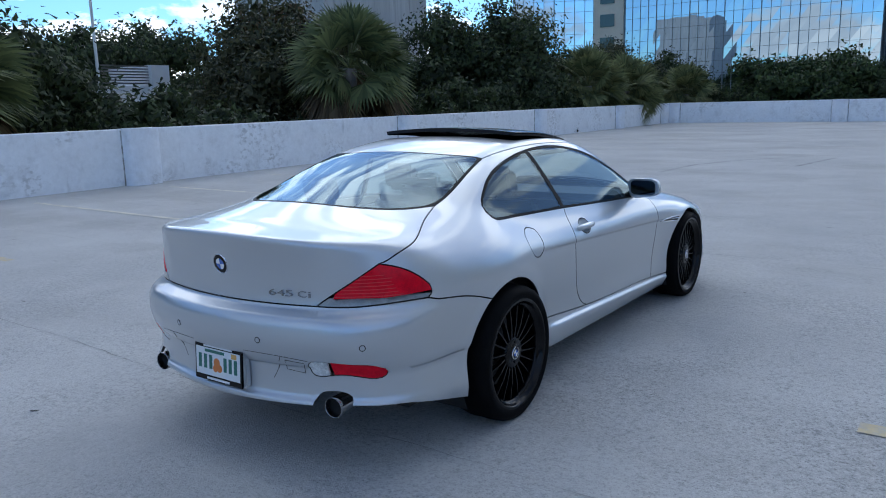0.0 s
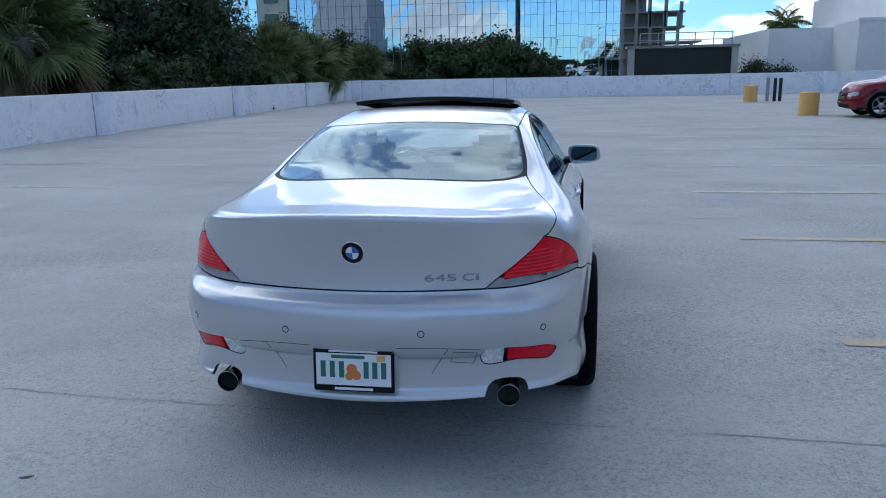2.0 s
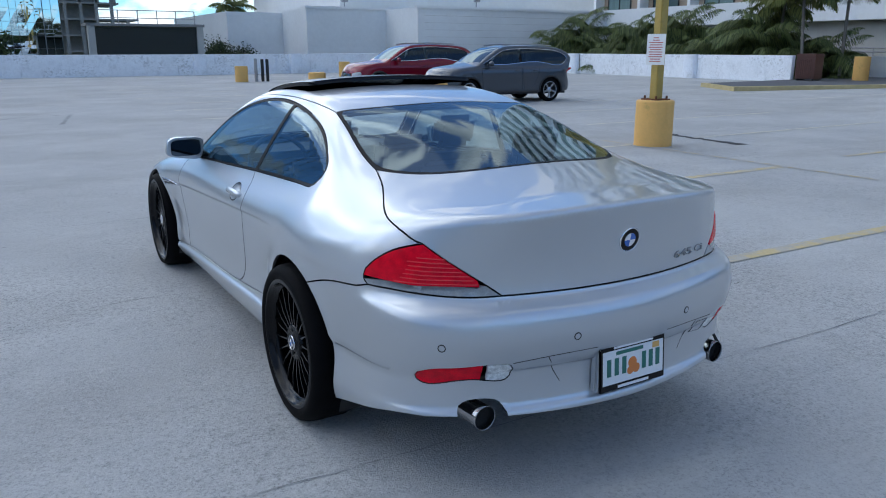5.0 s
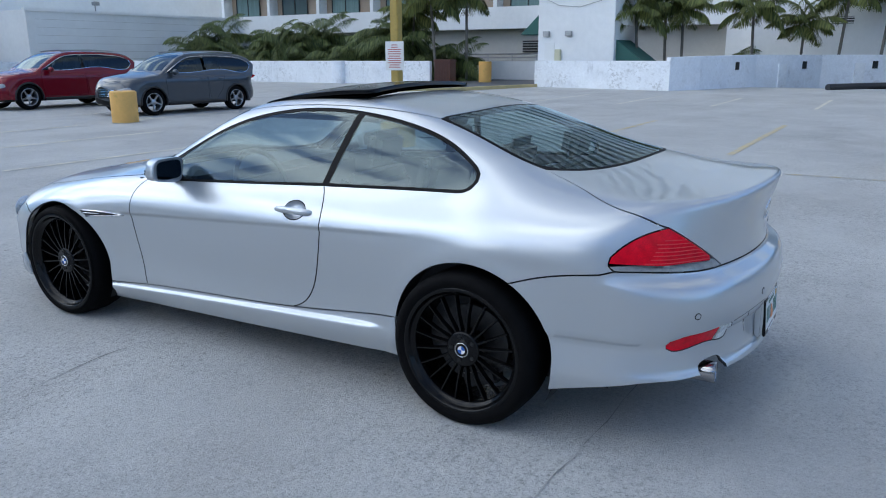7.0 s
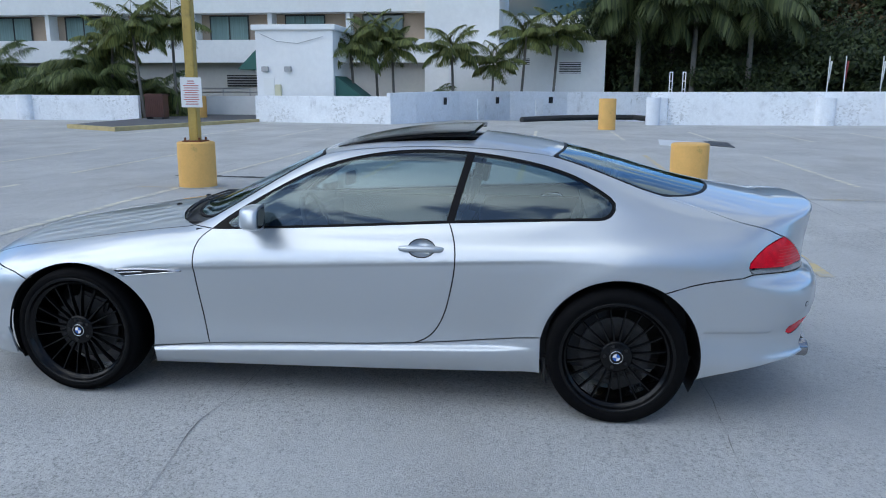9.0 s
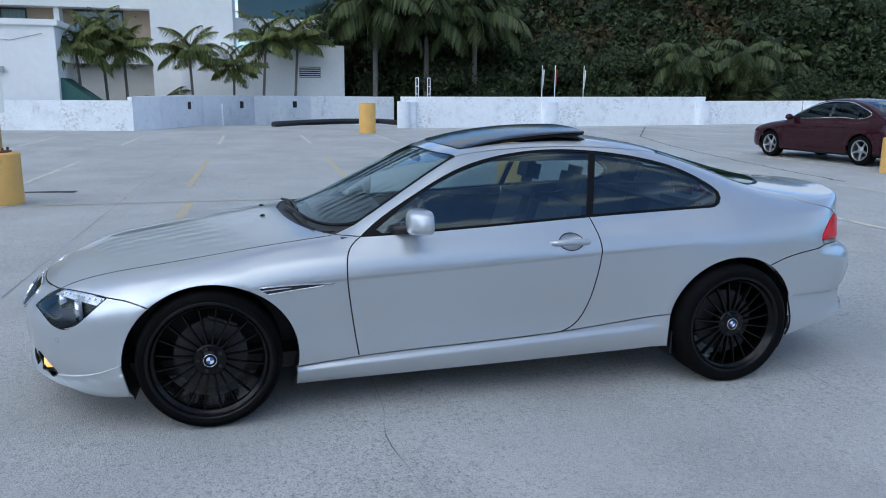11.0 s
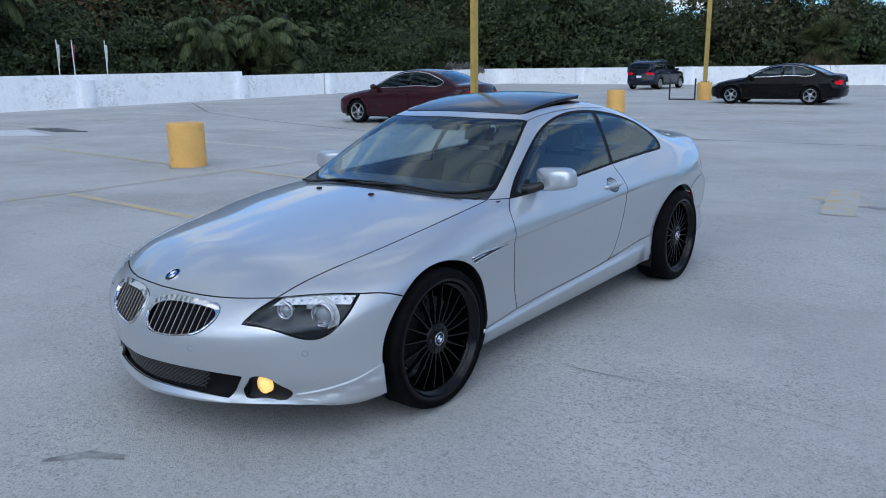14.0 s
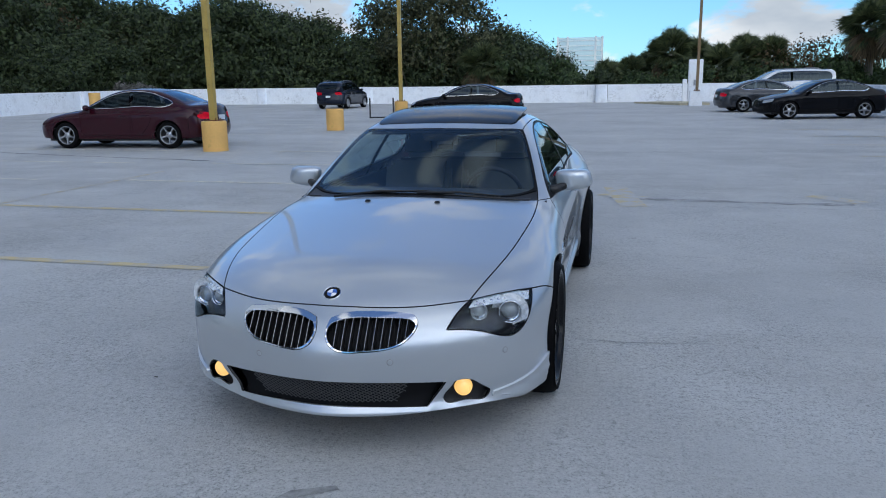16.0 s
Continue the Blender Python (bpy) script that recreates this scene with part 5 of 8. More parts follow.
cowl = skin.panel("cowl", np.concatenate([both(L_HOOD_REAR), both(L_GLASS_LOW)[::-1]]), "top", M_TRIM, coupe, "black plastic cowl", lift=-0.006)
frit = 0.014


def shrunk(loop, d, how):
    """The outline moved inwards by d in its flat map, and laid back on the skin."""
    loop = densify(loop, 0.03)
    q = skin.flat(loop, how)
    if area2(q) < 0:
        q = q[::-1]
    t = np.roll(q, -1, 0) - np.roll(q, 1, 0)
    t /= np.linalg.norm(t, axis=1, keepdims=True)
    q = q + d * np.c_[-t[:, 1], t[:, 0]]
    for _ in range(3):
        q = (np.roll(q, 1, 0) + 2 * q + np.roll(q, -1, 0)) / 4
    return skin.lift(q, how)


for name, low, side_, top, tone in (("windshield", L_GLASS_LOW, L_GLASS_SIDE, L_GLASS_TOP, M_TINT_W), ("rear_window", L_BACK_LOW, L_BACK_SIDE[::-1], L_BACK_TOP, M_TINT_R)):
    o = np.concatenate([both(low), side_, both(top)[::-1], mirrored(side_, -1)[::-1]])
    inner = shrunk(o, frit, "top")
    skin.panel(name + "_seal", o, "top", M_SEAL, coupe, "black glass edge", holes=(inner,), gap=0.001)
    pane = skin.panel(name, inner, "top", tone, coupe, "reflective glass", gap=0.0, rim=0.002, h=0.04)
    pane.visible_shadow = False

# roof with a tilted glass panel
ROOF_OUT = np.concatenate([both(L_GLASS_TOP), L_ROOF_SIDE, both(L_BACK_TOP)[::-1], mirrored(L_ROOF_SIDE, -1)[::-1]])
HATCH = skin.above(np.concatenate([line([(-0.45, 0.07), (-0.2, 0.105), (0.2, 0.105), (0.45, 0.07)], 16), line([(0.475, 0.03), (0.485, -0.3), (0.475, -0.62)], 14), line([(0.45, -0.665), (0, -0.68), (-0.45, -0.665)], 16), line([(-0.475, -0.62), (-0.485, -0.3), (-0.475, 0.03)], 14)]))
roof = skin.panel("roof", ROOF_OUT, "top", M_SILVER, coupe, holes=(HATCH,))
hatch = skin.panel("sunroof", HATCH, "top", M_BLACK, coupe, "tilted black glass sunroof", gap=0.004, rim=0.02, h=0.05)
hatch.matrix_basis = Matrix.Translation((0, 0.08, 1.30)) @ Matrix.Rotation(radians(-3.4), 4, "X") @ Matrix.Translation((0, -0.08, -1.297))
boxed("sunroof_well", (-0.5, 0.5, -0.69, 0.12, 1.22, 1.245), M_TRIM, coupe)
skin.panel("headliner", shrunk(ROOF_OUT, 0.02, "top"), "top", mat("dark_headliner", (0.09, 0.09, 0.09), 0.9), coupe, holes=(shrunk(HATCH, -0.03, "top"),), lift=-0.03, h=0.08)
def lip_lines():
    """Rows of points along the sharp rear lip of the trunk lid."""
    xs_, ys_ = np.linspace(-0.70, 0.70, 90), np.linspace(-2.46, -1.95, 260)
    rows = []
    for x in xs_:
        p = skin.above(np.c_[np.full(260, x), ys_])
        n = normals_of(skin.f, p)
        k = int(np.argmax((n[:, 2] > 0.75) & (p[:, 2] > 0.9)))
        rows.append(p[k])
    rows = np.array(rows)
    return [skin.above(rows[:, :2] + (0, d)) for d in (0.0, 0.008, 0.018, 0.032)] + [skin.behind(np.c_[rows[:, 0], rows[:, 2] - d]) for d in (0.007, 0.016, 0.028)]


trunk_lid = skin.panel("trunk_lid", np.concatenate([both(L_BACK_LOW), L_LID_SIDE, L_LID_LIGHT, both(L_LID_LOW[::-1])[::-1], mirrored(L_LID_LIGHT, -1)[::-1], mirrored(L_LID_SIDE, -1)[::-1]]), "tail", M_SILVER, coupe, h=0.02, lines=lip_lines())

# bumpers
ARCH_R_LOW = skin.side(ellipse(ARCH_R, 121, 196, 18), 1)
pipe_notch = [(0.650, 0.332), (0.636, 0.366), (0.572, 0.384), (0.508, 0.366), (0.492, 0.322)]
REAR_LOW = np.concatenate([skin.side(line([(ARCH_R_LOW[-1][1], ARCH_R_LOW[-1][2]), (-1.95, 0.275), (-2.12, 0.315)], 8), 1), skin.behind(line([(0.74, 0.325), (0.69, 0.33), (0.650, 0.332)], 4)), skin.behind(line(pipe_notch, 14)), skin.behind(line([(0.492, 0.322), (0.25, 0.315), (0, 0.31)], 10))])
half = np.concatenate([L_LID_LOW[::-1][:-1], L_LIGHT_LOW[:-1], L_BUMPER_SEAM[::-1][:-1], ARCH_R_LOW, REAR_LOW[1:]])
REFLECTOR = [(0.500, 0.516), (0.57, 0.517), (0.68, 0.507), (0.735, 0.493), (0.751, 0.470), (0.740, 0.447), (0.68, 0.447), (0.57, 0.456), (0.476, 0.463), (0.474, 0.468), (0.492, 0.512)]
refl_r = skin.behind(line(REFLECTOR + REFLECTOR[:1], 40)[:-1])
rear_bumper = skin.panel("rear_bumper", np.concatenate([half, mirrored(half, -1)[::-1][1:-1]]), "rear", M_SILVER, coupe, holes=(refl_r, mirrored(refl_r, -1)), h=0.022, gap_shade_mat=M_TRIM, lines=[skin.behind(np.c_[np.linspace(-0.50, 0.50, 50), np.full(50, z)]) for z in (0.675, 0.69, 0.702, 0.711, 0.7185, 0.726)] + [q for z in (0.492, 0.486, 0.4795, 0.474) for q in (skin.behind(np.c_[np.linspace(-0.44, 0.44, 40), np.full(40, z)]),)] + [skin.side(np.c_[np.linspace(-1.80, -2.1, 20), np.full(20, z)], s) for z in (0.474, 0.468, 0.463, 0.457) for s in (1, -1)])
ARCH_F_LOW = skin.side(ellipse(ARCH_F, 48, -26, 18), 1)
NOSE_LOW = np.concatenate([skin.side(line([(ARCH_F_LOW[-1][1], ARCH_F_LOW[-1][2]), (1.85, 0.172), (1.98, 0.19)], 8), 1), skin.ahead(line([(0.74, 0.205), (0.68, 0.212), (0.4, 0.205), (0, 0.198)], 18))])
half = np.concatenate([L_HOOD_FRONT[:-1], L_LAMP_IN[::-1][:-1], L_LAMP_LOW[::-1][:-1], L_NOSE_SEAM[:-1], ARCH_F_LOW, NOSE_LOW[1:]])
KIDNEY = [(0.033, 0.604), (0.07, 0.617), (0.196, 0.627), (0.33, 0.620), (0.371, 0.608), (0.386, 0.586), (0.371, 0.546), (0.324, 0.509), (0.25, 0.491), (0.16, 0.484), (0.074, 0.491), (0.034, 0.522), (0.022, 0.568)]
FOG = [(0.536, 0.332), (0.565, 0.340), (0.608, 0.327), (0.642, 0.292), (0.664, 0.262), (0.650, 0.240), (0.575, 0.243), (0.492, 0.246), (0.488, 0.258), (0.514, 0.300)]


def ring(pts, n):
    return line(pts + pts[:1], n)[:-1]


kid = skin.ahead(ring(KIDNEY, 60))
intake_edge = skin.ahead(np.concatenate([line([(-0.500, 0.334), (-0.25, 0.347), (0, 0.352), (0.25, 0.347), (0.500, 0.334)], 28), line([(0.500, 0.334), (0.462, 0.28), (0.425, 0.230)], 8)[1:], line([(0.425, 0.230), (0, 0.240), (-0.425, 0.230)], 22)[1:], line([(-0.425, 0.230), (-0.462, 0.28), (-0.500, 0.334)], 8)[1:-1]]))
fog_edge = skin.ahead(ring(FOG, 36))
front_bumper = skin.panel("front_bumper", np.concatenate([half, mirrored(half, -1)[::-1][1:-1]]), "front", M_SILVER, coupe, holes=(kid, mirrored(kid, -1), intake_edge, fog_edge, mirrored(fog_edge, -1)), h=0.022, gap_shade_mat=M_TRIM)

# both sides
def crease(sx, y0, y1):
    y = np.linspace(y0, y1, 40)
    return [skin.side(np.c_[y, 0.729 - 0.049 * y + d], sx) for d in (0.013, 0.005, -0.001, -0.007, -0.015)]


M_LAMP_DARK = mat("lamp_housing", (0.025, 0.025, 0.028), 0.3, 0.4, vary=0.3, scale=25)
M_LAMP_GLASS = glass_mat("lamp_cover", (0.88, 0.9, 0.92), ior=1.38)
M_FOG = mat("amber_fog_glass", (0.75, 0.42, 0.12), 0.15, coat=1.0)
M_FOG.node_tree.nodes["Principled BSDF"].inputs["Emission Color"].default_value = (1.0, 0.62, 0.22, 1)
M_FOG.node_tree.nodes["Principled BSDF"].inputs["Emission Strength"].default_value = 0.45
M_SLAT_DARK = mat("dark_chrome_slat", (0.30, 0.30, 0.31), 0.2, 1.0)
M_LENS = mat("projector_glass", (0.26, 0.28, 0.29), 0.04, coat=1.0)
M_STRIP = mat("silver_reflector", (0.85, 0.87, 0.88), 0.35, 0.35, vary=0.3, scale=60)
M_RED_DARK = mat("red_lens_rib", (0.85, 0.05, 0.07), 0.15)
M_MESH = mat("intake_black", (0.008, 0.008, 0.009), 0.8, spec=0.2)
for sx in (-1, 1):
    fender = skin.panel("fender", np.concatenate([mirrored(L_HOOD_SIDE, sx)[:-1], [skin.snap([(sx * 0.715, 0.78, 0.895)])[0]], skin.side(DOOR_FRONT, sx), skin.side(sill_part(0.678, 0.985), sx)[::-1], skin.side(ellipse(ARCH_F, 191, 48, 34), sx), mirrored(L_NOSE_SEAM, sx)[::-1][1:-1], mirrored(L_LAMP_TOP, sx)[::-1][:-1]]), "roll", M_SILVER, coupe, lines=crease(sx, 1.2, 0.72), gap_shade_mat=M_TRIM)
    handle_at = (-0.44, 0.825)
    grip = skin.side(ring([(handle_at[0] + 0.066 * math.cos(a), handle_at[1] + 0.042 * math.sin(a)) for a in np.linspace(0, 2 * math.pi, 14)[:-1]], 26), sx)
    door = skin.panel("door", np.concatenate([skin.side(DOOR_FRONT, sx), skin.side(sill_part(0.678, -0.40), sx), skin.side(DOOR_REAR, sx)[::-1], skin.side(BELT[BELT[:, 0] > -0.56], sx)[:-1]]), "roll", M_SILVER, coupe, holes=(grip,), lines=crease(sx, 0.73, -0.6), gap_shade_mat=M_TRIM)
    dish = skin.side([(handle_at[0] + 0.064 * r * math.cos(a), handle_at[1] + 0.040 * r * math.sin(a)) for r in (1, 0.75, 0.45, 0.01) for a in np.linspace(0, 2 * math.pi, 25)[:-1]], sx)
    dish[:, 0] -= sx * np.repeat([0.0, 0.016, 0.024, 0.026], 24)
    link("handle_cup", dish, [(r * 24 + k, r * 24 + (k + 1) % 24, r * 24 + 24 + (k + 1) % 24, r * 24 + 24 + k) for r in range(3) for k in range(24)], M_SILVER, door, smooth=True)
    bm = bmesh.new()
    hx = sx * (abs(float(skin.side([handle_at], sx)[0][0])) + 0.012)
    tube(bm, [(hx - sx * 0.02, -0.55, 0.822), (hx - sx * 0.004, -0.535, 0.823), (hx, -0.50, 0.824), (hx + sx * 0.002, -0.43, 0.825), (hx, -0.36, 0.824), (hx - sx * 0.006, -0.335, 0.823), (hx - sx * 0.02, -0.325, 0.822)], [0.006, 0.014, 0.0165, 0.017, 0.015, 0.012, 0.006], 12)
    part("door_handle", bm, M_SILVER, door, smooth=True)
    frame_run = np.concatenate([[skin.snap([(sx * 0.715, 0.78, 0.895)])[0]], skin.side(OPENING, sx)[:-1], skin.side(BELT[BELT[:, 0] < -0.58], sx), skin.side(DOOR_REAR, sx), skin.side(sill_part(-0.40, -1.03), sx), skin.side(ellipse(ARCH_R, 10.5, 121, 34), sx), mirrored(L_BUMPER_SEAM, sx)[1:-1], mirrored(L_LIGHT_OUT, sx)[:-1], mirrored(L_LIGHT_TOP, sx)[:-1], mirrored(L_LID_SIDE, sx)[::-1][:-1], mirrored(L_BACK_SIDE, sx)[::-1][:-1], mirrored(L_ROOF_SIDE, sx)[::-1][:-1], mirrored(L_GLASS_SIDE, sx)[::-1]])
    flap = skin.side(ring([(-1.01, 0.885), (-1.05, 0.90), (-1.13, 0.895), (-1.165, 0.86), (-1.16, 0.80), (-1.12, 0.765), (-1.05, 0.765), (-1.01, 0.80)], 36), sx)
    quarter = skin.panel("quarter_panel", frame_run, "roll", M_SILVER, coupe, holes=(flap,) if sx > 0 else (), lines=crease(sx, -0.6, -1.12), gap_shade_mat=M_TRIM)
    if sx > 0:
        skin.panel("fuel_flap", flap, "roll", M_SILVER, quarter)
    sill_low = line([(-1.03, 0.218), (-0.4, 0.196), (0.3, 0.178), (0.99, 0.166)], 24)
    skin.panel("sill", np.concatenate([skin.side(SILL_TOP, sx), skin.side(sill_low, sx)]), "roll", M_SILVER, coupe, lift=0.002, rim=0.024, lines=[skin.side(np.c_[np.linspace(0.97, -1.0, 70), 0.296 - 0.048 * np.linspace(0.97, -1.0, 70) + d], sx) for d in (0.013, 0.006, 0.001, -0.004, -0.010, -0.018)])
    # side glass in its black surround
    o = np.concatenate([OPENING, BELT[1:-1]])
    door_pane = np.concatenate([line([(0.575, 0.917), (0.385, 1.048), (0.117, 1.181), (-0.117, 1.244), (-0.402, 1.272), (-0.634, 1.267)], 40), line([(-0.634, 1.267), (-0.60, 1.14), (-0.553, 0.954)], 12)[1:], line([(-0.553, 0.954), (0, 0.923), (0.545, 0.898)], 20)[1:]])
    rear_pane = np.concatenate([line([(-0.674, 1.263), (-0.924, 1.227), (-1.169, 1.159), (-1.306, 1.087), (-1.354, 1.035), (-1.330, 0.997), (-1.276, 0.984)], 36), line([(-1.276, 0.984), (-0.9, 0.968), (-0.592, 0.956)], 12)[1:], line([(-0.592, 0.956), (-0.64, 1.14), (-0.674, 1.263)], 12)[1:-1]])
    dp, rp = skin.side(door_pane, sx), skin.side(rear_pane, sx)
    skin.panel("window_surround", skin.side(o, sx), "roll", M_SEAL, coupe, "gloss black window frame", holes=(dp, rp), gap=0.0015, lift=-0.002)
    for nm, loop in (("door_window", dp), ("quarter_window", rp)):
        pane = skin.panel(nm, loop, "roll", M_TINT, coupe, "tinted reflective glass", gap=0.0, rim=0.002, lift=-0.004, h=0.026)
        pane.visible_shadow = False
    # fender vent with chrome bars
    vent = skin.side(np.concatenate([line([(1.155, 0.677), (1.0, 0.682), (0.795, 0.676)], 16), line([(0.797, 0.672), (0.95, 0.656), (1.108, 0.640)], 16), [(1.135, 0.660)]]), sx)
    v = skin.panel("fender_vent", vent, "roll", M_TRIM, fender, "black vent slot", gap=0, rim=0.001, lift=0.0012)
    for run in ([(1.150, 0.676), (1.0, 0.681), (0.80, 0.676)], [(1.110, 0.642), (0.95, 0.657), (0.81, 0.672)], [(1.140, 0.661), (1.07, 0.664), (1.0, 0.667)]):
        bm = bmesh.new()
        tube(bm, [tuple(q + np.array((sx * 0.003, 0, 0))) for q in skin.side(line(run, 10), sx)], [0.003] + [0.0040] * 8 + [0.002], 6)
        part("vent_bar", bm, M_CHROME, v, smooth=True)
    # tail light
    lens = np.concatenate([mirrored(L_LIGHT_OUT, sx), mirrored(L_LIGHT_TOP, sx)[1:], mirrored(L_LID_LIGHT, sx)[1:], mirrored(L_LIGHT_LOW, sx)[1:-1]])
    lamp = empty("tail_light", label="red tail light with a clear lower strip")
    lamp.parent = coupe
    clear_top = skin.run((0.545, -2.275, 0.765), (0.64, -2.205, 0.765), (0.72, -2.10, 0.765), (0.777, -1.963, 0.766), sx=sx, n=18)
    k0 = int(np.argmin(np.linalg.norm(mirrored(L_LID_LIGHT, sx) - clear_top[0], axis=1)))
    k1 = int(np.argmin(np.linalg.norm(mirrored(L_LIGHT_OUT, sx) - clear_top[-1], axis=1)))
    skin.panel("red_lens", np.concatenate([mirrored(L_LIGHT_OUT, sx)[k1:], mirrored(L_LIGHT_TOP, sx)[1:], mirrored(L_LID_LIGHT, sx)[1:k0], clear_top]), "rear", M_RED, lamp, lift=0.002, h=0.02)
    for z in (0.778, 0.792, 0.806, 0.820, 0.834, 0.848, 0.862):
        xs_ = np.linspace(0.50, 0.775, 40)
        q = skin.behind(np.c_[xs_, np.full(40, z)])
        inside = (z < np.interp(xs_, [0.535, 0.672, 0.738, 0.768], [0.765, 0.890, 0.852, 0.790])) & (q[:, 1] < -1.97) & (xs_ > np.interp(z, [0.737, 0.825, 0.90], [0.487, 0.59, 0.672]) + 0.016)
        if inside.sum() > 3:
            bm = bmesh.new()
            tube(bm, [tuple(v + normals_of(skin.f, v[None])[0] * 0.0025) for v in q[inside] * (sx, 1, 1)], 0.0022, 4)
            part("lens_rib", bm, M_RED_DARK, lamp)
    skin.panel("clear_lens", np.concatenate([clear_top[::-1], mirrored(L_LIGHT_OUT, sx)[:k1][::-1], mirrored(L_LIGHT_LOW, sx)[::-1][1:], mirrored(L_LID_LIGHT, sx)[k0 + 1:-1][::-1]]), "rear", M_CLEAR, lamp, "clear plastic lens", lift=0.001, h=0.02)
    # bumper reflector, half red and half clear
    rr = mirrored(refl_r, sx)
    split = 0.565
    skin.panel("red_reflector", np.concatenate([rr[np.abs(rr[:, 0]) > split]]) if sx else rr, "rear", M_RED, rear_bumper, "red reflector", lift=-0.001, gap=0.0008, h=0.02)
    low = rr[np.abs(rr[:, 0]) <= split]
    at = int(np.argmax(np.linalg.norm(np.roll(low, -1, 0) - low, axis=1)))
    skin.panel("reversing_light", np.roll(low, -at - 1, 0), "rear", mat("reversing_lens", (0.66, 0.68, 0.66), 0.25, coat=0.6, vary=0.3, scale=60), rear_bumper, "clear reversing light", lift=-0.001, gap=0.0008, h=0.02)
    # head light
    hl = empty("headlight", label="clear-covered headlight with twin projectors")
    hl.parent = coupe
    cover = np.concatenate([mirrored(L_LAMP_TOP, sx), mirrored(L_LAMP_LOW, sx)[1:], mirrored(L_LAMP_IN, sx)[1:-1]])
    bowl = skin.panel("housing", cover, "front", M_LAMP_DARK, hl, "dark grey housing", lift=-0.055, rim=-0.05, h=0.03)
    glass = skin.panel("cover", cover, "front", M_LAMP_GLASS, hl, "clear cover", lift=0.001, h=0.03)
    glass.visible_shadow = False
    bar = skin.run((0.592, 2.066, 0.655), (0.70, 1.952, 0.651), (0.795, 1.838, 0.643), sx=sx, n=12)
    bar2 = skin.run((0.572, 2.098, 0.622), (0.69, 1.985, 0.612), (0.790, 1.872, 0.606), sx=sx, n=12)
    strip = np.concatenate([bar, bar2[::-1]])
    strip = strip - normals_of(skin.f, strip) * 0.008
    link("indicator_strip", strip, [(k, k + 1, 22 - k, 23 - k) for k in range(11)], M_STRIP, hl, "silvery strip of small lamps")
    for q in skin.run((0.60, 2.055, 0.633), (0.70, 1.96, 0.628), (0.785, 1.85, 0.626), sx=sx, n=9):
        bm = bmesh.new()
        bmesh.ops.create_icosphere(bm, subdivisions=1, radius=0.009, matrix=Matrix.Translation(q + normals_of(skin.f, q[None])[0] * -0.012))
        part("lamp_dot", bm, M_CHROME, hl, smooth=True)
    for at, r in (((0.705, 1.985, 0.555), 0.050), ((0.60, 2.075, 0.572), 0.036)):
        q = skin.snap([(sx * at[0], at[1], at[2])])[0]
        aim = Vector((sx * 0.25, 1, 0)).normalized()
        m = Matrix.Translation(Vector(q) - aim * 0.05) @ aim.to_track_quat("Z", "Y").to_matrix().to_4x4()
        bm = bmesh.new()
        lathe(bm, [(r * 1.0, -0.01), (r * 1.04, 0.012), (r * 0.98, 0.018), (r * 0.90, 0.012), (r * 0.84, -0.004), (r * 0.76, 0.0), (r * 0.72, -0.012)], 32, m)
        pr = part("projector_ring", bm, M_CHROME, hl, smooth=True)
        if r > 0.04:
            bm = bmesh.new()
            lathe(bm, [(r * 1.0, -0.012), (r * 1.3, -0.006), (r * 1.62, 0.004)], 32, m)
            part("reflector_bowl", bm, M_STRIP, pr, "silvery reflector bowl", smooth=True)
        bm = bmesh.new()
        lathe(bm, [(r * 0.74, -0.01), (r * 0.66, 0.008), (r * 0.42, 0.02), (0, 0.025)], 28, m)
        part("projector_lens", bm, M_LENS, pr, "glass projector lens", smooth=True)
    # kidney grille
    kd = empty("kidney_grille", label="chrome-framed kidney grille with black slats")
    kd.parent = coupe
    rim_in = [(0.040, 0.587), (0.075, 0.599), (0.196, 0.608), (0.325, 0.602), (0.364, 0.593), (0.379, 0.579), (0.365, 0.546), (0.320, 0.513), (0.248, 0.496), (0.16, 0.489), (0.078, 0.496), (0.040, 0.525), (0.029, 0.568)]
    ko, ki = mirrored(kid, sx), mirrored(skin.ahead(ring(rim_in, 60)), sx)
    skin.panel("chrome_frame", ko, "front", M_CHROME, kd, "chrome frame", holes=(ki,), gap=0.0, rim=0.014, lift=0.006, h=0.012)
    skin.panel("grille_back", ko, "front", M_MESH, kd, gap=0.001, rim=-0.03, lift=-0.035, h=0.03)
    for k in range(10):
        xx = 0.062 + 0.0315 * k
        zs = [p[1] for p in ring(rim_in, 60) if abs(p[0] - xx) < 0.014]
        a, b = skin.ahead([(sx * xx, max(zs) + 0.004), (sx * xx, min(zs) - 0.004)])
        bm = bmesh.new()
        d = 0.0035
        vs = [bm.verts.new((q[0] + s * d, q[1] + e, q[2])) for q in (a, b) for s, e in ((-1, -0.03), (-0.3, 0.003), (0.3, 0.003), (1, -0.03))]
        for i, j in ((0, 1), (1, 2), (2, 3)):
            bm.faces.new((vs[i], vs[j], vs[j + 4], vs[i + 4]))
        slat = part("slat", bm, M_TRIM, kd)
        bm = bmesh.new()
        tube(bm, [(q[0], q[1] + 0.003, q[2]) for q in (a, b)], 0.0012, 5)
        part("slat_edge", bm, M_SLAT_DARK, slat, "thin bright front edge")
    # fog lamp in its recess
    skin.panel("fog_recess", mirrored(fog_edge, sx), "front", M_TRIM, front_bumper, "black recess", gap=0.001, rim=-0.03, lift=-0.035, h=0.03)
    bm = bmesh.new()
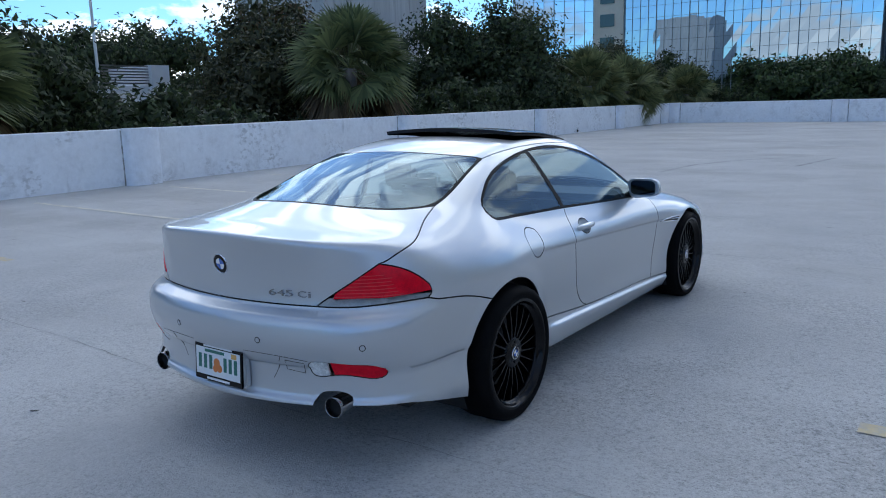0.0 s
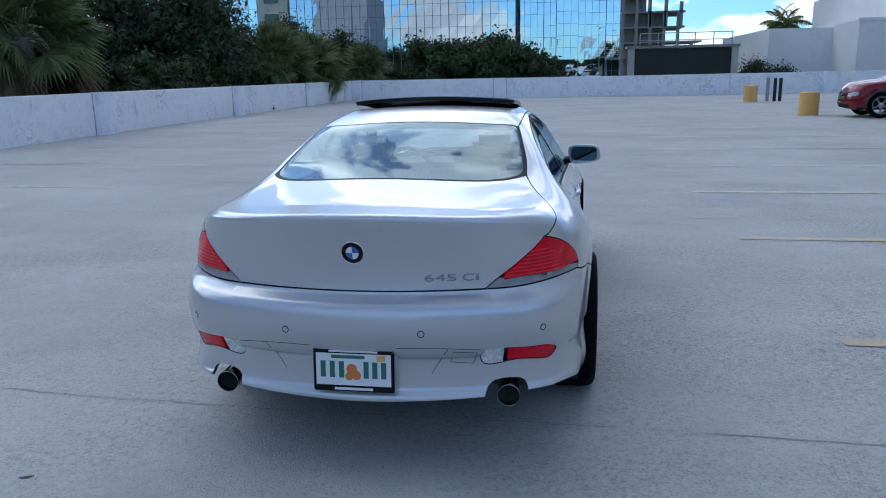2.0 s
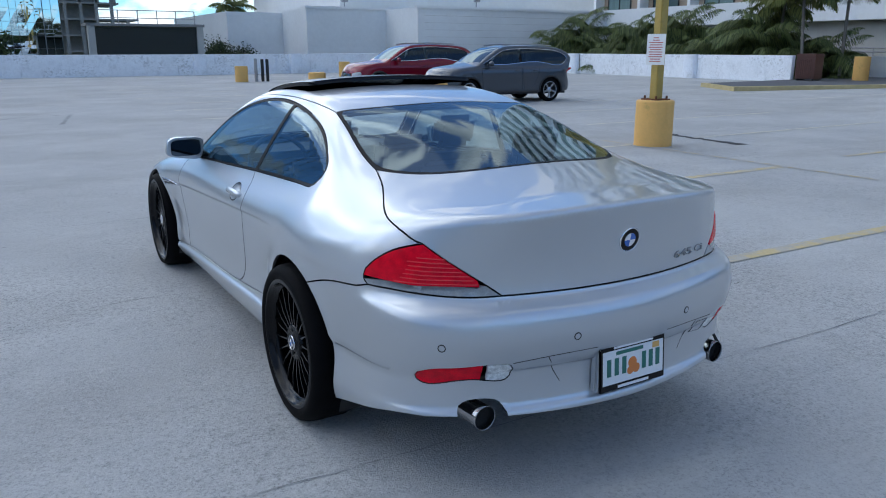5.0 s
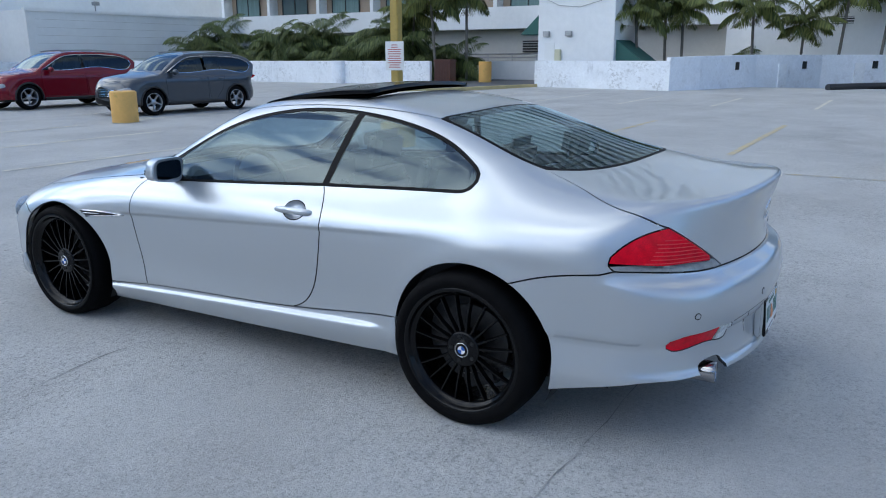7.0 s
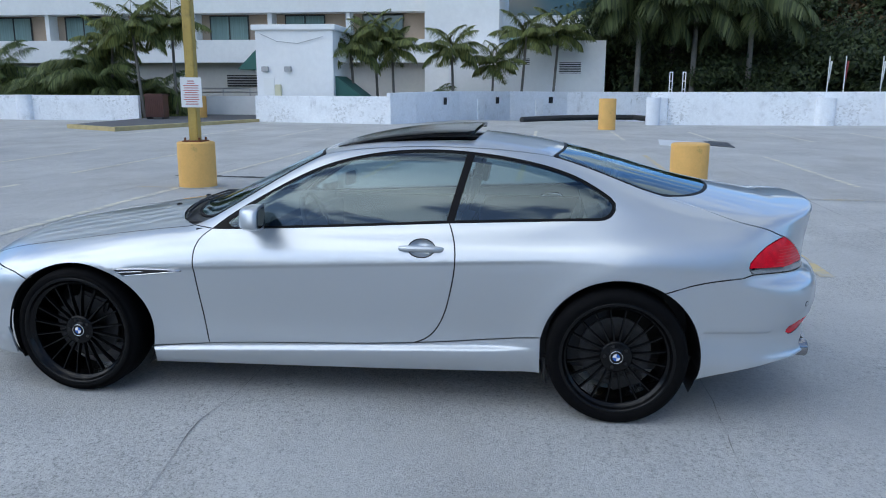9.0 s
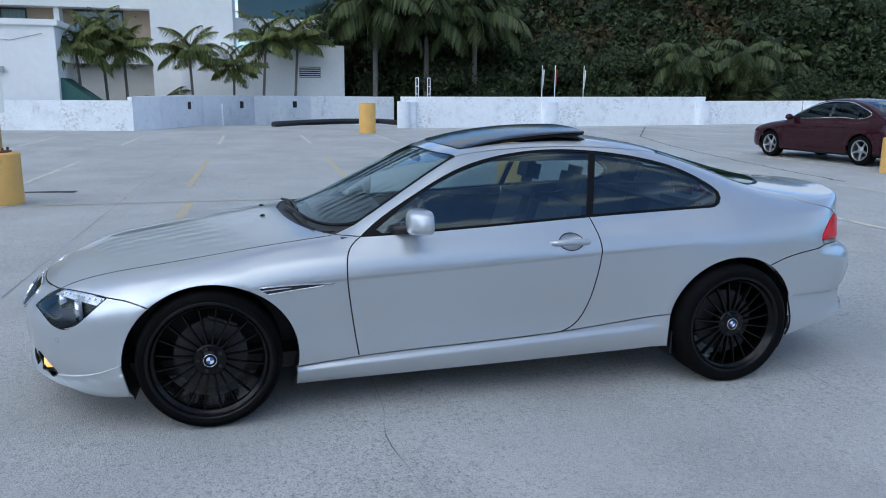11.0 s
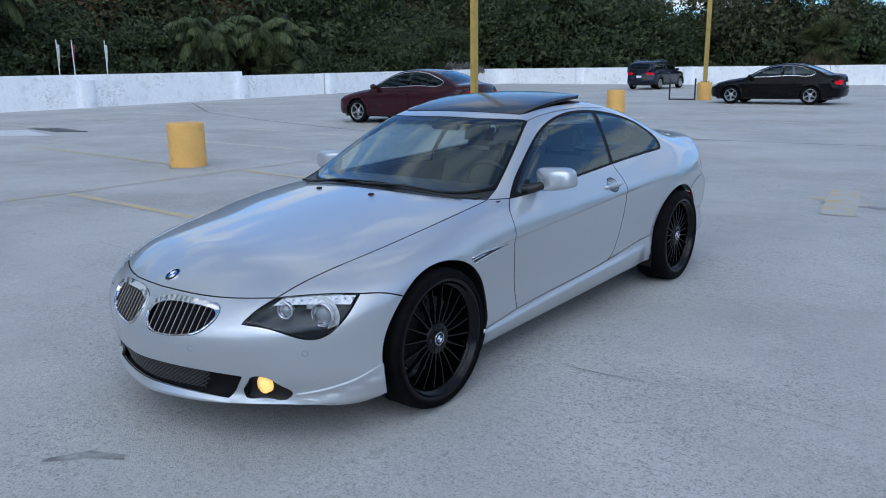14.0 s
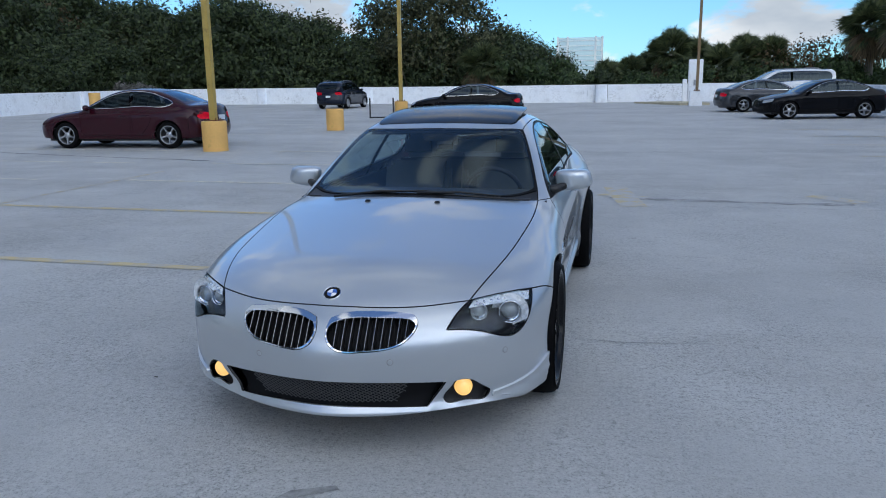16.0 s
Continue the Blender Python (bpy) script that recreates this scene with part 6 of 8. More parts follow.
    lathe(bm, [(0.038, -0.02), (0.038, 0.002), (0.035, 0.006), (0.032, 0.004), (0.027, 0.012), (0, 0.017)], 28, Matrix.Translation(Vector(skin.ahead([(sx * 0.560, 0.294)])[0]) - Vector((0, 0.022, 0))) @ Matrix.Rotation(radians(-90), 4, "X"))
    part("fog_lamp", bm, M_FOG, front_bumper, "lit amber fog lamp", smooth=True)
    # fin below the corner of the bumper
    fin_top = skin.run((0.665, 2.075, 0.262), (0.75, 1.985, 0.282), (0.83, 1.85, 0.315), (0.862, 1.778, 0.342), sx=sx, n=18)
    fin_low = skin.run((0.855, 1.752, 0.205), (0.81, 1.90, 0.208), (0.73, 2.0, 0.216), (0.655, 2.075, 0.222), sx=sx, n=18)
    skin.panel("bumper_fin", np.concatenate([fin_top, fin_low]), "front", M_SILVER, front_bumper, gap=0.0, rim=0.013, lift=0.012, h=0.02)
    # exhaust
    bm = bmesh.new()
    m = Matrix.Translation((sx * 0.572, -2.262, 0.323)) @ Matrix.Rotation(radians(90), 4, "X") @ Matrix.Rotation(radians(4), 4, "Y")
    lathe(bm, [(0.040, -0.12), (0.041, 0.0), (0.043, 0.06), (0.0445, 0.085), (0.043, 0.089), (0.0415, 0.085), (0.0405, 0.06), (0.039, -0.1)], 36, m)
    pipe = part("exhaust_tip", bm, mat("exhaust_chrome", (0.36, 0.36, 0.37), 0.14, 1.0), coupe, "polished steel exhaust tip", smooth=True)
    bm = bmesh.new()
    lathe(bm, [(0.0408, 0.055), (0.0, 0.03)], 30, m)
    part("pipe_inside", bm, M_PIPE, pipe)
    # door mirror
    mir = empty("door_mirror", label="silver door mirror on a black foot")
    mir.parent = coupe
    bm = bmesh.new()
    bmesh.ops.create_uvsphere(bm, u_segments=32, v_segments=20, radius=1)
    for vv in bm.verts:
        x, y, z = vv.co
        a_, b_, c_ = (math.copysign(abs(c) ** q, c) for c, q in ((x, 0.48), (y, 0.62), (z, 0.48)))
        deep_ = max(0.0, (b_ + 0.35) / 1.35) * (0.105 - 0.035 * abs(a_ - 0.2) + 0.010 * a_)
        vv.co = (sx * (0.888 + 0.108 * a_ - 0.012 * c_), 0.352 - 0.019 * a_ + deep_, 0.965 + 0.062 * c_ * (1 - 0.12 * a_) + 0.010 * a_)
    bmesh.ops.recalc_face_normals(bm, faces=bm.faces)
    part("shell", bm, M_SILVER, mir, smooth=True)
    bm = bmesh.new()
    pane_ = [(0.090 * math.copysign(abs(math.cos(a)) ** 0.45, math.cos(a)), 0.048 * math.copysign(abs(math.sin(a)) ** 0.45, math.sin(a))) for a in np.linspace(0, 2 * math.pi, 33)[:-1]]
    prism(bm, pane_, -0.003, 0.003, m=Matrix.Translation((sx * 0.886, 0.3505, 0.966)) @ Matrix.Rotation(radians(-10 * sx), 4, "Z") @ Matrix.Rotation(radians(90), 4, "X"))
    part("mirror_glass", bm, mat("mirror_glass", (0.10, 0.12, 0.14), 0.02, 1.0), mir, "mirror glass")
    bm = bmesh.new()
    tube(bm, [(sx * 0.74, 0.50, 0.905), (sx * 0.79, 0.46, 0.915), (sx * 0.85, 0.41, 0.935)], [0.032, 0.026, 0.022], 12)
    part("foot", bm, M_TRIM, mir, "black plastic foot", smooth=True)
    # wheel wells
    for e in (ARCH_F, ARCH_R):
        bm = bmesh.new()
        n, vs = 28, []
        for xx in (0.48, 0.845):
            vs.append([bm.verts.new((sx * xx, e[0] + (e[2] + 0.006) * math.cos(t), e[1] + (e[3] + 0.006) * math.sin(t))) for t in np.radians(np.linspace(-28, 208, n))])
        for k in range(n - 1):
            bm.faces.new((vs[0][k], vs[0][k + 1], vs[1][k + 1], vs[1][k]))
        bm.faces.new(vs[0])
        part("wheel_well", bm, M_TRIM, coupe, "black wheel arch liner")
    boxed("mud_flap", (min(sx * 0.80, sx * 0.85), max(sx * 0.80, sx * 0.85), -1.055, -1.045, 0.175, 0.3), M_TRIM, coupe)

# intake behind the bumper
skin.panel("intake_back", intake_edge, "front", M_MESH, front_bumper, "black recess", gap=0.001, rim=-0.03, lift=-0.04, h=0.04)
bm = bmesh.new()
for d in (1, -1):
    for k in range(-26, 27):
        x0 = 0.023 * k
        run = [(x0 + d * (z - 0.28) * 1.6, z) for z in np.linspace(0.250, 0.346, 5)]
        run = [q for q in run if abs(q[0]) < 0.30 + 0.7 * (q[1] - 0.24)]
        if len(run) > 1:
            tube(bm, [tuple(q + np.array((0, -0.016, 0))) for q in skin.ahead(run)], 0.0022, 4, ends=False)
part("intake_mesh", bm, mat("mesh_grey", (0.05, 0.05, 0.052), 0.4), front_bumper, "black honeycomb mesh")
for x, z, fn, s in ((0.262, 0.593, skin.behind, -1), (-0.262, 0.593, skin.behind, -1), (0.704, 0.585, skin.behind, -1), (-0.704, 0.585, skin.behind, -1), (0.29, 0.440, skin.ahead, 1), (-0.29, 0.440, skin.ahead, 1), (0.725, 0.44, skin.ahead, 1), (-0.725, 0.44, skin.ahead, 1)):
    q = fn([(x, z)])[0]
    nn = Vector(normals_of(skin.f, q[None])[0])
    m = Matrix.Translation(q) @ nn.to_track_quat("Z", "Y").to_matrix().to_4x4()
    bm = bmesh.new()
    lathe(bm, [(0.0105, 0.0006), (0.0095, 0.0016), (0, 0.002)], 20, m)
    eye_ = part("parking_sensor", bm, M_SILVER, rear_bumper if s < 0 else front_bumper)
    bm = bmesh.new()
    lathe(bm, [(0.0140, -0.002), (0.0140, 0.0007), (0.0105, 0.0010), (0.0105, -0.002)], 20, m)
    part("sensor_ring", bm, M_TRIM if s < 0 else M_STEEL, eye_, "thin ring round the sensor")


def roundel(at, normal, r, parent):
    """Round two-colour emblem in a chrome ring, as plain shapes."""
    normal = Vector(normal)
    m = Matrix.Translation(at) @ normal.to_track_quat("Z", "Y").to_matrix().to_4x4()
    bm = bmesh.new()
    lathe(bm, [(r, -0.003), (r, 0.003), (r * 0.93, 0.005), (r * 0.9, 0.003)], 36, m)
    base = part("emblem", bm, M_CHROME, parent, "round emblem in a chrome ring", smooth=True)
    bm = bmesh.new()
    lathe(bm, [(r * 0.9, 0.003), (r * 0.58, 0.0035), (0, 0.0035)], 36, m)
    part("emblem_field", bm, M_BLACK, base)
    for q, colour in enumerate((M_EMB_BLUE, M_EMB_WHITE) * 2):
        bm = bmesh.new()
        c = bm.verts.new((0, 0, 0.0042))
        rim_ = [bm.verts.new((r * 0.55 * math.cos(a), r * 0.55 * math.sin(a), 0.0042)) for a in np.linspace(q * math.pi / 2, (q + 1) * math.pi / 2, 8)]
        for a, b in zip(rim_, rim_[1:]):
            bm.faces.new((c, a, b))
        bmesh.ops.transform(bm, matrix=m, verts=bm.verts)
        part("emblem_quarter", bm, colour, base)


M_EMB_BLUE, M_EMB_WHITE = mat("emblem_blue", (0.02, 0.12, 0.45), 0.2, coat=1), mat("emblem_white", (0.8, 0.8, 0.82), 0.2, coat=1)
q = skin.behind([(0, 0.885)])[0]
roundel(q, normals_of(skin.f, q[None])[0], 0.046, trunk_lid)
q = skin.above([(0, 2.185)])[0]
roundel(q, normals_of(skin.f, q[None])[0], 0.039, hood)
for x in (-0.2, 0.2):
    bm = bmesh.new()
    q = skin.above([(x, 1.117)])[0]
    box(bm, -0.014, 0.014, -0.016, 0.010, -0.004, 0.010, bevel=0.004, m=Matrix.Translation(q))
    part("washer_jet", bm, M_TRIM, hood)

# wipers
for x0, x1, y1 in ((-0.05, -0.52, 0.93), (0.45, -0.10, 0.985)):
    bm = bmesh.new()
    a, b = skin.above([(x0, 0.985)])[0], skin.above([(x1, y1 - 0.03)])[0]
    mid = (a + b) / 2
    tube(bm, [a + (0, 0, 0.012), mid + (0, 0, 0.03), b + (0, 0, 0.02)], [0.009, 0.007, 0.004], 8)
    wip = part("wiper", bm, M_TRIM, coupe, "black wiper arm", smooth=True)
    bm = bmesh.new()
    run = skin.above(line([(x0 - 0.10, 0.955), ((x0 + x1) / 2 - 0.08, 0.94), (x1 - 0.10, y1 - 0.06)], 8))
    tube(bm, [tuple(p + (0, 0, 0.008)) for p in run], 0.006, 6)
    part("wiper_blade", bm, M_TRIM, wip)

# plate with unreadable bars
bm = bmesh.new()
box(bm, -0.158, 0.158, -0.006, 0.006, -0.084, 0.084, bevel=0.004)
pm = Matrix.Translation((0, -2.452, 0.440)) @ Matrix.Rotation(radians(-4), 4, "X")
bmesh.ops.transform(bm, matrix=pm, verts=bm.verts)
plate = part("licence_plate", bm, M_BLACK, coupe, "white licence plate in a black frame")


def plate_bit(name, x0, x1, z0, z1, material, off=0.0075):
    bm = bmesh.new()
    box(bm, x0, x1, -off, -off + 0.002, z0, z1, m=pm)
    return part(name, bm, material, plate)


M_PLATE = mat("plate_white", (0.78, 0.8, 0.8), 0.35, vary=0.03, scale=20)
M_PLATE_GREEN = mat("plate_green", (0.02, 0.16, 0.12), 0.4)
M_ORANGE = mat("plate_orange", (0.75, 0.22, 0.05), 0.4)
plate_bit("plate_face", -0.146, 0.146, -0.058, 0.066, M_PLATE)
for k, x in enumerate((-0.118, -0.082, -0.046, 0.05, 0.084, 0.118)):
    plate_bit("plate_bar", x - 0.010, x + 0.010, -0.028, 0.036, M_PLATE_GREEN, 0.0085)
plate_bit("plate_bar", -0.085, 0.045, 0.047, 0.060, M_PLATE_GREEN, 0.0085)
plate_bit("plate_bar", -0.095, 0.095, 0.071, 0.078, M_PLATE, 0.0075)
plate_bit("plate_bar", -0.075, 0.075, -0.077, -0.067, M_PLATE, 0.0075)
plate_bit("plate_bar", 0.092, 0.125, 0.040, 0.062, M_YELLOW, 0.0085)
for x, z, r in ((-0.006, 0.006, 0.021), (0.012, -0.018, 0.018), (-0.016, -0.022, 0.016)):
    bm = bmesh.new()
    lathe(bm, [(r, 0), (r * 0.8, 0.0012), (0, 0.0016)], 20, pm @ Matrix.Translation((x, -0.0078, z)) @ Matrix.Rotation(radians(90), 4, "X"))
    part("plate_fruit", bm, M_ORANGE, plate)
boxed("plate_base", (-0.165, 0.165, -2.449, -2.41, 0.352, 0.53), M_SILVER, coupe, bevel=0.01)

M_LETTER = mat("letter_chrome", (0.30, 0.32, 0.35), 0.08, 1.0)
# model lettering in chrome, one raised character each
lettering = new("lettering")
lettering.parent = trunk_lid
lettering["label"] = "raised chrome lettering"
for ch, x0, wide in (("6", 0.264, 0.036), ("4", 0.304, 0.038), ("5", 0.346, 0.036), ("C", 0.405, 0.040), ("i", 0.452, 0.012)):
    cu = bpy.data.curves.new("lettering", "FONT")
    cu.body, cu.size, cu.extrude = ch, 0.042, 0.002
    tmp = new("lettering_tmp", cu)
    bpy.context.view_layer.update()
    me = bpy.data.meshes.new_from_object(tmp.evaluated_get(bpy.context.evaluated_depsgraph_get()))
    bpy.data.objects.remove(tmp)
    xs = [v.co.x for v in me.vertices]
    for v in me.vertices:
        u = (v.co.x - min(xs)) / (max(xs) - min(xs))
        q = skin.behind([(x0 + wide * u, 0.772 + v.co.y * 0.92)])[0]
        v.co = Vector(q) + Vector(normals_of(skin.f, q[None])[0]) * (0.0025 + v.co.z)
    me.materials.append(M_LETTER)
    glyph = new("character", me)
    glyph.parent = lettering

# seams and the towing cover in the rear bumper
for sx in (-1, 1):
    bm = bmesh.new()
    tube(bm, [tuple(q + (0, 0.0005, 0)) for q in skin.behind(line([(sx * 0.289, 0.416), (sx * 0.357, 0.527)], 6))], 0.0016, 5)
    part("seam", bm, M_TRIM, rear_bumper)
    bm = bmesh.new()
    tube(bm, [tuple(q + (0, 0.0006, 0)) for q in skin.behind(line([(sx * 0.168, 0.534), (sx * 0.357, 0.529), (sx * 0.48, 0.517)], 10))], 0.0017, 5)
    part("seam", bm, M_TRIM, rear_bumper)
tow = skin.behind([(0.376, 0.513), (0.361, 0.464), (0.446, 0.454), (0.462, 0.505)])
tow_loop = [tuple(q) for q in densify(tow, 0.02)]
bm = bmesh.new()
tube(bm, tow_loop + tow_loop[:1], 0.0014, 5)
part("tow_cover", bm, M_TRIM, rear_bumper, "square seam of the towing cover")

# cabin
cabin = M_INTERIOR
for nm, d in (("cabin_floor", (-0.72, 0.72, -1.75, 0.95, 0.22, 0.26)), ("door_lining", (-0.76, -0.72, -1.35, 0.75, 0.26, 0.88)), ("door_lining", (0.72, 0.76, -1.35, 0.75, 0.26, 0.88)), ("firewall", (-0.72, 0.72, 0.90, 0.93, 0.26, 0.86)), ("parcel_shelf", (-0.62, 0.62, -1.72, -1.25, 0.93, 0.95)), ("bulkhead", (-0.72, 0.72, -1.32, -1.28, 0.26, 0.93))):
    boxed(nm, d, cabin, coupe)
bm = bmesh.new()
box(bm, -0.72, 0.72, 0.35, 0.88, 0.62, 0.90, bevel=0.05)
part("dashboard", bm, cabin, coupe, smooth=False)
bm = bmesh.new()
R0 = Matrix.Translation((-0.36, 0.22, 0.84)) @ Matrix.Rotation(radians(70), 4, "X")
lathe(bm, [(0.185 + 0.015 * math.cos(a), 0.015 * math.sin(a)) for a in np.linspace(0, 2 * math.pi, 9)[:-1]], 32, R0, closed=True)
box(bm, -0.18, 0.18, -0.03, 0.03, -0.02, 0.0, m=R0)
part("steering_wheel", bm, cabin, coupe, smooth=True)


def car_seat(x, y, wide, parent):
    bm = bmesh.new()
    box(bm, -wide / 2, wide / 2, -0.25, 0.27, 0.0, 0.16, bevel=0.05)
    box(bm, -wide / 2, wide / 2, -0.06, 0.07, 0.0, 0.60, bevel=0.05, m=Matrix.Translation((0, -0.24, 0.10)) @ Matrix.Rotation(radians(18), 4, "X"))
    box(bm, -0.13, 0.13, -0.045, 0.045, 0.0, 0.18, bevel=0.04, m=Matrix.Translation((0, -0.44, 0.70)) @ Matrix.Rotation(radians(12), 4, "X"))
    ob = part("seat", bm, M_SEAT, parent, "grey leather seat")
    ob.location = (x, y, 0.30)


M_SEAT = mat("grey_leather", (0.075, 0.074, 0.072), 0.5, vary=0.1, scale=14, bump=0.1, bump_scale=200)
for x in (-0.36, 0.36):
    car_seat(x, -0.18, 0.52, coupe)
    car_seat(x, -0.92, 0.50, coupe)
bm = bmesh.new()
box(bm, -0.11, 0.11, -0.012, 0.012, -0.03, 0.03, bevel=0.01, m=Matrix.Translation((0, 0.22, 1.215)) @ Matrix.Rotation(radians(-15), 4, "X"))
part("rear_view_mirror", bm, M_TRIM, coupe)
boxed("underbody", (-0.66, 0.66, -1.95, 1.85, 0.20, 0.28), M_TRIM, coupe)
boxed("silencer", (-0.60, 0.60, -2.22, -1.95, 0.34, 0.44), M_TRIM, coupe, bevel=0.03)

# wheels
M_DISC = mat("dull_disc", (0.055, 0.055, 0.057), 0.4, 0.8, vary=0.2, scale=30)


def wheel(parent, at, out, r=0.336, wide=0.245, rim_r=0.262, spokes=20, tyre=M_RUBBER, rim=M_RIM, disc=True, deep=0.035):
    """A wheel turned about the x axis at the hub; out is +1 or -1, the side that its face looks to."""
    m = Matrix.Translation(at) @ Matrix.Rotation(radians(90 * out), 4, "Y")
    hub = new("wheel")
    hub.parent = parent
    h = wide / 2
    bm = bmesh.new()
    lathe(bm, [(rim_r, h - 0.012), (rim_r + 0.008, h - 0.002), (rim_r + 0.03, h + 0.003), (r - 0.028, h), (r - 0.012, h - 0.010), (r - 0.003, h - 0.032), (r, h - 0.06), (r, -h + 0.06), (r - 0.012, -h + 0.01), (r - 0.03, -h), (rim_r, -h + 0.012)], 72, m)
    t = part("tyre", bm, tyre, hub, "black rubber tyre", smooth=True)
    bm = bmesh.new()
    for k in range(72):
        a = 2 * math.pi * k / 72
        box(bm, r - 0.004, r + 0.0003, -0.004, 0.004, -h + 0.055, h - 0.06, m=m @ Matrix.Rotation(a, 4, "Z") @ Matrix.Rotation(radians(18), 4, "X"))
    part("tread", bm, tyre, t)
    bm = bmesh.new()
    end = rim_r * 0.87 if disc else rim_r - 0.016
    lip = [(rim_r - 0.014, h - 0.020), (rim_r * 0.91, h - 0.030), (rim_r * 0.885, h - 0.034), (rim_r * 0.872, h - 0.042), (rim_r * 0.880, h - 0.07)] if disc else [(rim_r - 0.018, h - 0.03)]
    lathe(bm, [(rim_r + 0.006, h - 0.004), (rim_r - 0.004, h), (rim_r - 0.011, h - 0.006), *lip, (rim_r - 0.03, h - 0.09), (rim_r - 0.035, -h + 0.02), (rim_r, -h + 0.01)], 64, m)
    rm = part("rim", bm, rim, hub, "black painted rim" if rim is M_RIM else "silver alloy rim", smooth=True)
    f = h - deep
    for k in range(spokes):
        bm = bmesh.new()
        w0, w1 = (0.0085, 0.0048) if spokes > 12 else (0.034, 0.026)
        ring_pts = []
        for rr, zz, ww in ((0.055, f - 0.006, w0), (rim_r * 0.55, f + 0.002, w1), (end, f + (0.0 if disc else 0.012), w1)):
            ring_pts.append([bm.verts.new(v) for v in ((rr, -ww, zz - 0.024), (rr, -ww * 0.6, zz), (rr, ww * 0.6, zz), (rr, ww, zz - 0.024))])
        for a, b in zip(ring_pts, ring_pts[1:]):
            for i in range(4):
                bm.faces.new((a[i], a[(i + 1) % 4], b[(i + 1) % 4], b[i]))
        bmesh.ops.recalc_face_normals(bm, faces=bm.faces)
        bmesh.ops.transform(bm, matrix=m @ Matrix.Rotation(2 * math.pi * (k + 0.5) / spokes, 4, "Z"), verts=bm.verts)
        part("spoke", bm, rim, rm)
    bm = bmesh.new()
    lathe(bm, [(0.078, f - 0.03), (0.078, f - 0.004), (0.07, f + 0.002), (0.045, f - 0.004), (0.036, f + 0.004), (0, f + 0.006)], 32, m)
    hubc = part("hub", bm, rim, rm, smooth=True)
    if disc:
        # black studs in place of lug holes, their inner darkness put into the colour
        for k in range(5):
            bm = bmesh.new()
            lathe(bm, [(0.009, f - 0.01), (0.009, f + 0.001), (0, f + 0.002)], 8, m @ Matrix.Rotation(2 * math.pi * k / 5 + 0.3, 4, "Z") @ Matrix.Translation((0.055, 0, 0)))
            part("bolt", bm, M_PIPE, rm)
        bm = bmesh.new()
        lathe(bm, [(0.07, f - 0.085), (0.172, f - 0.085), (0.172, f - 0.105), (0.07, f - 0.105)], 48, m)
        part("brake_disc", bm, M_DISC, hub, "dull steel brake disc", smooth=False)
        bm = bmesh.new()
        box(bm, 0.105, 0.185, -0.085, 0.085, f - 0.13, f - 0.055, bevel=0.015, m=m @ Matrix.Rotation(radians(-20 if at[1] > 0 else 200), 4, "Z"))
        part("caliper", bm, M_TRIM, hub, "dark brake caliper")
        n = m.to_3x3() @ Vector((0, 0, 1))
        roundel(Matrix(m) @ Vector((0, 0, f + 0.006)), n, 0.032, hub)
    return hub


for sx in (-1, 1):
    for y in (1.388, -1.392):
        wheel(coupe, (sx * (0.778 if y > 0 else 0.806), y, 0.336), sx, wide=0.245 if y > 0 else 0.242, rim_r=0.284 if y > 0 else 0.268)

# ---- the other parked vehicles ----
class Saloon:
    """Skin of a plainer car, from its main lines."""
    axis = 0.6

    def __init__(self, half, nose, tail, deck, roof, tumble=0.36, belt=0.98, base=0.2, shoulder=0.14, arch=0.365, bow=0.10):
        self.half, self.nose_y, self.tail_y = half, nose, tail
        self.deck, self.roof, self.tumble, self.belt, self.base, self.k, self.arch, self.bow = Curve1(*deck), Curve1(*roof), tumble, belt, base, shoulder, arch, bow
        self.sect = Curve1((0.15, -0.06), (0.28, -0.01), (0.5, 0.0), (0.72, 0.005), (belt - 0.1, -0.015), (belt, -0.05), (belt + 0.2, -0.12))
        self.nose = Curve1((0.15, -0.14), (0.3, -0.03), (0.5, 0.0), (0.7, -0.04), (belt - 0.1, -0.18))
        self.tail = Curve1((0.15, 0.14), (0.35, 0.03), (0.55, 0.0), (0.75, 0.05), (belt, 0.09), (belt + 0.2, 0.12))

    def field(self, p):
        x, y, z = np.abs(p[..., 0]), p[..., 1], p[..., 2]
        w = self.half - 0.05 * np.clip(np.abs(y) - 1.5, 0, 2) ** 2 + self.sect(z)
        for wy in (1.4, -1.4):
            w = w + 0.012 * bump1(np.hypot(y - wy, z - 0.33), self.arch, 0.05)
        g = x - w
        g = smax(g, (self.tail_y + 0.26 * x * x + self.tail(z)) - y, 0.30)
        g = smax(g, y - (self.nose_y - 0.30 * x * x + self.nose(z)), 0.30)
        g = smax(g, z - self.deck(y) + 0.10 * x * x, self.k)
        g = smax(g, self.base - z, 0.04)
        s2 = x - (self.half - 0.08 - self.tumble * (z - self.belt) - 0.2 * np.clip(z - self.belt, 0, 1) ** 2)
        up = smax(smax(s2, z - self.roof(y) + self.bow * x * x, 0.10), self.belt - 0.14 - z, 0.03)
        up = smax(up, self.tail_y + 0.10 - y, 0.05)
        return smin(g, up, 0.04)


M_ALLOY = mat("silver_alloy", (0.42, 0.43, 0.45), 0.3, 0.9)
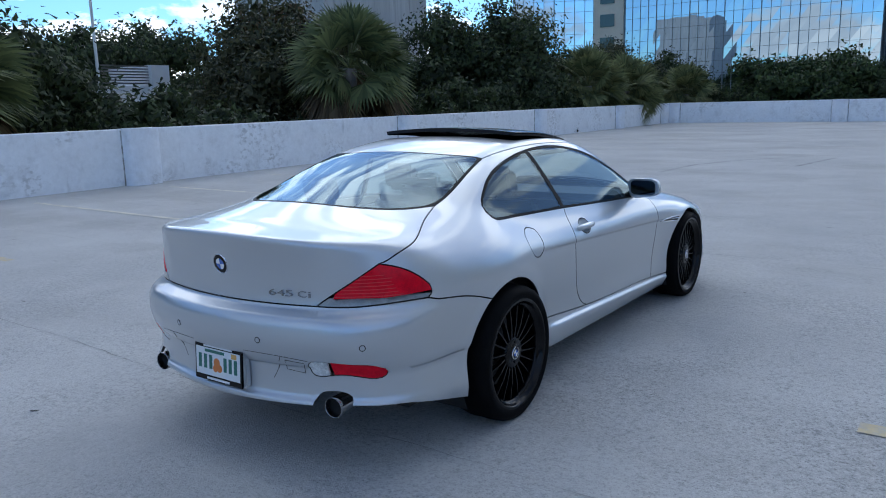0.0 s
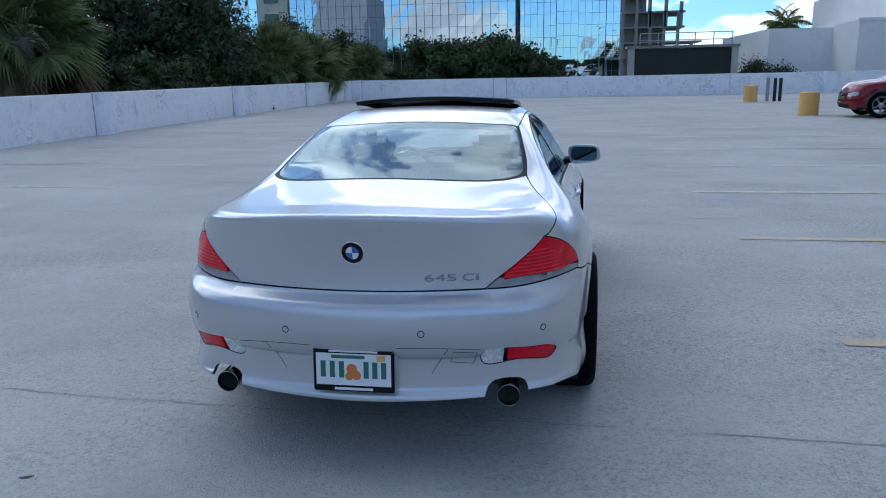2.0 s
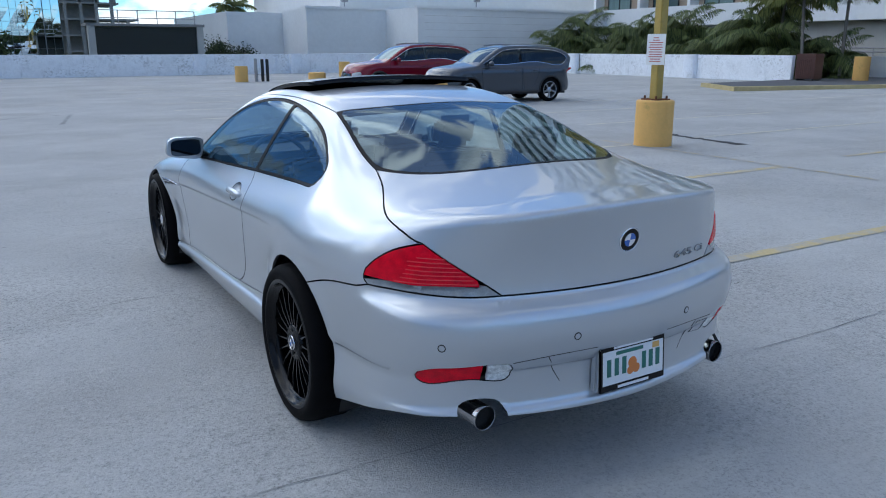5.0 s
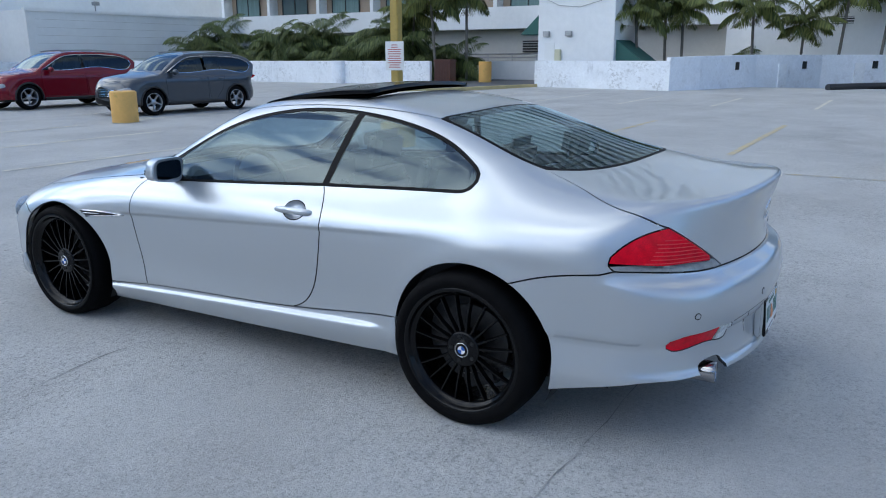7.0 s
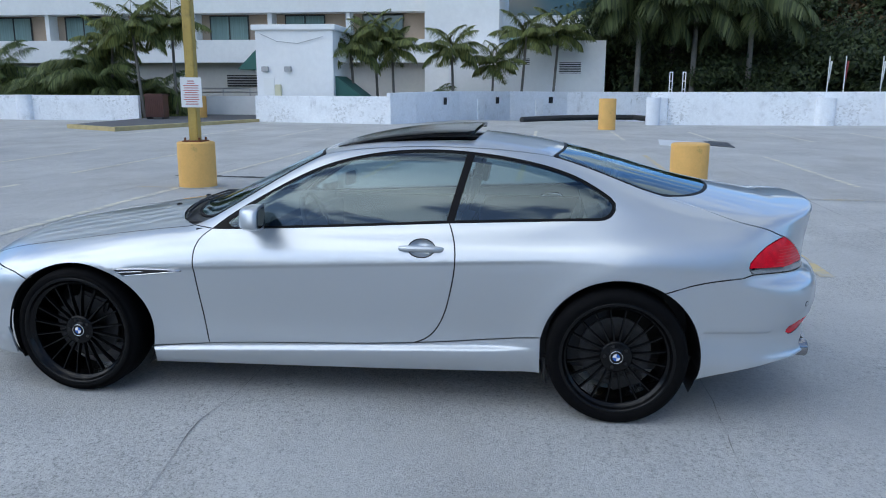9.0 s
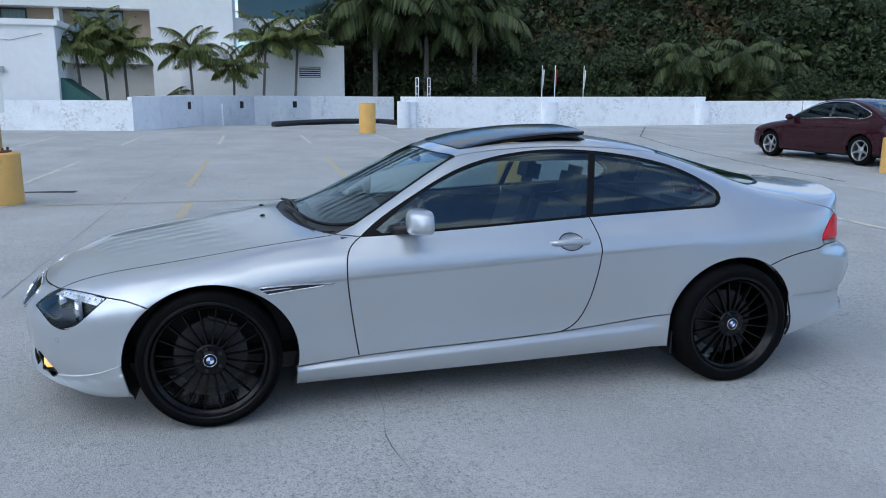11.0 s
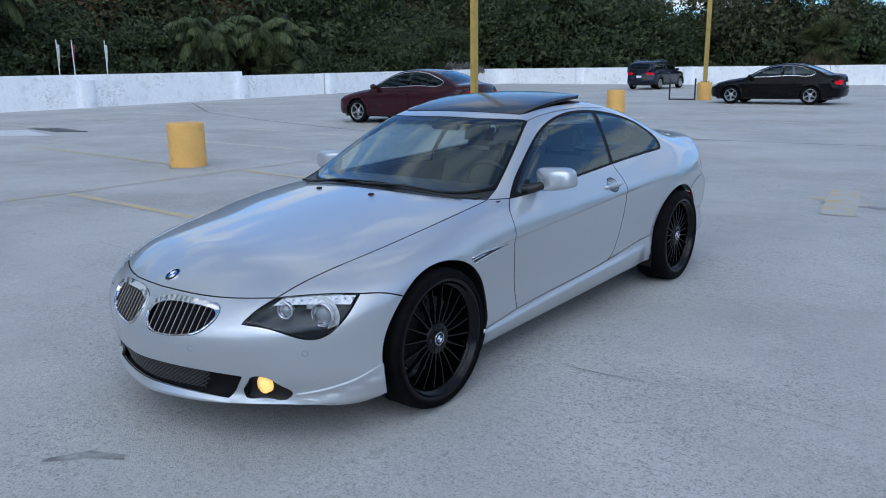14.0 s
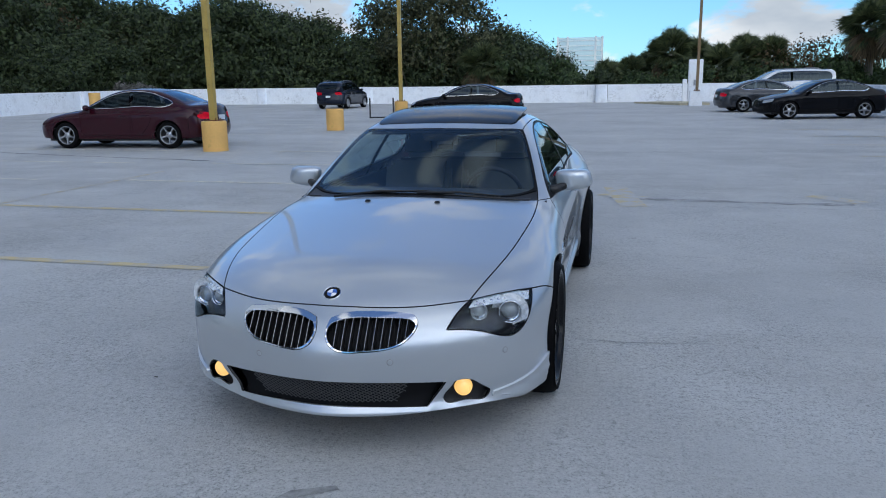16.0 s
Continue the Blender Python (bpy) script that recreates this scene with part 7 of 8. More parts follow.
SEDAN = dict(half=0.915, nose=2.36, tail=-2.46, deck=((2.4, 0.66), (2.2, 0.74), (1.8, 0.86), (1.2, 0.96), (0.5, 1.0), (-1.0, 1.03), (-1.8, 1.09), (-2.2, 1.08), (-2.5, 1.03)),
             roof=((1.3, 0.86), (1.05, 0.97), (0.7, 1.16), (0.3, 1.35), (-0.1, 1.455), (-0.55, 1.475), (-1.0, 1.43), (-1.4, 1.31), (-1.85, 1.11), (-2.3, 0.88)))
SEDAN_OPEN = [(0.80, 0.985), (0.62, 1.08), (0.25, 1.27), (-0.05, 1.36), (-0.5, 1.395), (-0.95, 1.35), (-1.25, 1.25), (-1.52, 1.09), (-1.45, 1.055), (-0.9, 1.03), (0.0, 1.0)]
SUV = dict(half=0.93, nose=2.28, tail=-2.36, belt=1.10, base=0.25, arch=0.40, tumble=0.26, deck=((2.4, 0.80), (2.15, 0.94), (1.7, 1.06), (1.15, 1.12), (0.4, 1.13), (-1.0, 1.14), (-2.0, 1.15), (-2.5, 1.15)),
           roof=((1.35, 0.98), (1.1, 1.12), (0.8, 1.30), (0.5, 1.485), (0.15, 1.615), (-0.3, 1.66), (-0.9, 1.665), (-1.5, 1.635), (-1.95, 1.57), (-2.2, 1.40), (-2.4, 1.08)), bow=0.07)
SUV_BOX = dict(SUV, roof=((1.35, 0.98), (1.1, 1.12), (0.8, 1.32), (0.5, 1.50), (0.2, 1.62), (-0.3, 1.665), (-0.9, 1.675), (-1.5, 1.67), (-1.95, 1.645), (-2.18, 1.58), (-2.32, 1.30), (-2.42, 1.08)), tumble=0.20)
SUV_BOX_OPEN = [(0.92, 1.115), (0.75, 1.21), (0.45, 1.39), (0.25, 1.50), (-0.2, 1.56), (-0.9, 1.575), (-1.4, 1.57), (-1.84, 1.55), (-1.99, 1.51), (-2.05, 1.24), (-1.98, 1.18), (-1.2, 1.15), (0.0, 1.115)]
SUV_OPEN = [(0.92, 1.115), (0.75, 1.21), (0.45, 1.38), (0.2, 1.49), (-0.2, 1.545), (-0.9, 1.55), (-1.4, 1.525), (-1.8, 1.46), (-2.04, 1.28), (-1.98, 1.19), (-1.2, 1.15), (0.0, 1.115)]


def vehicle(name, spec, opening, paint, at, heading, label, category="car", wheel_r=0.33, rim=None, spokes=5, size=1.0, fancy=True):
    car = empty(name, (*at, deck_z(*at)), heading, label=label, category=category)
    car.scale = (size, size, size)
    body = Saloon(**spec)
    sk = Skin(body)
    b = body.belt
    H = 0.05
    wz = wheel_r
    e_f, e_r = (1.4, wz, body.arch, body.arch), (-1.4, wz, body.arch, body.arch)
    sill = body.base + 0.035
    a0 = math.degrees(math.asin(max(-0.9, (sill - wz) / body.arch)))
    n_y, t_y = 1.93, -1.95
    edge = join([(n_y, 0.62)], [(n_y, sill + 0.02)], ellipse(e_f, a0, 180 - a0, 26), ellipse(e_r, a0, 180 - a0, 26), [(t_y, sill + 0.02)], [(t_y, 0.72)])
    left, right = sk.side(edge, -1), sk.side(edge, 1)
    nose_run = sk.run((0, body.nose_y - 0.22, 0.8), (0.45, body.nose_y - 0.3, 0.78), (0.72, 2.0, 0.70), n=14)
    tail_run = sk.run((0, body.tail_y + 0.16, b), (0.45, body.tail_y + 0.18, b - 0.02), (0.74, -2.1, 0.85), n=14)
    o = np.concatenate([left, mirrored(tail_run, -1)[::-1], tail_run[1:], right[::-1], nose_run[::-1], mirrored(nose_run, -1)[1:]])
    # window and door outlines
    holes, panes, doors = [], [], []
    ww = np.array(opening)
    split = -0.38
    for sx in (-1, 1):
        whole = ring(opening, 60)
        for lo, hi in ((split + 0.04, 9), (-9, split - 0.04)):
            c = whole.copy()
            c[:, 0] = np.clip(c[:, 0], lo, hi)
            keep = (np.abs(c - np.roll(c, 1, 0)).sum(1) > 1e-6) & (np.abs(c[:, 0] - lo) + np.abs(c[:, 0] - hi) > 0)
            zlo = [np.interp(q, ww[::-1][:4, 0], ww[::-1][:4, 1]) for q in c[:, 0]]
            panes.append((sk.side(c[keep], sx), sx))
        holes.append(sk.side(whole, sx))
        for y0, y1 in ((0.98, split - 0.02), (split - 0.05, -1.02)):
            zb = sill + 0.09
            d = join([(y0, b - 0.10)], [(y0 - 0.03, zb + 0.1), (y0 - 0.06, zb)], [(y1 + (0.0 if y1 > -0.6 else 0.34), zb)], [(y1 + (0.0 if y1 > -0.6 else 0.12), zb + 0.25), (y1, b - 0.10)])
            doors.append((sk.side(d, sx), sx))
    ws = np.concatenate([both(sk.run((0, 1.03, b), (0.4, 0.98, b), (0.66, 0.86, b), n=10)), sk.run((0.66, 0.86, b), (0.60, 0.5, body.roof(0.5)), (0.52, 0.20, body.roof(0.2)), n=10)[1:], both(sk.run((0, 0.24, body.roof(0.24)), (0.52, 0.20, body.roof(0.2)), n=8))[::-1][1:-1], sk.run((0.66, 0.86, b), (0.60, 0.5, body.roof(0.5)), (0.52, 0.20, body.roof(0.2)), n=10)[::-1][:-1] * (-1, 1, 1)])
    suv = b > 1.05
    ry = (-2.0, -2.24) if suv else (-1.12, -1.80)
    rz = (1.45, 1.20) if suv else (1.38, 1.12)
    rside = sk.run((0.60, ry[1] + 0.1, rz[1]), (0.57, (ry[0] + ry[1]) / 2, (rz[0] + rz[1]) / 2), (0.50, ry[0], rz[0]), n=10)
    bw = np.concatenate([both(sk.run((0, ry[1], rz[1]), (0.60, ry[1] + 0.1, rz[1]), n=10)), rside[1:], both(sk.run((0, ry[0] - 0.02, rz[0]), (0.50, ry[0], rz[0]), n=8))[::-1][1:-1], mirrored(rside, -1)[::-1][:-1]])
    holes_all = holes + [ws] + ([] if suv else [bw]) + [d for d, _ in doors]
    shell = sk.panel("body", o, "roll", paint, car, h=0.06, holes=holes_all)
    for loop, sx in doors:
        d = sk.panel("door", loop, "roll", paint, car, h=0.06, gap=0.004)
        c = loop.mean(0)
        q = sk.side([(loop[:, 1].min() + 0.18, b - 0.17)], sx)[0]
        bm = bmesh.new()
        tube(bm, [(q[0] + sx * 0.0, q[1] - 0.09, q[2]), (q[0] + sx * 0.025, q[1] - 0.05, q[2]), (q[0] + sx * 0.025, q[1] + 0.05, q[2]), (q[0], q[1] + 0.09, q[2])], 0.014, 6)
        part("handle", bm, paint if fancy else M_CHROME, d)
    for loop, sx in panes:
        p_ = sk.panel("side_window", loop, "roll", M_TINT_DARK, car, h=0.08, gap=0.008, rim=0.01, lift=-0.006)
        p_.visible_shadow = False
    for sx in (-1, 1):
        bm = bmesh.new()
        tube(bm, [tuple(q + (sx * 0.004, 0, 0)) for q in sk.side(ring(opening, 48), sx)], 0.009, 5)
        part("window_trim", bm, M_CHROME if fancy else M_TRIM, car)
    for nm, loop in (("windshield", ws), ("rear_window", bw)):
        p_ = sk.panel(nm, loop, "top" if not (suv and nm == "rear_window") else "rear", M_TINT_DARK, car, h=0.08, gap=0.0, rim=0.01, lift=0.004 if suv and nm == "rear_window" else -0.004)
        p_.visible_shadow = False
    front_o = np.concatenate([mirrored(nose_run, -1)[::-1], nose_run[1:], right[:2], sk.ahead(line([(0.82, sill + 0.02), (0.5, sill), (0, sill), (-0.5, sill), (-0.82, sill + 0.02)], 16)), left[:2][::-1]])
    grille = sk.ahead(ring([(-0.42, 0.70), (0, 0.715), (0.42, 0.70), (0.36, 0.50), (0, 0.47), (-0.36, 0.50)], 36))
    fr = sk.panel("front_bumper", front_o, "front", paint, car, h=0.05, holes=(grille,))
    sk.panel("grille", grille, "front", M_MESH, fr, "black grille", lift=-0.012, h=0.06)
    for k in range(5):
        bm = bmesh.new()
        z = 0.52 + 0.04 * k
        tube(bm, [tuple(q) for q in sk.ahead(line([(-0.36, z), (0, z + 0.006), (0.36, z)], 8))], 0.010, 5)
        part("grille_bar", bm, M_CHROME, fr)
    low = sk.ahead(ring([(-0.6, 0.40), (0, 0.41), (0.6, 0.40), (0.5, 0.30), (0, 0.29), (-0.5, 0.30)], 30))
    sk.panel("lower_intake", low, "front", M_MESH, fr, "black lower intake", lift=0.003, gap=0, rim=0.004, h=0.06)
    rear_o = np.concatenate([tail_run[::-1], mirrored(tail_run, -1)[1:], left[-2:][::-1], sk.behind(line([(-0.80, sill + 0.03), (-0.4, sill + 0.04), (0.4, sill + 0.04), (0.80, sill + 0.03)], 14)), right[-2:]])
    rr = sk.panel("rear_bumper", rear_o, "rear", paint, car, h=0.05)
    for sx in (-1, 1):
        tl = sk.behind(ring([(sx * x, z) for x, z in ((0.42, b - 0.13), (0.70, b - 0.10), (0.80, b - 0.13), (0.80, b - 0.24), (0.66, b - 0.27), (0.44, b - 0.22))], 30))
        sk.panel("tail_light", tl, "rear", M_RED, car, "red tail light", lift=0.006, gap=0, rim=0.008, h=0.05)
        hl_ = sk.ahead(ring([(sx * x, z) for x, z in ((0.46, 0.70), (0.66, 0.735), (0.80, 0.73), (0.82, 0.68), (0.68, 0.62), (0.48, 0.63))], 30))
        sk.panel("headlight", hl_, "front", M_CLEAR, car, "clear headlight", lift=0.005, gap=0, rim=0.008, h=0.05)
        bm = bmesh.new()
        bmesh.ops.create_uvsphere(bm, u_segments=14, v_segments=8, radius=1, matrix=Matrix.Translation((sx * (body.half + 0.06), 0.72, b + 0.03)) @ Matrix.Diagonal((0.11, 0.07, 0.075, 1)))
        part("door_mirror", bm, paint, car, smooth=True)
        for y in (1.4, -1.4):
            wheel(car, (sx * (body.half - 0.12), y, wheel_r), sx, r=wheel_r, wide=0.22, rim_r=wheel_r * 0.68, spokes=spokes, rim=rim or M_ALLOY, disc=False, deep=0.03)
            bm = bmesh.new()
            vs = []
            for xx in (0.45, body.half - 0.05):
                vs.append([bm.verts.new((sx * xx, y + (body.arch + 0.005) * math.cos(t), wz + (body.arch + 0.005) * math.sin(t))) for t in np.radians(np.linspace(a0 - 6, 186 - a0, 16))])
            for k in range(15):
                bm.faces.new((vs[0][k], vs[0][k + 1], vs[1][k + 1], vs[1][k]))
            bm.faces.new(vs[0])
            part("wheel_well", bm, M_TRIM, car)
    pq = Vector(sk.behind([(0, 0.72)])[0])
    bm = bmesh.new()
    box(bm, -0.15, 0.15, -0.012, 0.02, -0.075, 0.075, m=Matrix.Translation(pq))
    part("licence_plate", bm, M_PLATE, car, "white licence plate")
    boxed("underbody", (-0.7, 0.7, -2.1, 2.0, body.base - 0.02, body.base + 0.12), M_TRIM, car)
    boxed("cabin_floor", (-0.72, 0.72, -1.9 if suv else -1.4, 0.9, 0.45, b - 0.16), M_INTERIOR, car)
    for x in (-0.36, 0.36):
        for y in (0.0, -0.85):
            bm = bmesh.new()
            box(bm, x - 0.24, x + 0.24, y - 0.35, y - 0.22, b - 0.25, b + 0.18, bevel=0.05)
            box(bm, x - 0.12, x + 0.12, y - 0.38, y - 0.29, b + 0.15, b + 0.32, bevel=0.03)
            part("seat", bm, M_INTERIOR, car)
    if suv:
        for sx in (-1, 1):
            for e in (e_f, e_r):
                bm = bmesh.new()
                tube(bm, [tuple(q) for q in sk.side(ellipse(e, a0, 180 - a0, 22), sx)], 0.028, 6)
                part("arch_trim", bm, M_TRIM, car, "black plastic arch trim")
            bm = bmesh.new()
            tube(bm, [tuple(q) for q in sk.side(line([(0.95, sill + 0.01), (-0.95, sill + 0.01)], 8), sx)], 0.045, 6)
            part("sill_trim", bm, M_TRIM, car, "black plastic sill")
        for sx in (-1, 1):
            bm = bmesh.new()
            tube(bm, [(sx * 0.56, y, float(body.roof(y)) + 0.015) for y in np.linspace(0.1, -1.6, 8)], 0.02, 6)
            part("roof_rail", bm, M_STEEL, car)
    return car


P_RED = paint_mat("red_paint", (0.19, 0.002, 0.012), 0.2, 0.25, 0.03, 0.5, 0.3)
P_GREY = paint_mat("grey_paint", (0.055, 0.066, 0.08), 0.4, 0.28, 0.03, 0.6, 0.4)
P_MAROON = paint_mat("maroon_paint", (0.032, 0.003, 0.008), 0.1, 0.25, 0.03, 0.4, 0.2)
P_BLACK = paint_mat("black_paint", (0.004, 0.004, 0.005), 0.0, 0.2, 0.03, 0.12, 0.1)
P_BLUE = paint_mat("dark_blue_paint", (0.006, 0.010, 0.022), 0.1, 0.25, 0.03, 0.4, 0.2)
P_WHITE = paint_mat("white_car_paint", (0.72, 0.73, 0.74), 0.0, 0.35)
P_DGREY = paint_mat("dark_grey_paint", (0.04, 0.042, 0.048), 0.4, 0.28, 0.03, 0.6, 0.3)
vehicle("suv", SUV, SUV_OPEN, P_RED, (11.2, 20.15), 87, "red family SUV with a chrome grille, parked in a bay", "suv", 0.36, size=1.02)
vehicle("suv", SUV, SUV_OPEN, P_GREY, (11.45, 14.95), 86, "grey compact SUV parked beside a yellow bollard", "suv", 0.35, size=0.98)
vehicle("sedan", SEDAN, SEDAN_OPEN, P_MAROON, (11.7, -13.15), -86, "dark maroon four-door sedan parked by a lamp pole", "car", 0.33, size=1.03)
vehicle("sedan", SEDAN, SEDAN_OPEN, P_BLACK, (5.45, -26.85), -90, "black four-door sedan parked near the south wall", "car", 0.33)
vehicle("suv", SUV, SUV_OPEN, P_BLUE, (16.3, -41.0), 178, "dark blue compact SUV backed towards the deck", "suv", 0.35, fancy=False)
vehicle("sedan", SEDAN, SEDAN_OPEN, P_BLACK, (-8.3, -27.3), -78, "glossy black sedan with two-tone five-spoke wheels", "car", 0.34, size=1.0)
vehicle("sedan", SEDAN, SEDAN_OPEN, P_DGREY, (-7.6, -33.7), 100, "dark grey sedan parked beyond a black one", "car", 0.33)
vehicle("suv", SUV_BOX, SUV_BOX_OPEN, P_WHITE, (-8.7, -38.2), -84, "large white SUV with dark windows and roof rails", "suv", 0.36, size=1.16)

# ---- plants ----
def leaf_mat(name, dark, light, rough=0.7):
    m = bpy.data.materials.new(name)
    m.use_nodes = True
    n, l = m.node_tree.nodes, m.node_tree.links
    b = n["Principled BSDF"]
    g, r = n.new("ShaderNodeNewGeometry"), n.new("ShaderNodeValToRGB")
    r.color_ramp.elements[0].color, r.color_ramp.elements[1].color = (*dark, 1), (*light, 1)
    l.new(g.outputs["Random Per Island"], r.inputs[0])
    l.new(r.outputs[0], b.inputs["Base Color"])
    b.inputs["Roughness"].default_value = rough
    t, x, out = n.new("ShaderNodeBsdfTranslucent"), n.new("ShaderNodeMixShader"), n["Material Output"]
    x.inputs[0].default_value = 0.22
    l.new(r.outputs[0], t.inputs["Color"])
    l.new(b.outputs[0], x.inputs[1])
    l.new(t.outputs[0], x.inputs[2])
    l.new(x.outputs[0], out.inputs["Surface"])
    return m


M_LEAF = leaf_mat("dark_leaves", (0.012, 0.022, 0.009), (0.070, 0.100, 0.034))
M_LEAF_B = leaf_mat("olive_leaves", (0.017, 0.024, 0.009), (0.095, 0.098, 0.040))
M_LEAF_G = leaf_mat("green_leaves", (0.014, 0.028, 0.009), (0.068, 0.112, 0.034))
M_LEAF_R = leaf_mat("rusty_leaves", (0.03, 0.025, 0.010), (0.14, 0.085, 0.035))
M_FROND = leaf_mat("palm_fronds", (0.045, 0.068, 0.026), (0.18, 0.215, 0.085))
# darker than palm_fronds: the crowns' silhouette darkness is put into this colour
M_FROND_D = leaf_mat("dark_palm_fronds", (0.022, 0.036, 0.014), (0.12, 0.150, 0.055))
M_FROND_O = leaf_mat("olive_fronds", (0.08, 0.10, 0.04), (0.26, 0.28, 0.12))
M_FROND_Y = leaf_mat("yellowing_fronds", (0.05, 0.068, 0.018), (0.21, 0.235, 0.065))
M_DEAD = leaf_mat("dead_fronds", (0.07, 0.045, 0.022), (0.20, 0.14, 0.075))
M_BARK = mat("bark", (0.10, 0.08, 0.06), 0.9, vary=0.3, scale=6, bump=0.5, bump_scale=20)
M_PALM_BARK = mat("pale_palm_trunk", (0.17, 0.155, 0.135), 0.9, vary=0.2, scale=4, bump=0.4, bump_scale=14)


def quads(name, verts, material, parent, label="", sides=4):
    """Many small faces at once from an array of corners."""
    v = np.asarray(verts, np.float32).reshape(-1, 3)
    n = len(v) // sides
    me = bpy.data.meshes.new(name)
    me.vertices.add(len(v))
    me.vertices.foreach_set("co", v.ravel())
    me.loops.add(len(v))
    me.loops.foreach_set("vertex_index", np.arange(len(v), dtype=np.int32))
    me.polygons.add(n)
    me.polygons.foreach_set("loop_start", np.arange(0, len(v), sides, dtype=np.int32))
    me.update(calc_edges=True)
    me.materials.append(material)
    ob = new(name, me)
    ob.parent = parent
    if label:
        ob["label"] = label
    return ob


def leaf_quads(rng, centres, out, size):
    """Kite-shaped leaves at the centres, facing roughly outwards."""
    n = len(centres)
    nrm = out + rng.normal(0, 0.55, (n, 3))
    nrm /= np.linalg.norm(nrm, axis=1, keepdims=True)
    a = np.cross(nrm, rng.normal(0, 1, (n, 3)))
    a /= np.linalg.norm(a, axis=1, keepdims=True)
    b = np.cross(nrm, a)
    s = size * rng.uniform(0.6, 1.35, (n, 1))
    return np.stack([centres - a * s * 0.8 - b * s * 0.55, centres - a * s * 0.8 + b * s * 0.55, centres + a * s], 1)


def broadleaf(seed, height, radius, low, leaves, leaf, tone, name="tree", label="", limbs=7, clumps=34, sparse=0.0):
    rng = np.random.RandomState(seed)
    tree = empty(name, (0, 0, 0), label=label, category="tree")
    mid = (height + low) / 2
    half = (height - low) / 2
    c = rng.normal(0, 1, (clumps, 3))
    c /= np.linalg.norm(c, axis=1, keepdims=True)
    c *= rng.uniform(0.35, 1.0, (clumps, 1)) ** 0.6
    c = c * (radius * 0.85, radius * 0.85, half * 0.85) + (0, 0, mid)
    rad = rng.uniform(0.22, 0.42, clumps) * min(radius, half * 1.3)
    bm = bmesh.new()
    tube(bm, [(0, 0, 0), (0.1, 0.05, low * 0.5), (0.05, 0.1, low), (0, 0, mid)], [0.28, 0.22, 0.17, 0.08], 9)
    for k in range(limbs):
        t = c[k]
        tube(bm, [(0.05, 0.1, low * rng.uniform(0.6, 1.0)), tuple(t * (0.5, 0.5, 0.6) + (0, 0, low * 0.35)), tuple(t)], [0.11, 0.07, 0.025], 6)
    part("trunk", bm, M_BARK, tree, smooth=True)
    share = rng.choice(clumps, leaves, p=rad**2 / (rad**2).sum())
    d = rng.normal(0, 1, (leaves, 3))
    d /= np.linalg.norm(d, axis=1, keepdims=True)
    d[:, 2] = np.where(d[:, 2] < -0.3, -d[:, 2] * 0.6, d[:, 2])
    r = rad[share] * rng.uniform(0.45 + sparse * 0.1, 1.12, leaves) * (1 + 0.3 * np.sin(d[:, 0] * 7 + share) * np.cos(d[:, 1] * 6 + share))
    pts = c[share] + d * r[:, None]
    n2 = leaves // 9
    inner = rng.choice(clumps, n2, p=rad**2 / (rad**2).sum())
    d2 = rng.normal(0, 1, (n2, 3))
    d2 /= np.linalg.norm(d2, axis=1, keepdims=True)
    core = leaf_quads(rng, c[inner] + d2 * (rad[inner] * rng.uniform(0.1, 0.6, n2))[:, None], d2, leaf * (2.6 if sparse < 2 else 1.6))
    quads("crown", np.concatenate([leaf_quads(rng, pts, d, leaf), core]), tone, tree, sides=3)
    return tree


def fan_palm(seed, trunk_h, reach, fronds=46, dead=0.25, label="", tone=None):
    rng = np.random.RandomState(seed)
    palm = empty("fan_palm", label=label, category="palm")
    bm = bmesh.new()
    tube(bm, [(0, 0, 0), (0.03, 0, trunk_h * 0.5), (0, 0.02, trunk_h)], [0.26, 0.2, 0.22], 10)
    part("trunk", bm, M_PALM_BARK, palm, smooth=True)
    live, gone = [], []
    for k in range(fronds):
        az, el = rng.uniform(0, 2 * math.pi), math.radians(90 - 150 * ((k + 0.5) / fronds) ** 0.75)
        axis = np.array((math.cos(az) * math.cos(el), math.sin(az) * math.cos(el), math.sin(el)))
        side_ = np.array((-math.sin(az), math.cos(az), 0.0))
        up = np.cross(axis, side_) * -1
        if up[2] < 0:
            up = -up
        twist = rng.uniform(-1.2, 1.2)
        side_, up = side_ * math.cos(twist) + up * math.sin(twist), up * math.cos(twist) - side_ * math.sin(twist)
        hub = np.array((0, 0, trunk_h)) + axis * reach * rng.uniform(0.42, 0.58)
        blades = live if k < fronds * (1 - dead) else gone
        for p0, p1, w in ((np.array((0, 0, trunk_h)), hub, 0.018),):
            blades.append([p0 - side_ * w, p0 + side_ * w, p1 + side_ * w, p1 - side_ * w])
        n = 30
        ln = reach * rng.uniform(0.45, 0.6)
        for j in range(n):
            a = math.radians(-115 + 230 * (j + 0.5) / n)
            d = axis * math.cos(a) + side_ * math.sin(a)
            L = ln * (0.72 + 0.28 * math.cos(a * 0.8)) * rng.uniform(0.9, 1.1)
            wv = np.cross(d, up)
            m = hub + d * L * 0.55 + up * 0.03
            tip = hub + d * L + np.array((0, 0, -0.16 - (0.25 if blades is gone else 0))) * L
            w = 0.026 * reach
            blades.append([hub, m - wv * w, tip, m + wv * w])
    quads("fronds", live, tone or M_FROND, palm, "stiff green fan fronds")
    if gone:
        quads("dead_fronds", gone, M_DEAD, palm, "dry brown hanging fronds")
    return palm


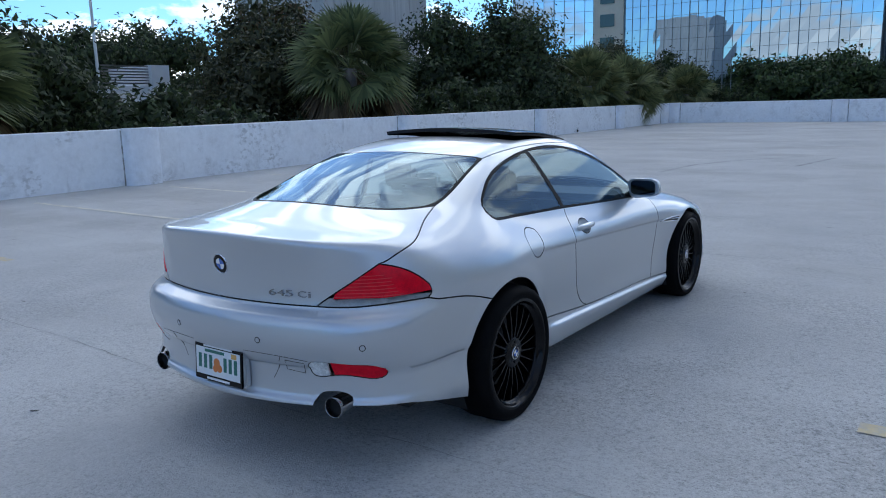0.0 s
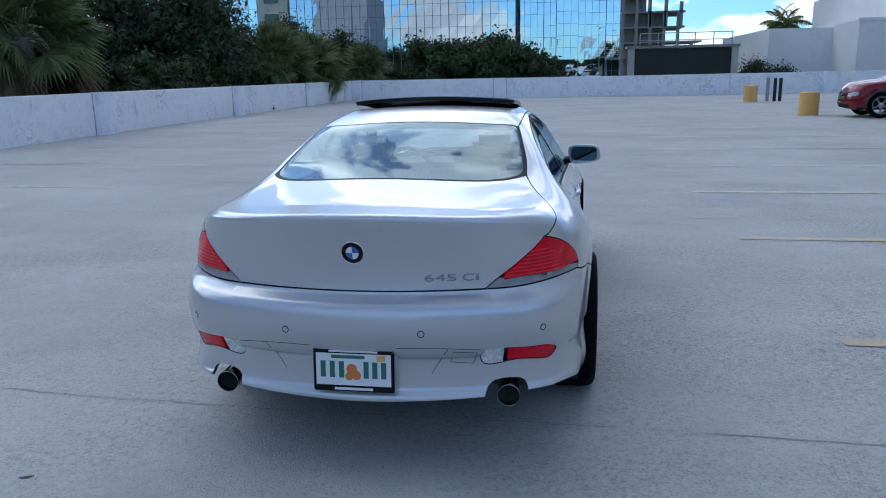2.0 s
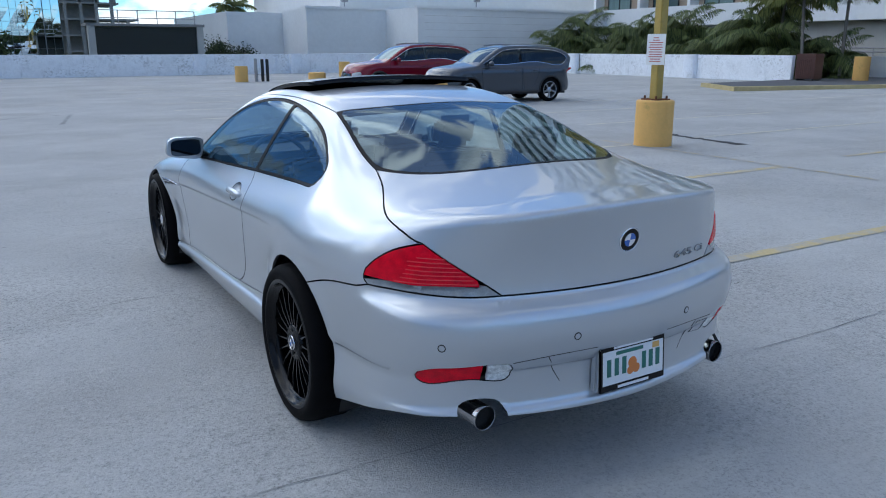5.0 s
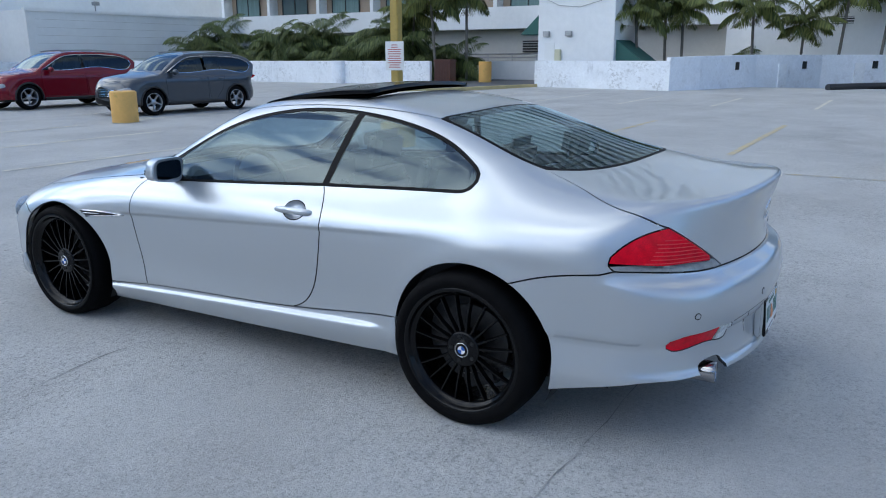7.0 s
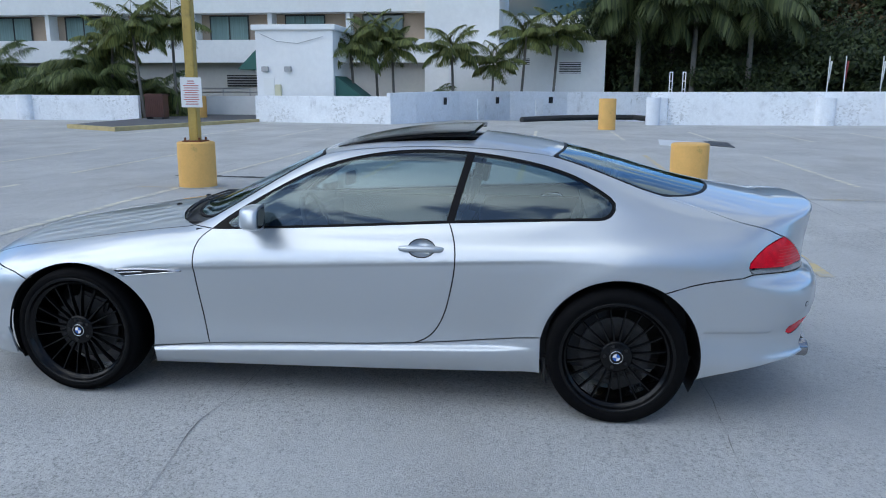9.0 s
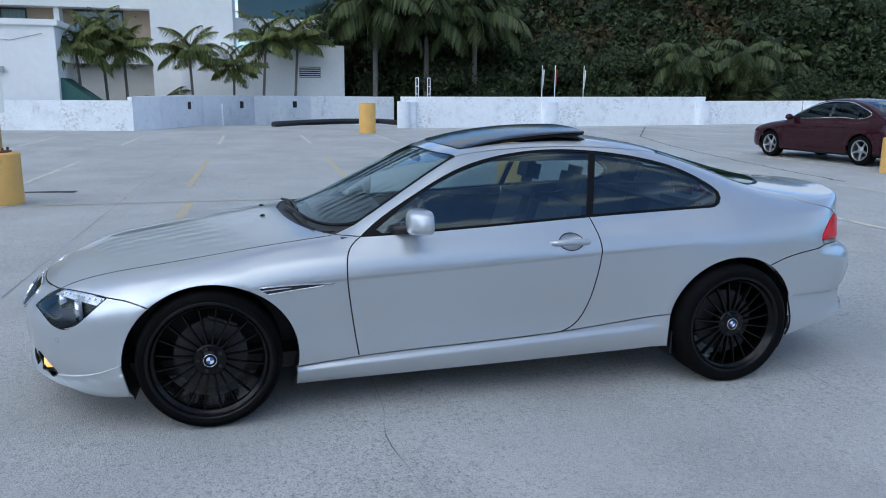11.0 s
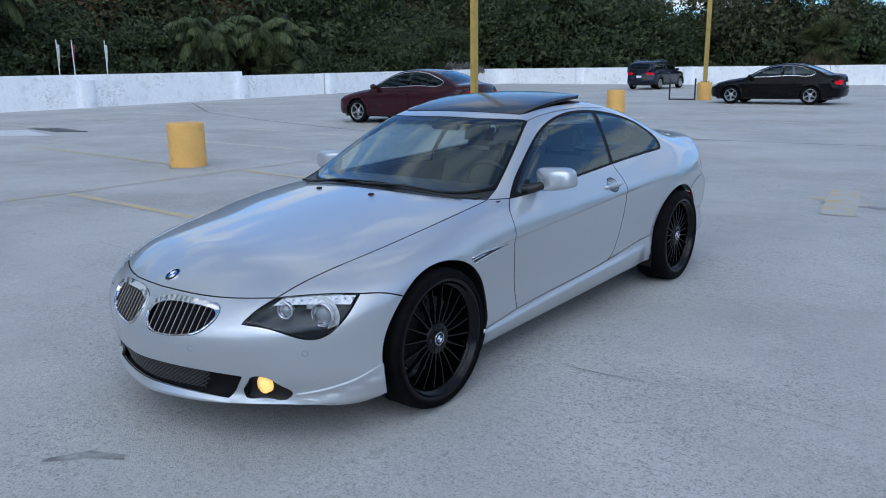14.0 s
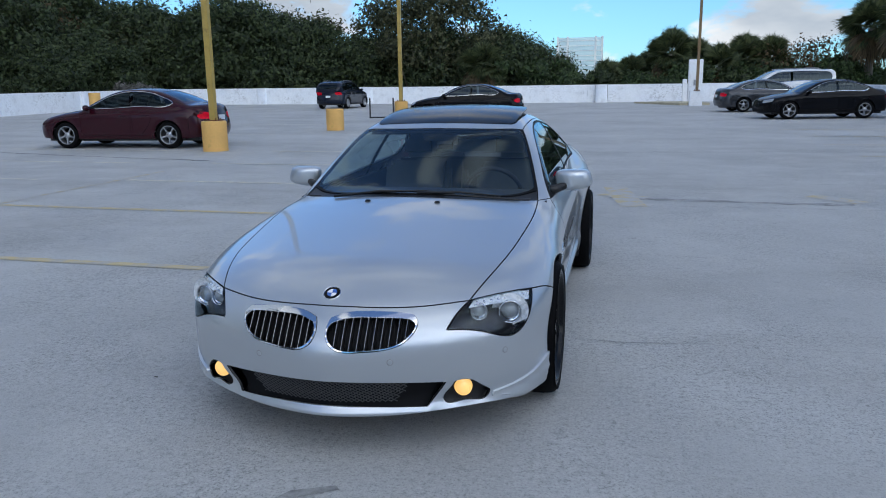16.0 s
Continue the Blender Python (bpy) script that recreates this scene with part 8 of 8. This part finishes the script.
def feather_palm(seed, trunk_h, reach, fronds=16, trunk_r=0.12, tone=None, stems=1, spread=0.0, label="", pale=True, name="feather_palm", droop=0.9, leaf=0.034):
    rng = np.random.RandomState(seed)
    palm = empty(name, label=label, category="palm")
    out = []
    for s in range(stems):
        a0, rr = rng.uniform(0, 2 * math.pi), spread * rng.uniform(0.1, 1) if s else 0.0
        foot = np.array((rr * math.cos(a0), rr * math.sin(a0), 0))
        h = trunk_h * (rng.uniform(0.7, 1.05) if s else 1)
        lean = rng.uniform(-0.12, 0.12, 2) * h * (0.5 if stems == 1 else 1)
        head = foot + (lean[0], lean[1], h)
        bm = bmesh.new()
        tube(bm, [tuple(foot), tuple((foot + head) / 2 + (lean[0] * -0.1, 0, 0)), tuple(head)], [trunk_r * 1.15, trunk_r, trunk_r * 0.8], 9)
        part("trunk", bm, M_PALM_BARK if pale else M_BARK, palm, smooth=True)
        for k in range(fronds):
            az = 2.399 * k + rng.uniform(-0.3, 0.3)
            el = math.radians(82 - 95 * ((k + 0.5) / fronds) + rng.uniform(-8, 8))
            ln = reach * rng.uniform(0.8, 1.1)
            flat = np.array((math.cos(az), math.sin(az), 0))
            sd = np.array((-math.sin(az), math.cos(az), 0))
            pts = []
            p, e = head.copy(), el
            steps = 15
            for j in range(steps + 1):
                pts.append(p.copy())
                p = p + (flat * math.cos(e) + np.array((0, 0, math.sin(e)))) * ln / steps
                e -= droop * 1.9 / steps * (0.4 + 1.1 * j / steps)
            for j in range(steps):
                out.append([pts[j] - sd * 0.012, pts[j] + sd * 0.012, pts[j + 1] + sd * 0.01, pts[j + 1] - sd * 0.01])
                if j < 2:
                    continue
                t = (pts[j + 1] - pts[j]) / np.linalg.norm(pts[j + 1] - pts[j])
                for half_ in (0.0, 0.33, 0.66):
                    at = pts[j] + (pts[j + 1] - pts[j]) * half_
                    L = 0.33 * reach * math.sin(math.pi * min(0.97, (j + half_) / steps * 0.9 + 0.12)) * rng.uniform(0.85, 1.1)
                    for q in (-1, 1):
                        d = sd * q * 0.82 + t * 0.55 + np.array((0, 0, -0.38 + rng.uniform(-0.15, 0.15)))
                        d /= np.linalg.norm(d)
                        w = np.cross(d, (0, 0, 1.0))
                        w = w / (np.linalg.norm(w) + 1e-6) * leaf * reach / 2.2
                        m = at + d * L * 0.5
                        tip = at + d * L + np.array((0, 0, -0.45 * L))
                        out.append([at, m - w, tip, m + w])
    quads("fronds", out, tone or M_FROND, palm, "feathery green fronds")
    return palm


def plant(model, x, y, z=GROUND_Z, size=1.0, turn=None, tall=None):
    m = pose(x, y, z, 0, 0, random.uniform(0, 360) if turn is None else turn)
    ob = copy_thing(model, m)
    ob.scale = (size, size, tall or size)
    return ob


def forget(model):
    for o in (*model.children_recursive, model):
        bpy.data.objects.remove(o)


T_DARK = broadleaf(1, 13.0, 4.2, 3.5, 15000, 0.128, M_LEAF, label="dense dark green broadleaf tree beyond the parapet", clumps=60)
T_OLIVE = broadleaf(2, 12.5, 4.0, 3.8, 13000, 0.122, M_LEAF_B, label="olive green broadleaf tree with an uneven crown", clumps=54, sparse=1)
T_GREEN = broadleaf(3, 11.0, 3.6, 2.6, 12000, 0.122, M_LEAF_G, label="fresh green broadleaf tree beyond the parapet", clumps=52)
T_RUST = broadleaf(4, 12.0, 3.4, 4.5, 9000, 0.14, M_LEAF_R, label="thin tree with rusty autumn-toned leaves", clumps=48, sparse=2)
T_THIN = broadleaf(5, 14.0, 3.6, 6.0, 7000, 0.14, M_LEAF_B, label="sparse-crowned tree with sky showing through", clumps=44, sparse=2)
T_BUSH = broadleaf(6, 9.6, 2.4, 5.0, 9000, 0.12, M_LEAF_G, label="rounded green tree top over the parapet", clumps=38)
T_SHRUB = broadleaf(7, 9.2, 1.9, 6.4, 4200, 0.10, M_LEAF, name="shrub", label="dark grey-green shrub against the parapet", clumps=34)
T_FLOWER = broadleaf(8, 8.9, 2.2, 7.2, 3000, 0.10, leaf_mat("pale_blossom", (0.07, 0.075, 0.06), (0.24, 0.225, 0.21)), name="shrub", label="pale blossoming shrub along the wall", clumps=30)
T_TWIG = broadleaf(9, 10.8, 2.6, 6.0, 1500, 0.10, M_LEAF_R, label="half-bare tree of thin twigs with few rusty leaves", clumps=40, sparse=2)
P_FAN = fan_palm(11, 9.2, 2.1, 84, 0.24, label="bushy fan palm with stiff green fronds")
P_FAN_N = fan_palm(19, 9.0, 2.2, 96, 0.05, label="rounded olive-green fan palm at the corner of the wall", tone=M_FROND_O)
# this palm's fronds are a darker copy, with shade put into the colour
P_FAN_T = fan_palm(13, 9.8, 1.9, 90, 0.22, label="tall fan palm with a brown skirt", tone=leaf_mat("shaded_fan_fronds", (0.026, 0.040, 0.016), (0.115, 0.140, 0.055)))
P_ARECA = feather_palm(14, 8.0, 2.5, 10, 0.05, leaf_mat("areca_fronds", (0.030, 0.052, 0.016), (0.19, 0.235, 0.075)), 12, 1.2, "clump of arching areca palms behind the wall", name="areca_palm", droop=1.15, leaf=0.022)
P_COCO = feather_palm(15, 10.6, 2.05, 22, 0.075, M_FROND_Y, 1, 0, "slender palm with yellow-green feather fronds", droop=0.85, leaf=0.032)
P_ROYAL = feather_palm(16, 12.4, 3.8, 24, 0.155, M_FROND_D, 1, 0, "tall royal palm with a smooth grey trunk", name="royal_palm", droop=1.1)
P_DATE = feather_palm(17, 10.5, 2.9, 34, 0.2, M_FROND_D, 1, 0, "broad palm with hanging feathery fronds", name="date_palm", droop=1.35)

# west, behind the wall
N_DARK = broadleaf(31, 13.0, 4.0, 3.5, 22000, 0.11, M_LEAF, label="dense dark green broadleaf tree beyond the parapet", clumps=70)
N_OLIVE = broadleaf(32, 12.5, 3.9, 3.8, 18000, 0.105, M_LEAF_B, label="olive green broadleaf tree with an uneven crown", clumps=60, sparse=1)
N_RUST = broadleaf(34, 12.0, 3.4, 4.5, 12000, 0.10, M_LEAF_R, label="thin tree with rusty autumn-toned leaves", clumps=50, sparse=2)
for model, x, y, s in ((N_DARK, -17.8, 3.4, 0.97), (N_DARK, -18.2, 6.0, 0.86), (N_DARK, -22.5, 7.4, 0.88), (N_DARK, -17.0, -0.5, 0.9), (N_OLIVE, -19.6, 16.9, 0.97), (N_OLIVE, -21.5, 18.0, 1.06), (N_RUST, -20.6, 18.6, 1.02), (N_DARK, -20.5, 29.6, 1.08), (N_DARK, -18.6, 31.6, 1.10), (N_OLIVE, -19.2, 35.0, 1.02), (N_OLIVE, -25, 6, 0.95), (T_DARK, -25, 19, 0.85), (T_DARK, -33, 17, 1.0), (T_OLIVE, -33, 11.5, 1.0), (T_DARK, -35, 22, 1.05), (T_OLIVE, -30, 8, 1.0), (T_SHRUB, -15.2, 8.0, 0.98), (T_DARK, -17.5, -5, 0.95), (T_OLIVE, -18, -12, 0.95), (T_DARK, -18, -20, 0.95), (T_DARK, -17, -29, 0.9), (T_SHRUB, -15.6, 20.6, 0.98), (T_SHRUB, -15.4, 23.2, 1.02), (T_SHRUB, -15.4, 26.0, 1.0), (T_SHRUB, -15.2, 29.4, 0.98), (T_SHRUB, -15.4, 32.5, 0.98), (T_SHRUB, -14.6, 9.4, 0.93), (T_SHRUB, -14.6, 11.2, 0.90), (T_SHRUB, -14.6, 6.6, 0.92)):
    plant(model, x, y, size=s)
plant(P_FAN, -14.5, 14.9, size=1.06)
plant(P_FAN, -14.6, 2.3, size=1.0)
# north-west corner and along the north wall
for model, x, y, s in ((P_FAN_N, -14.8, 34.5, 1.03), (P_FAN_N, -14.4, 39.0, 1.0), (P_FAN_N, -12.9, 45.4, 0.97), (N_DARK, -20.6, 43.0, 0.90), (N_OLIVE, -19.6, 50.0, 1.03), (N_DARK, -23.5, 50.0, 0.99), (N_DARK, -17.0, 53.0, 0.95), (T_BUSH, -17.4, 47.5, 1.05), (T_BUSH, -11.4, 49.0, 0.95), (T_SHRUB, -10.8, 46.0, 0.98), (T_BUSH, -8.2, 47.2, 1.16), (T_BUSH, -5.4, 47.6, 1.18), (T_BUSH, -3.0, 46.8, 1.12), (T_SHRUB, -1.6, 46.2, 1.02), (T_GREEN, -6.6, 52.0, 0.92), (T_GREEN, -3.6, 53, 0.9), (T_DARK, 14.5, 56.0, 0.72), (T_DARK, 17.0, 60.0, 0.80), (T_DARK, -28, 60, 0.9), (T_DARK, -22, 66, 0.8), (T_DARK, -14, 66, 0.72), (T_DARK, -8, 68, 0.70), (T_DARK, -2, 66, 0.72)):
    plant(model, x, y, size=s)
plant(P_COCO, 19.9, 70, size=1.17)
# east, before the hotel
for k, y in enumerate(np.linspace(19.8, 38.0, 10)):
    plant(P_ARECA, 33.3 + 0.5 * (k % 3), y, size=1.0 + 0.06 * ((k * 7) % 4))
for x, y, s in ((33.0, 21.8, 1.02), (32.6, 18.9, 1.08), (33.2, 17.7, 1.10), (33.0, 8.0, 0.98), (33.8, 6.3, 1.0), (37.0, 3.7, 1.0), (39.4, 0.9, 1.08), (40.6, -0.9, 1.1), (38.6, 2.2, 0.94), (34.5, 7.2, 1.04)):
    plant(P_COCO, x, y, size=s)
for x, y, s in ((39.4, 5.4, 0.94), (41.4, 3.2, 0.92)):
    plant(P_ARECA, x, y, size=s)
# south-east
for x, y, s in ((41.0, -6.06, 1.08), (41.0, -9.1, 1.08), (41.0, -12.2, 1.06), (44.0, -8.5, 1.05), (46.0, -13.0, 1.1)):
    plant(P_ROYAL, x, y, size=s)
for x, y, s in ((39.0, -24.6, 1.0), (38.0, -28.4, 1.02), (41.0, -33.0, 1.0)):
    plant(P_DATE, x, y, size=s)
plant(P_FAN_T, 36.6, -28.8, size=0.90)
for x, y, s in ((46.5, -6.2, 1.15), (49.0, -9.5, 1.2), (45.5, -11.0, 1.05), (52.0, -5.5, 1.25)):
    plant(T_DARK, x, y, size=s)
rng_t = random.Random(21)
for k in range(34):
    u = k / 33
    x, y = 52 - 10 * u + rng_t.uniform(-2.5, 2.5), -7 - 50 * u + rng_t.uniform(-1, 1)
    plant((T_DARK, T_OLIVE, T_DARK, T_GREEN, T_RUST, T_DARK)[k % 6], x, y, size=rng_t.uniform(1.18, 1.40))
# mostly dark-leaved trees: the crowded row's shade is put into leaf colour
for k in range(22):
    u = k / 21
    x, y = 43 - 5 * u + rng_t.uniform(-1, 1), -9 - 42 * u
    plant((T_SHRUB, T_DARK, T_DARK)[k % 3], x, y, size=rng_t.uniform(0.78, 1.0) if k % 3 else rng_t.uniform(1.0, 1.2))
# south
for k in range(30):
    u = k / 29
    x = 46 - 40 * u + rng_t.uniform(-1.5, 1.5)
    y = -56 - 7 * (k % 2) + rng_t.uniform(-1, 1)
    h = float(np.interp(x, (4, 6.7, 10, 14, 18, 22, 25.5, 30, 44, 50), (0.82, 0.95, 1.04, 1.06, 1.03, 0.93, 1.14, 1.24, 1.30, 1.36)))
    plant((T_DARK, T_OLIVE, T_DARK, T_GREEN)[k % 4], x, y, size=h * rng_t.uniform(0.95, 1.05))
plant(T_THIN, 15.5, -55, size=1.14)
plant(T_THIN, 11.5, -56, size=1.16)
plant(T_THIN, 18.2, -57, size=1.12)
for k in range(16):
    x = 7.5 - 1.6 * k + rng_t.uniform(-0.5, 0.5)
    plant((T_BUSH, T_SHRUB, T_BUSH)[k % 3], x, -53.5 - 2 * (k % 2), size=rng_t.uniform(1.0, 1.12))
for x, y, s in ((9.5, -52.5, 1.02), (-4.2, -55, 1.08), (-6.0, -56, 1.02), (-9.4, -56, 1.04), (-11.0, -55, 1.02), (-17.0, -53, 1.22), (-18.5, -50, 1.25), (-1.5, -55, 0.92), (0.5, -56, 0.90), (-3.0, -56.5, 0.96), (-7.6, -55, 0.98)):
    plant(P_FAN_T, x, y, size=s)
for x, y, s in ((-12.2, -54, 1.05), (-14.6, -55, 1.08), (-10.6, -57, 0.98)):
    plant(T_TWIG, x, y, size=s)
for x, y, s in ((-12.6, -52.8, 0.98), (-14.6, -53.2, 1.0), (-10.8, -53.4, 0.95)):
    plant(T_BUSH, x, y, size=s)
for x, y in ((34.6, -45.2), (35.3, -46.7)):
    plant(T_FLOWER, x, y, size=1.02)
for t_ in (N_DARK, N_OLIVE, N_RUST, T_DARK, T_OLIVE, T_GREEN, T_RUST, T_THIN, T_BUSH, T_SHRUB, T_FLOWER, T_TWIG, P_FAN, P_FAN_N, P_FAN_T, P_ARECA, P_COCO, P_ROYAL, P_DATE):
    forget(t_)
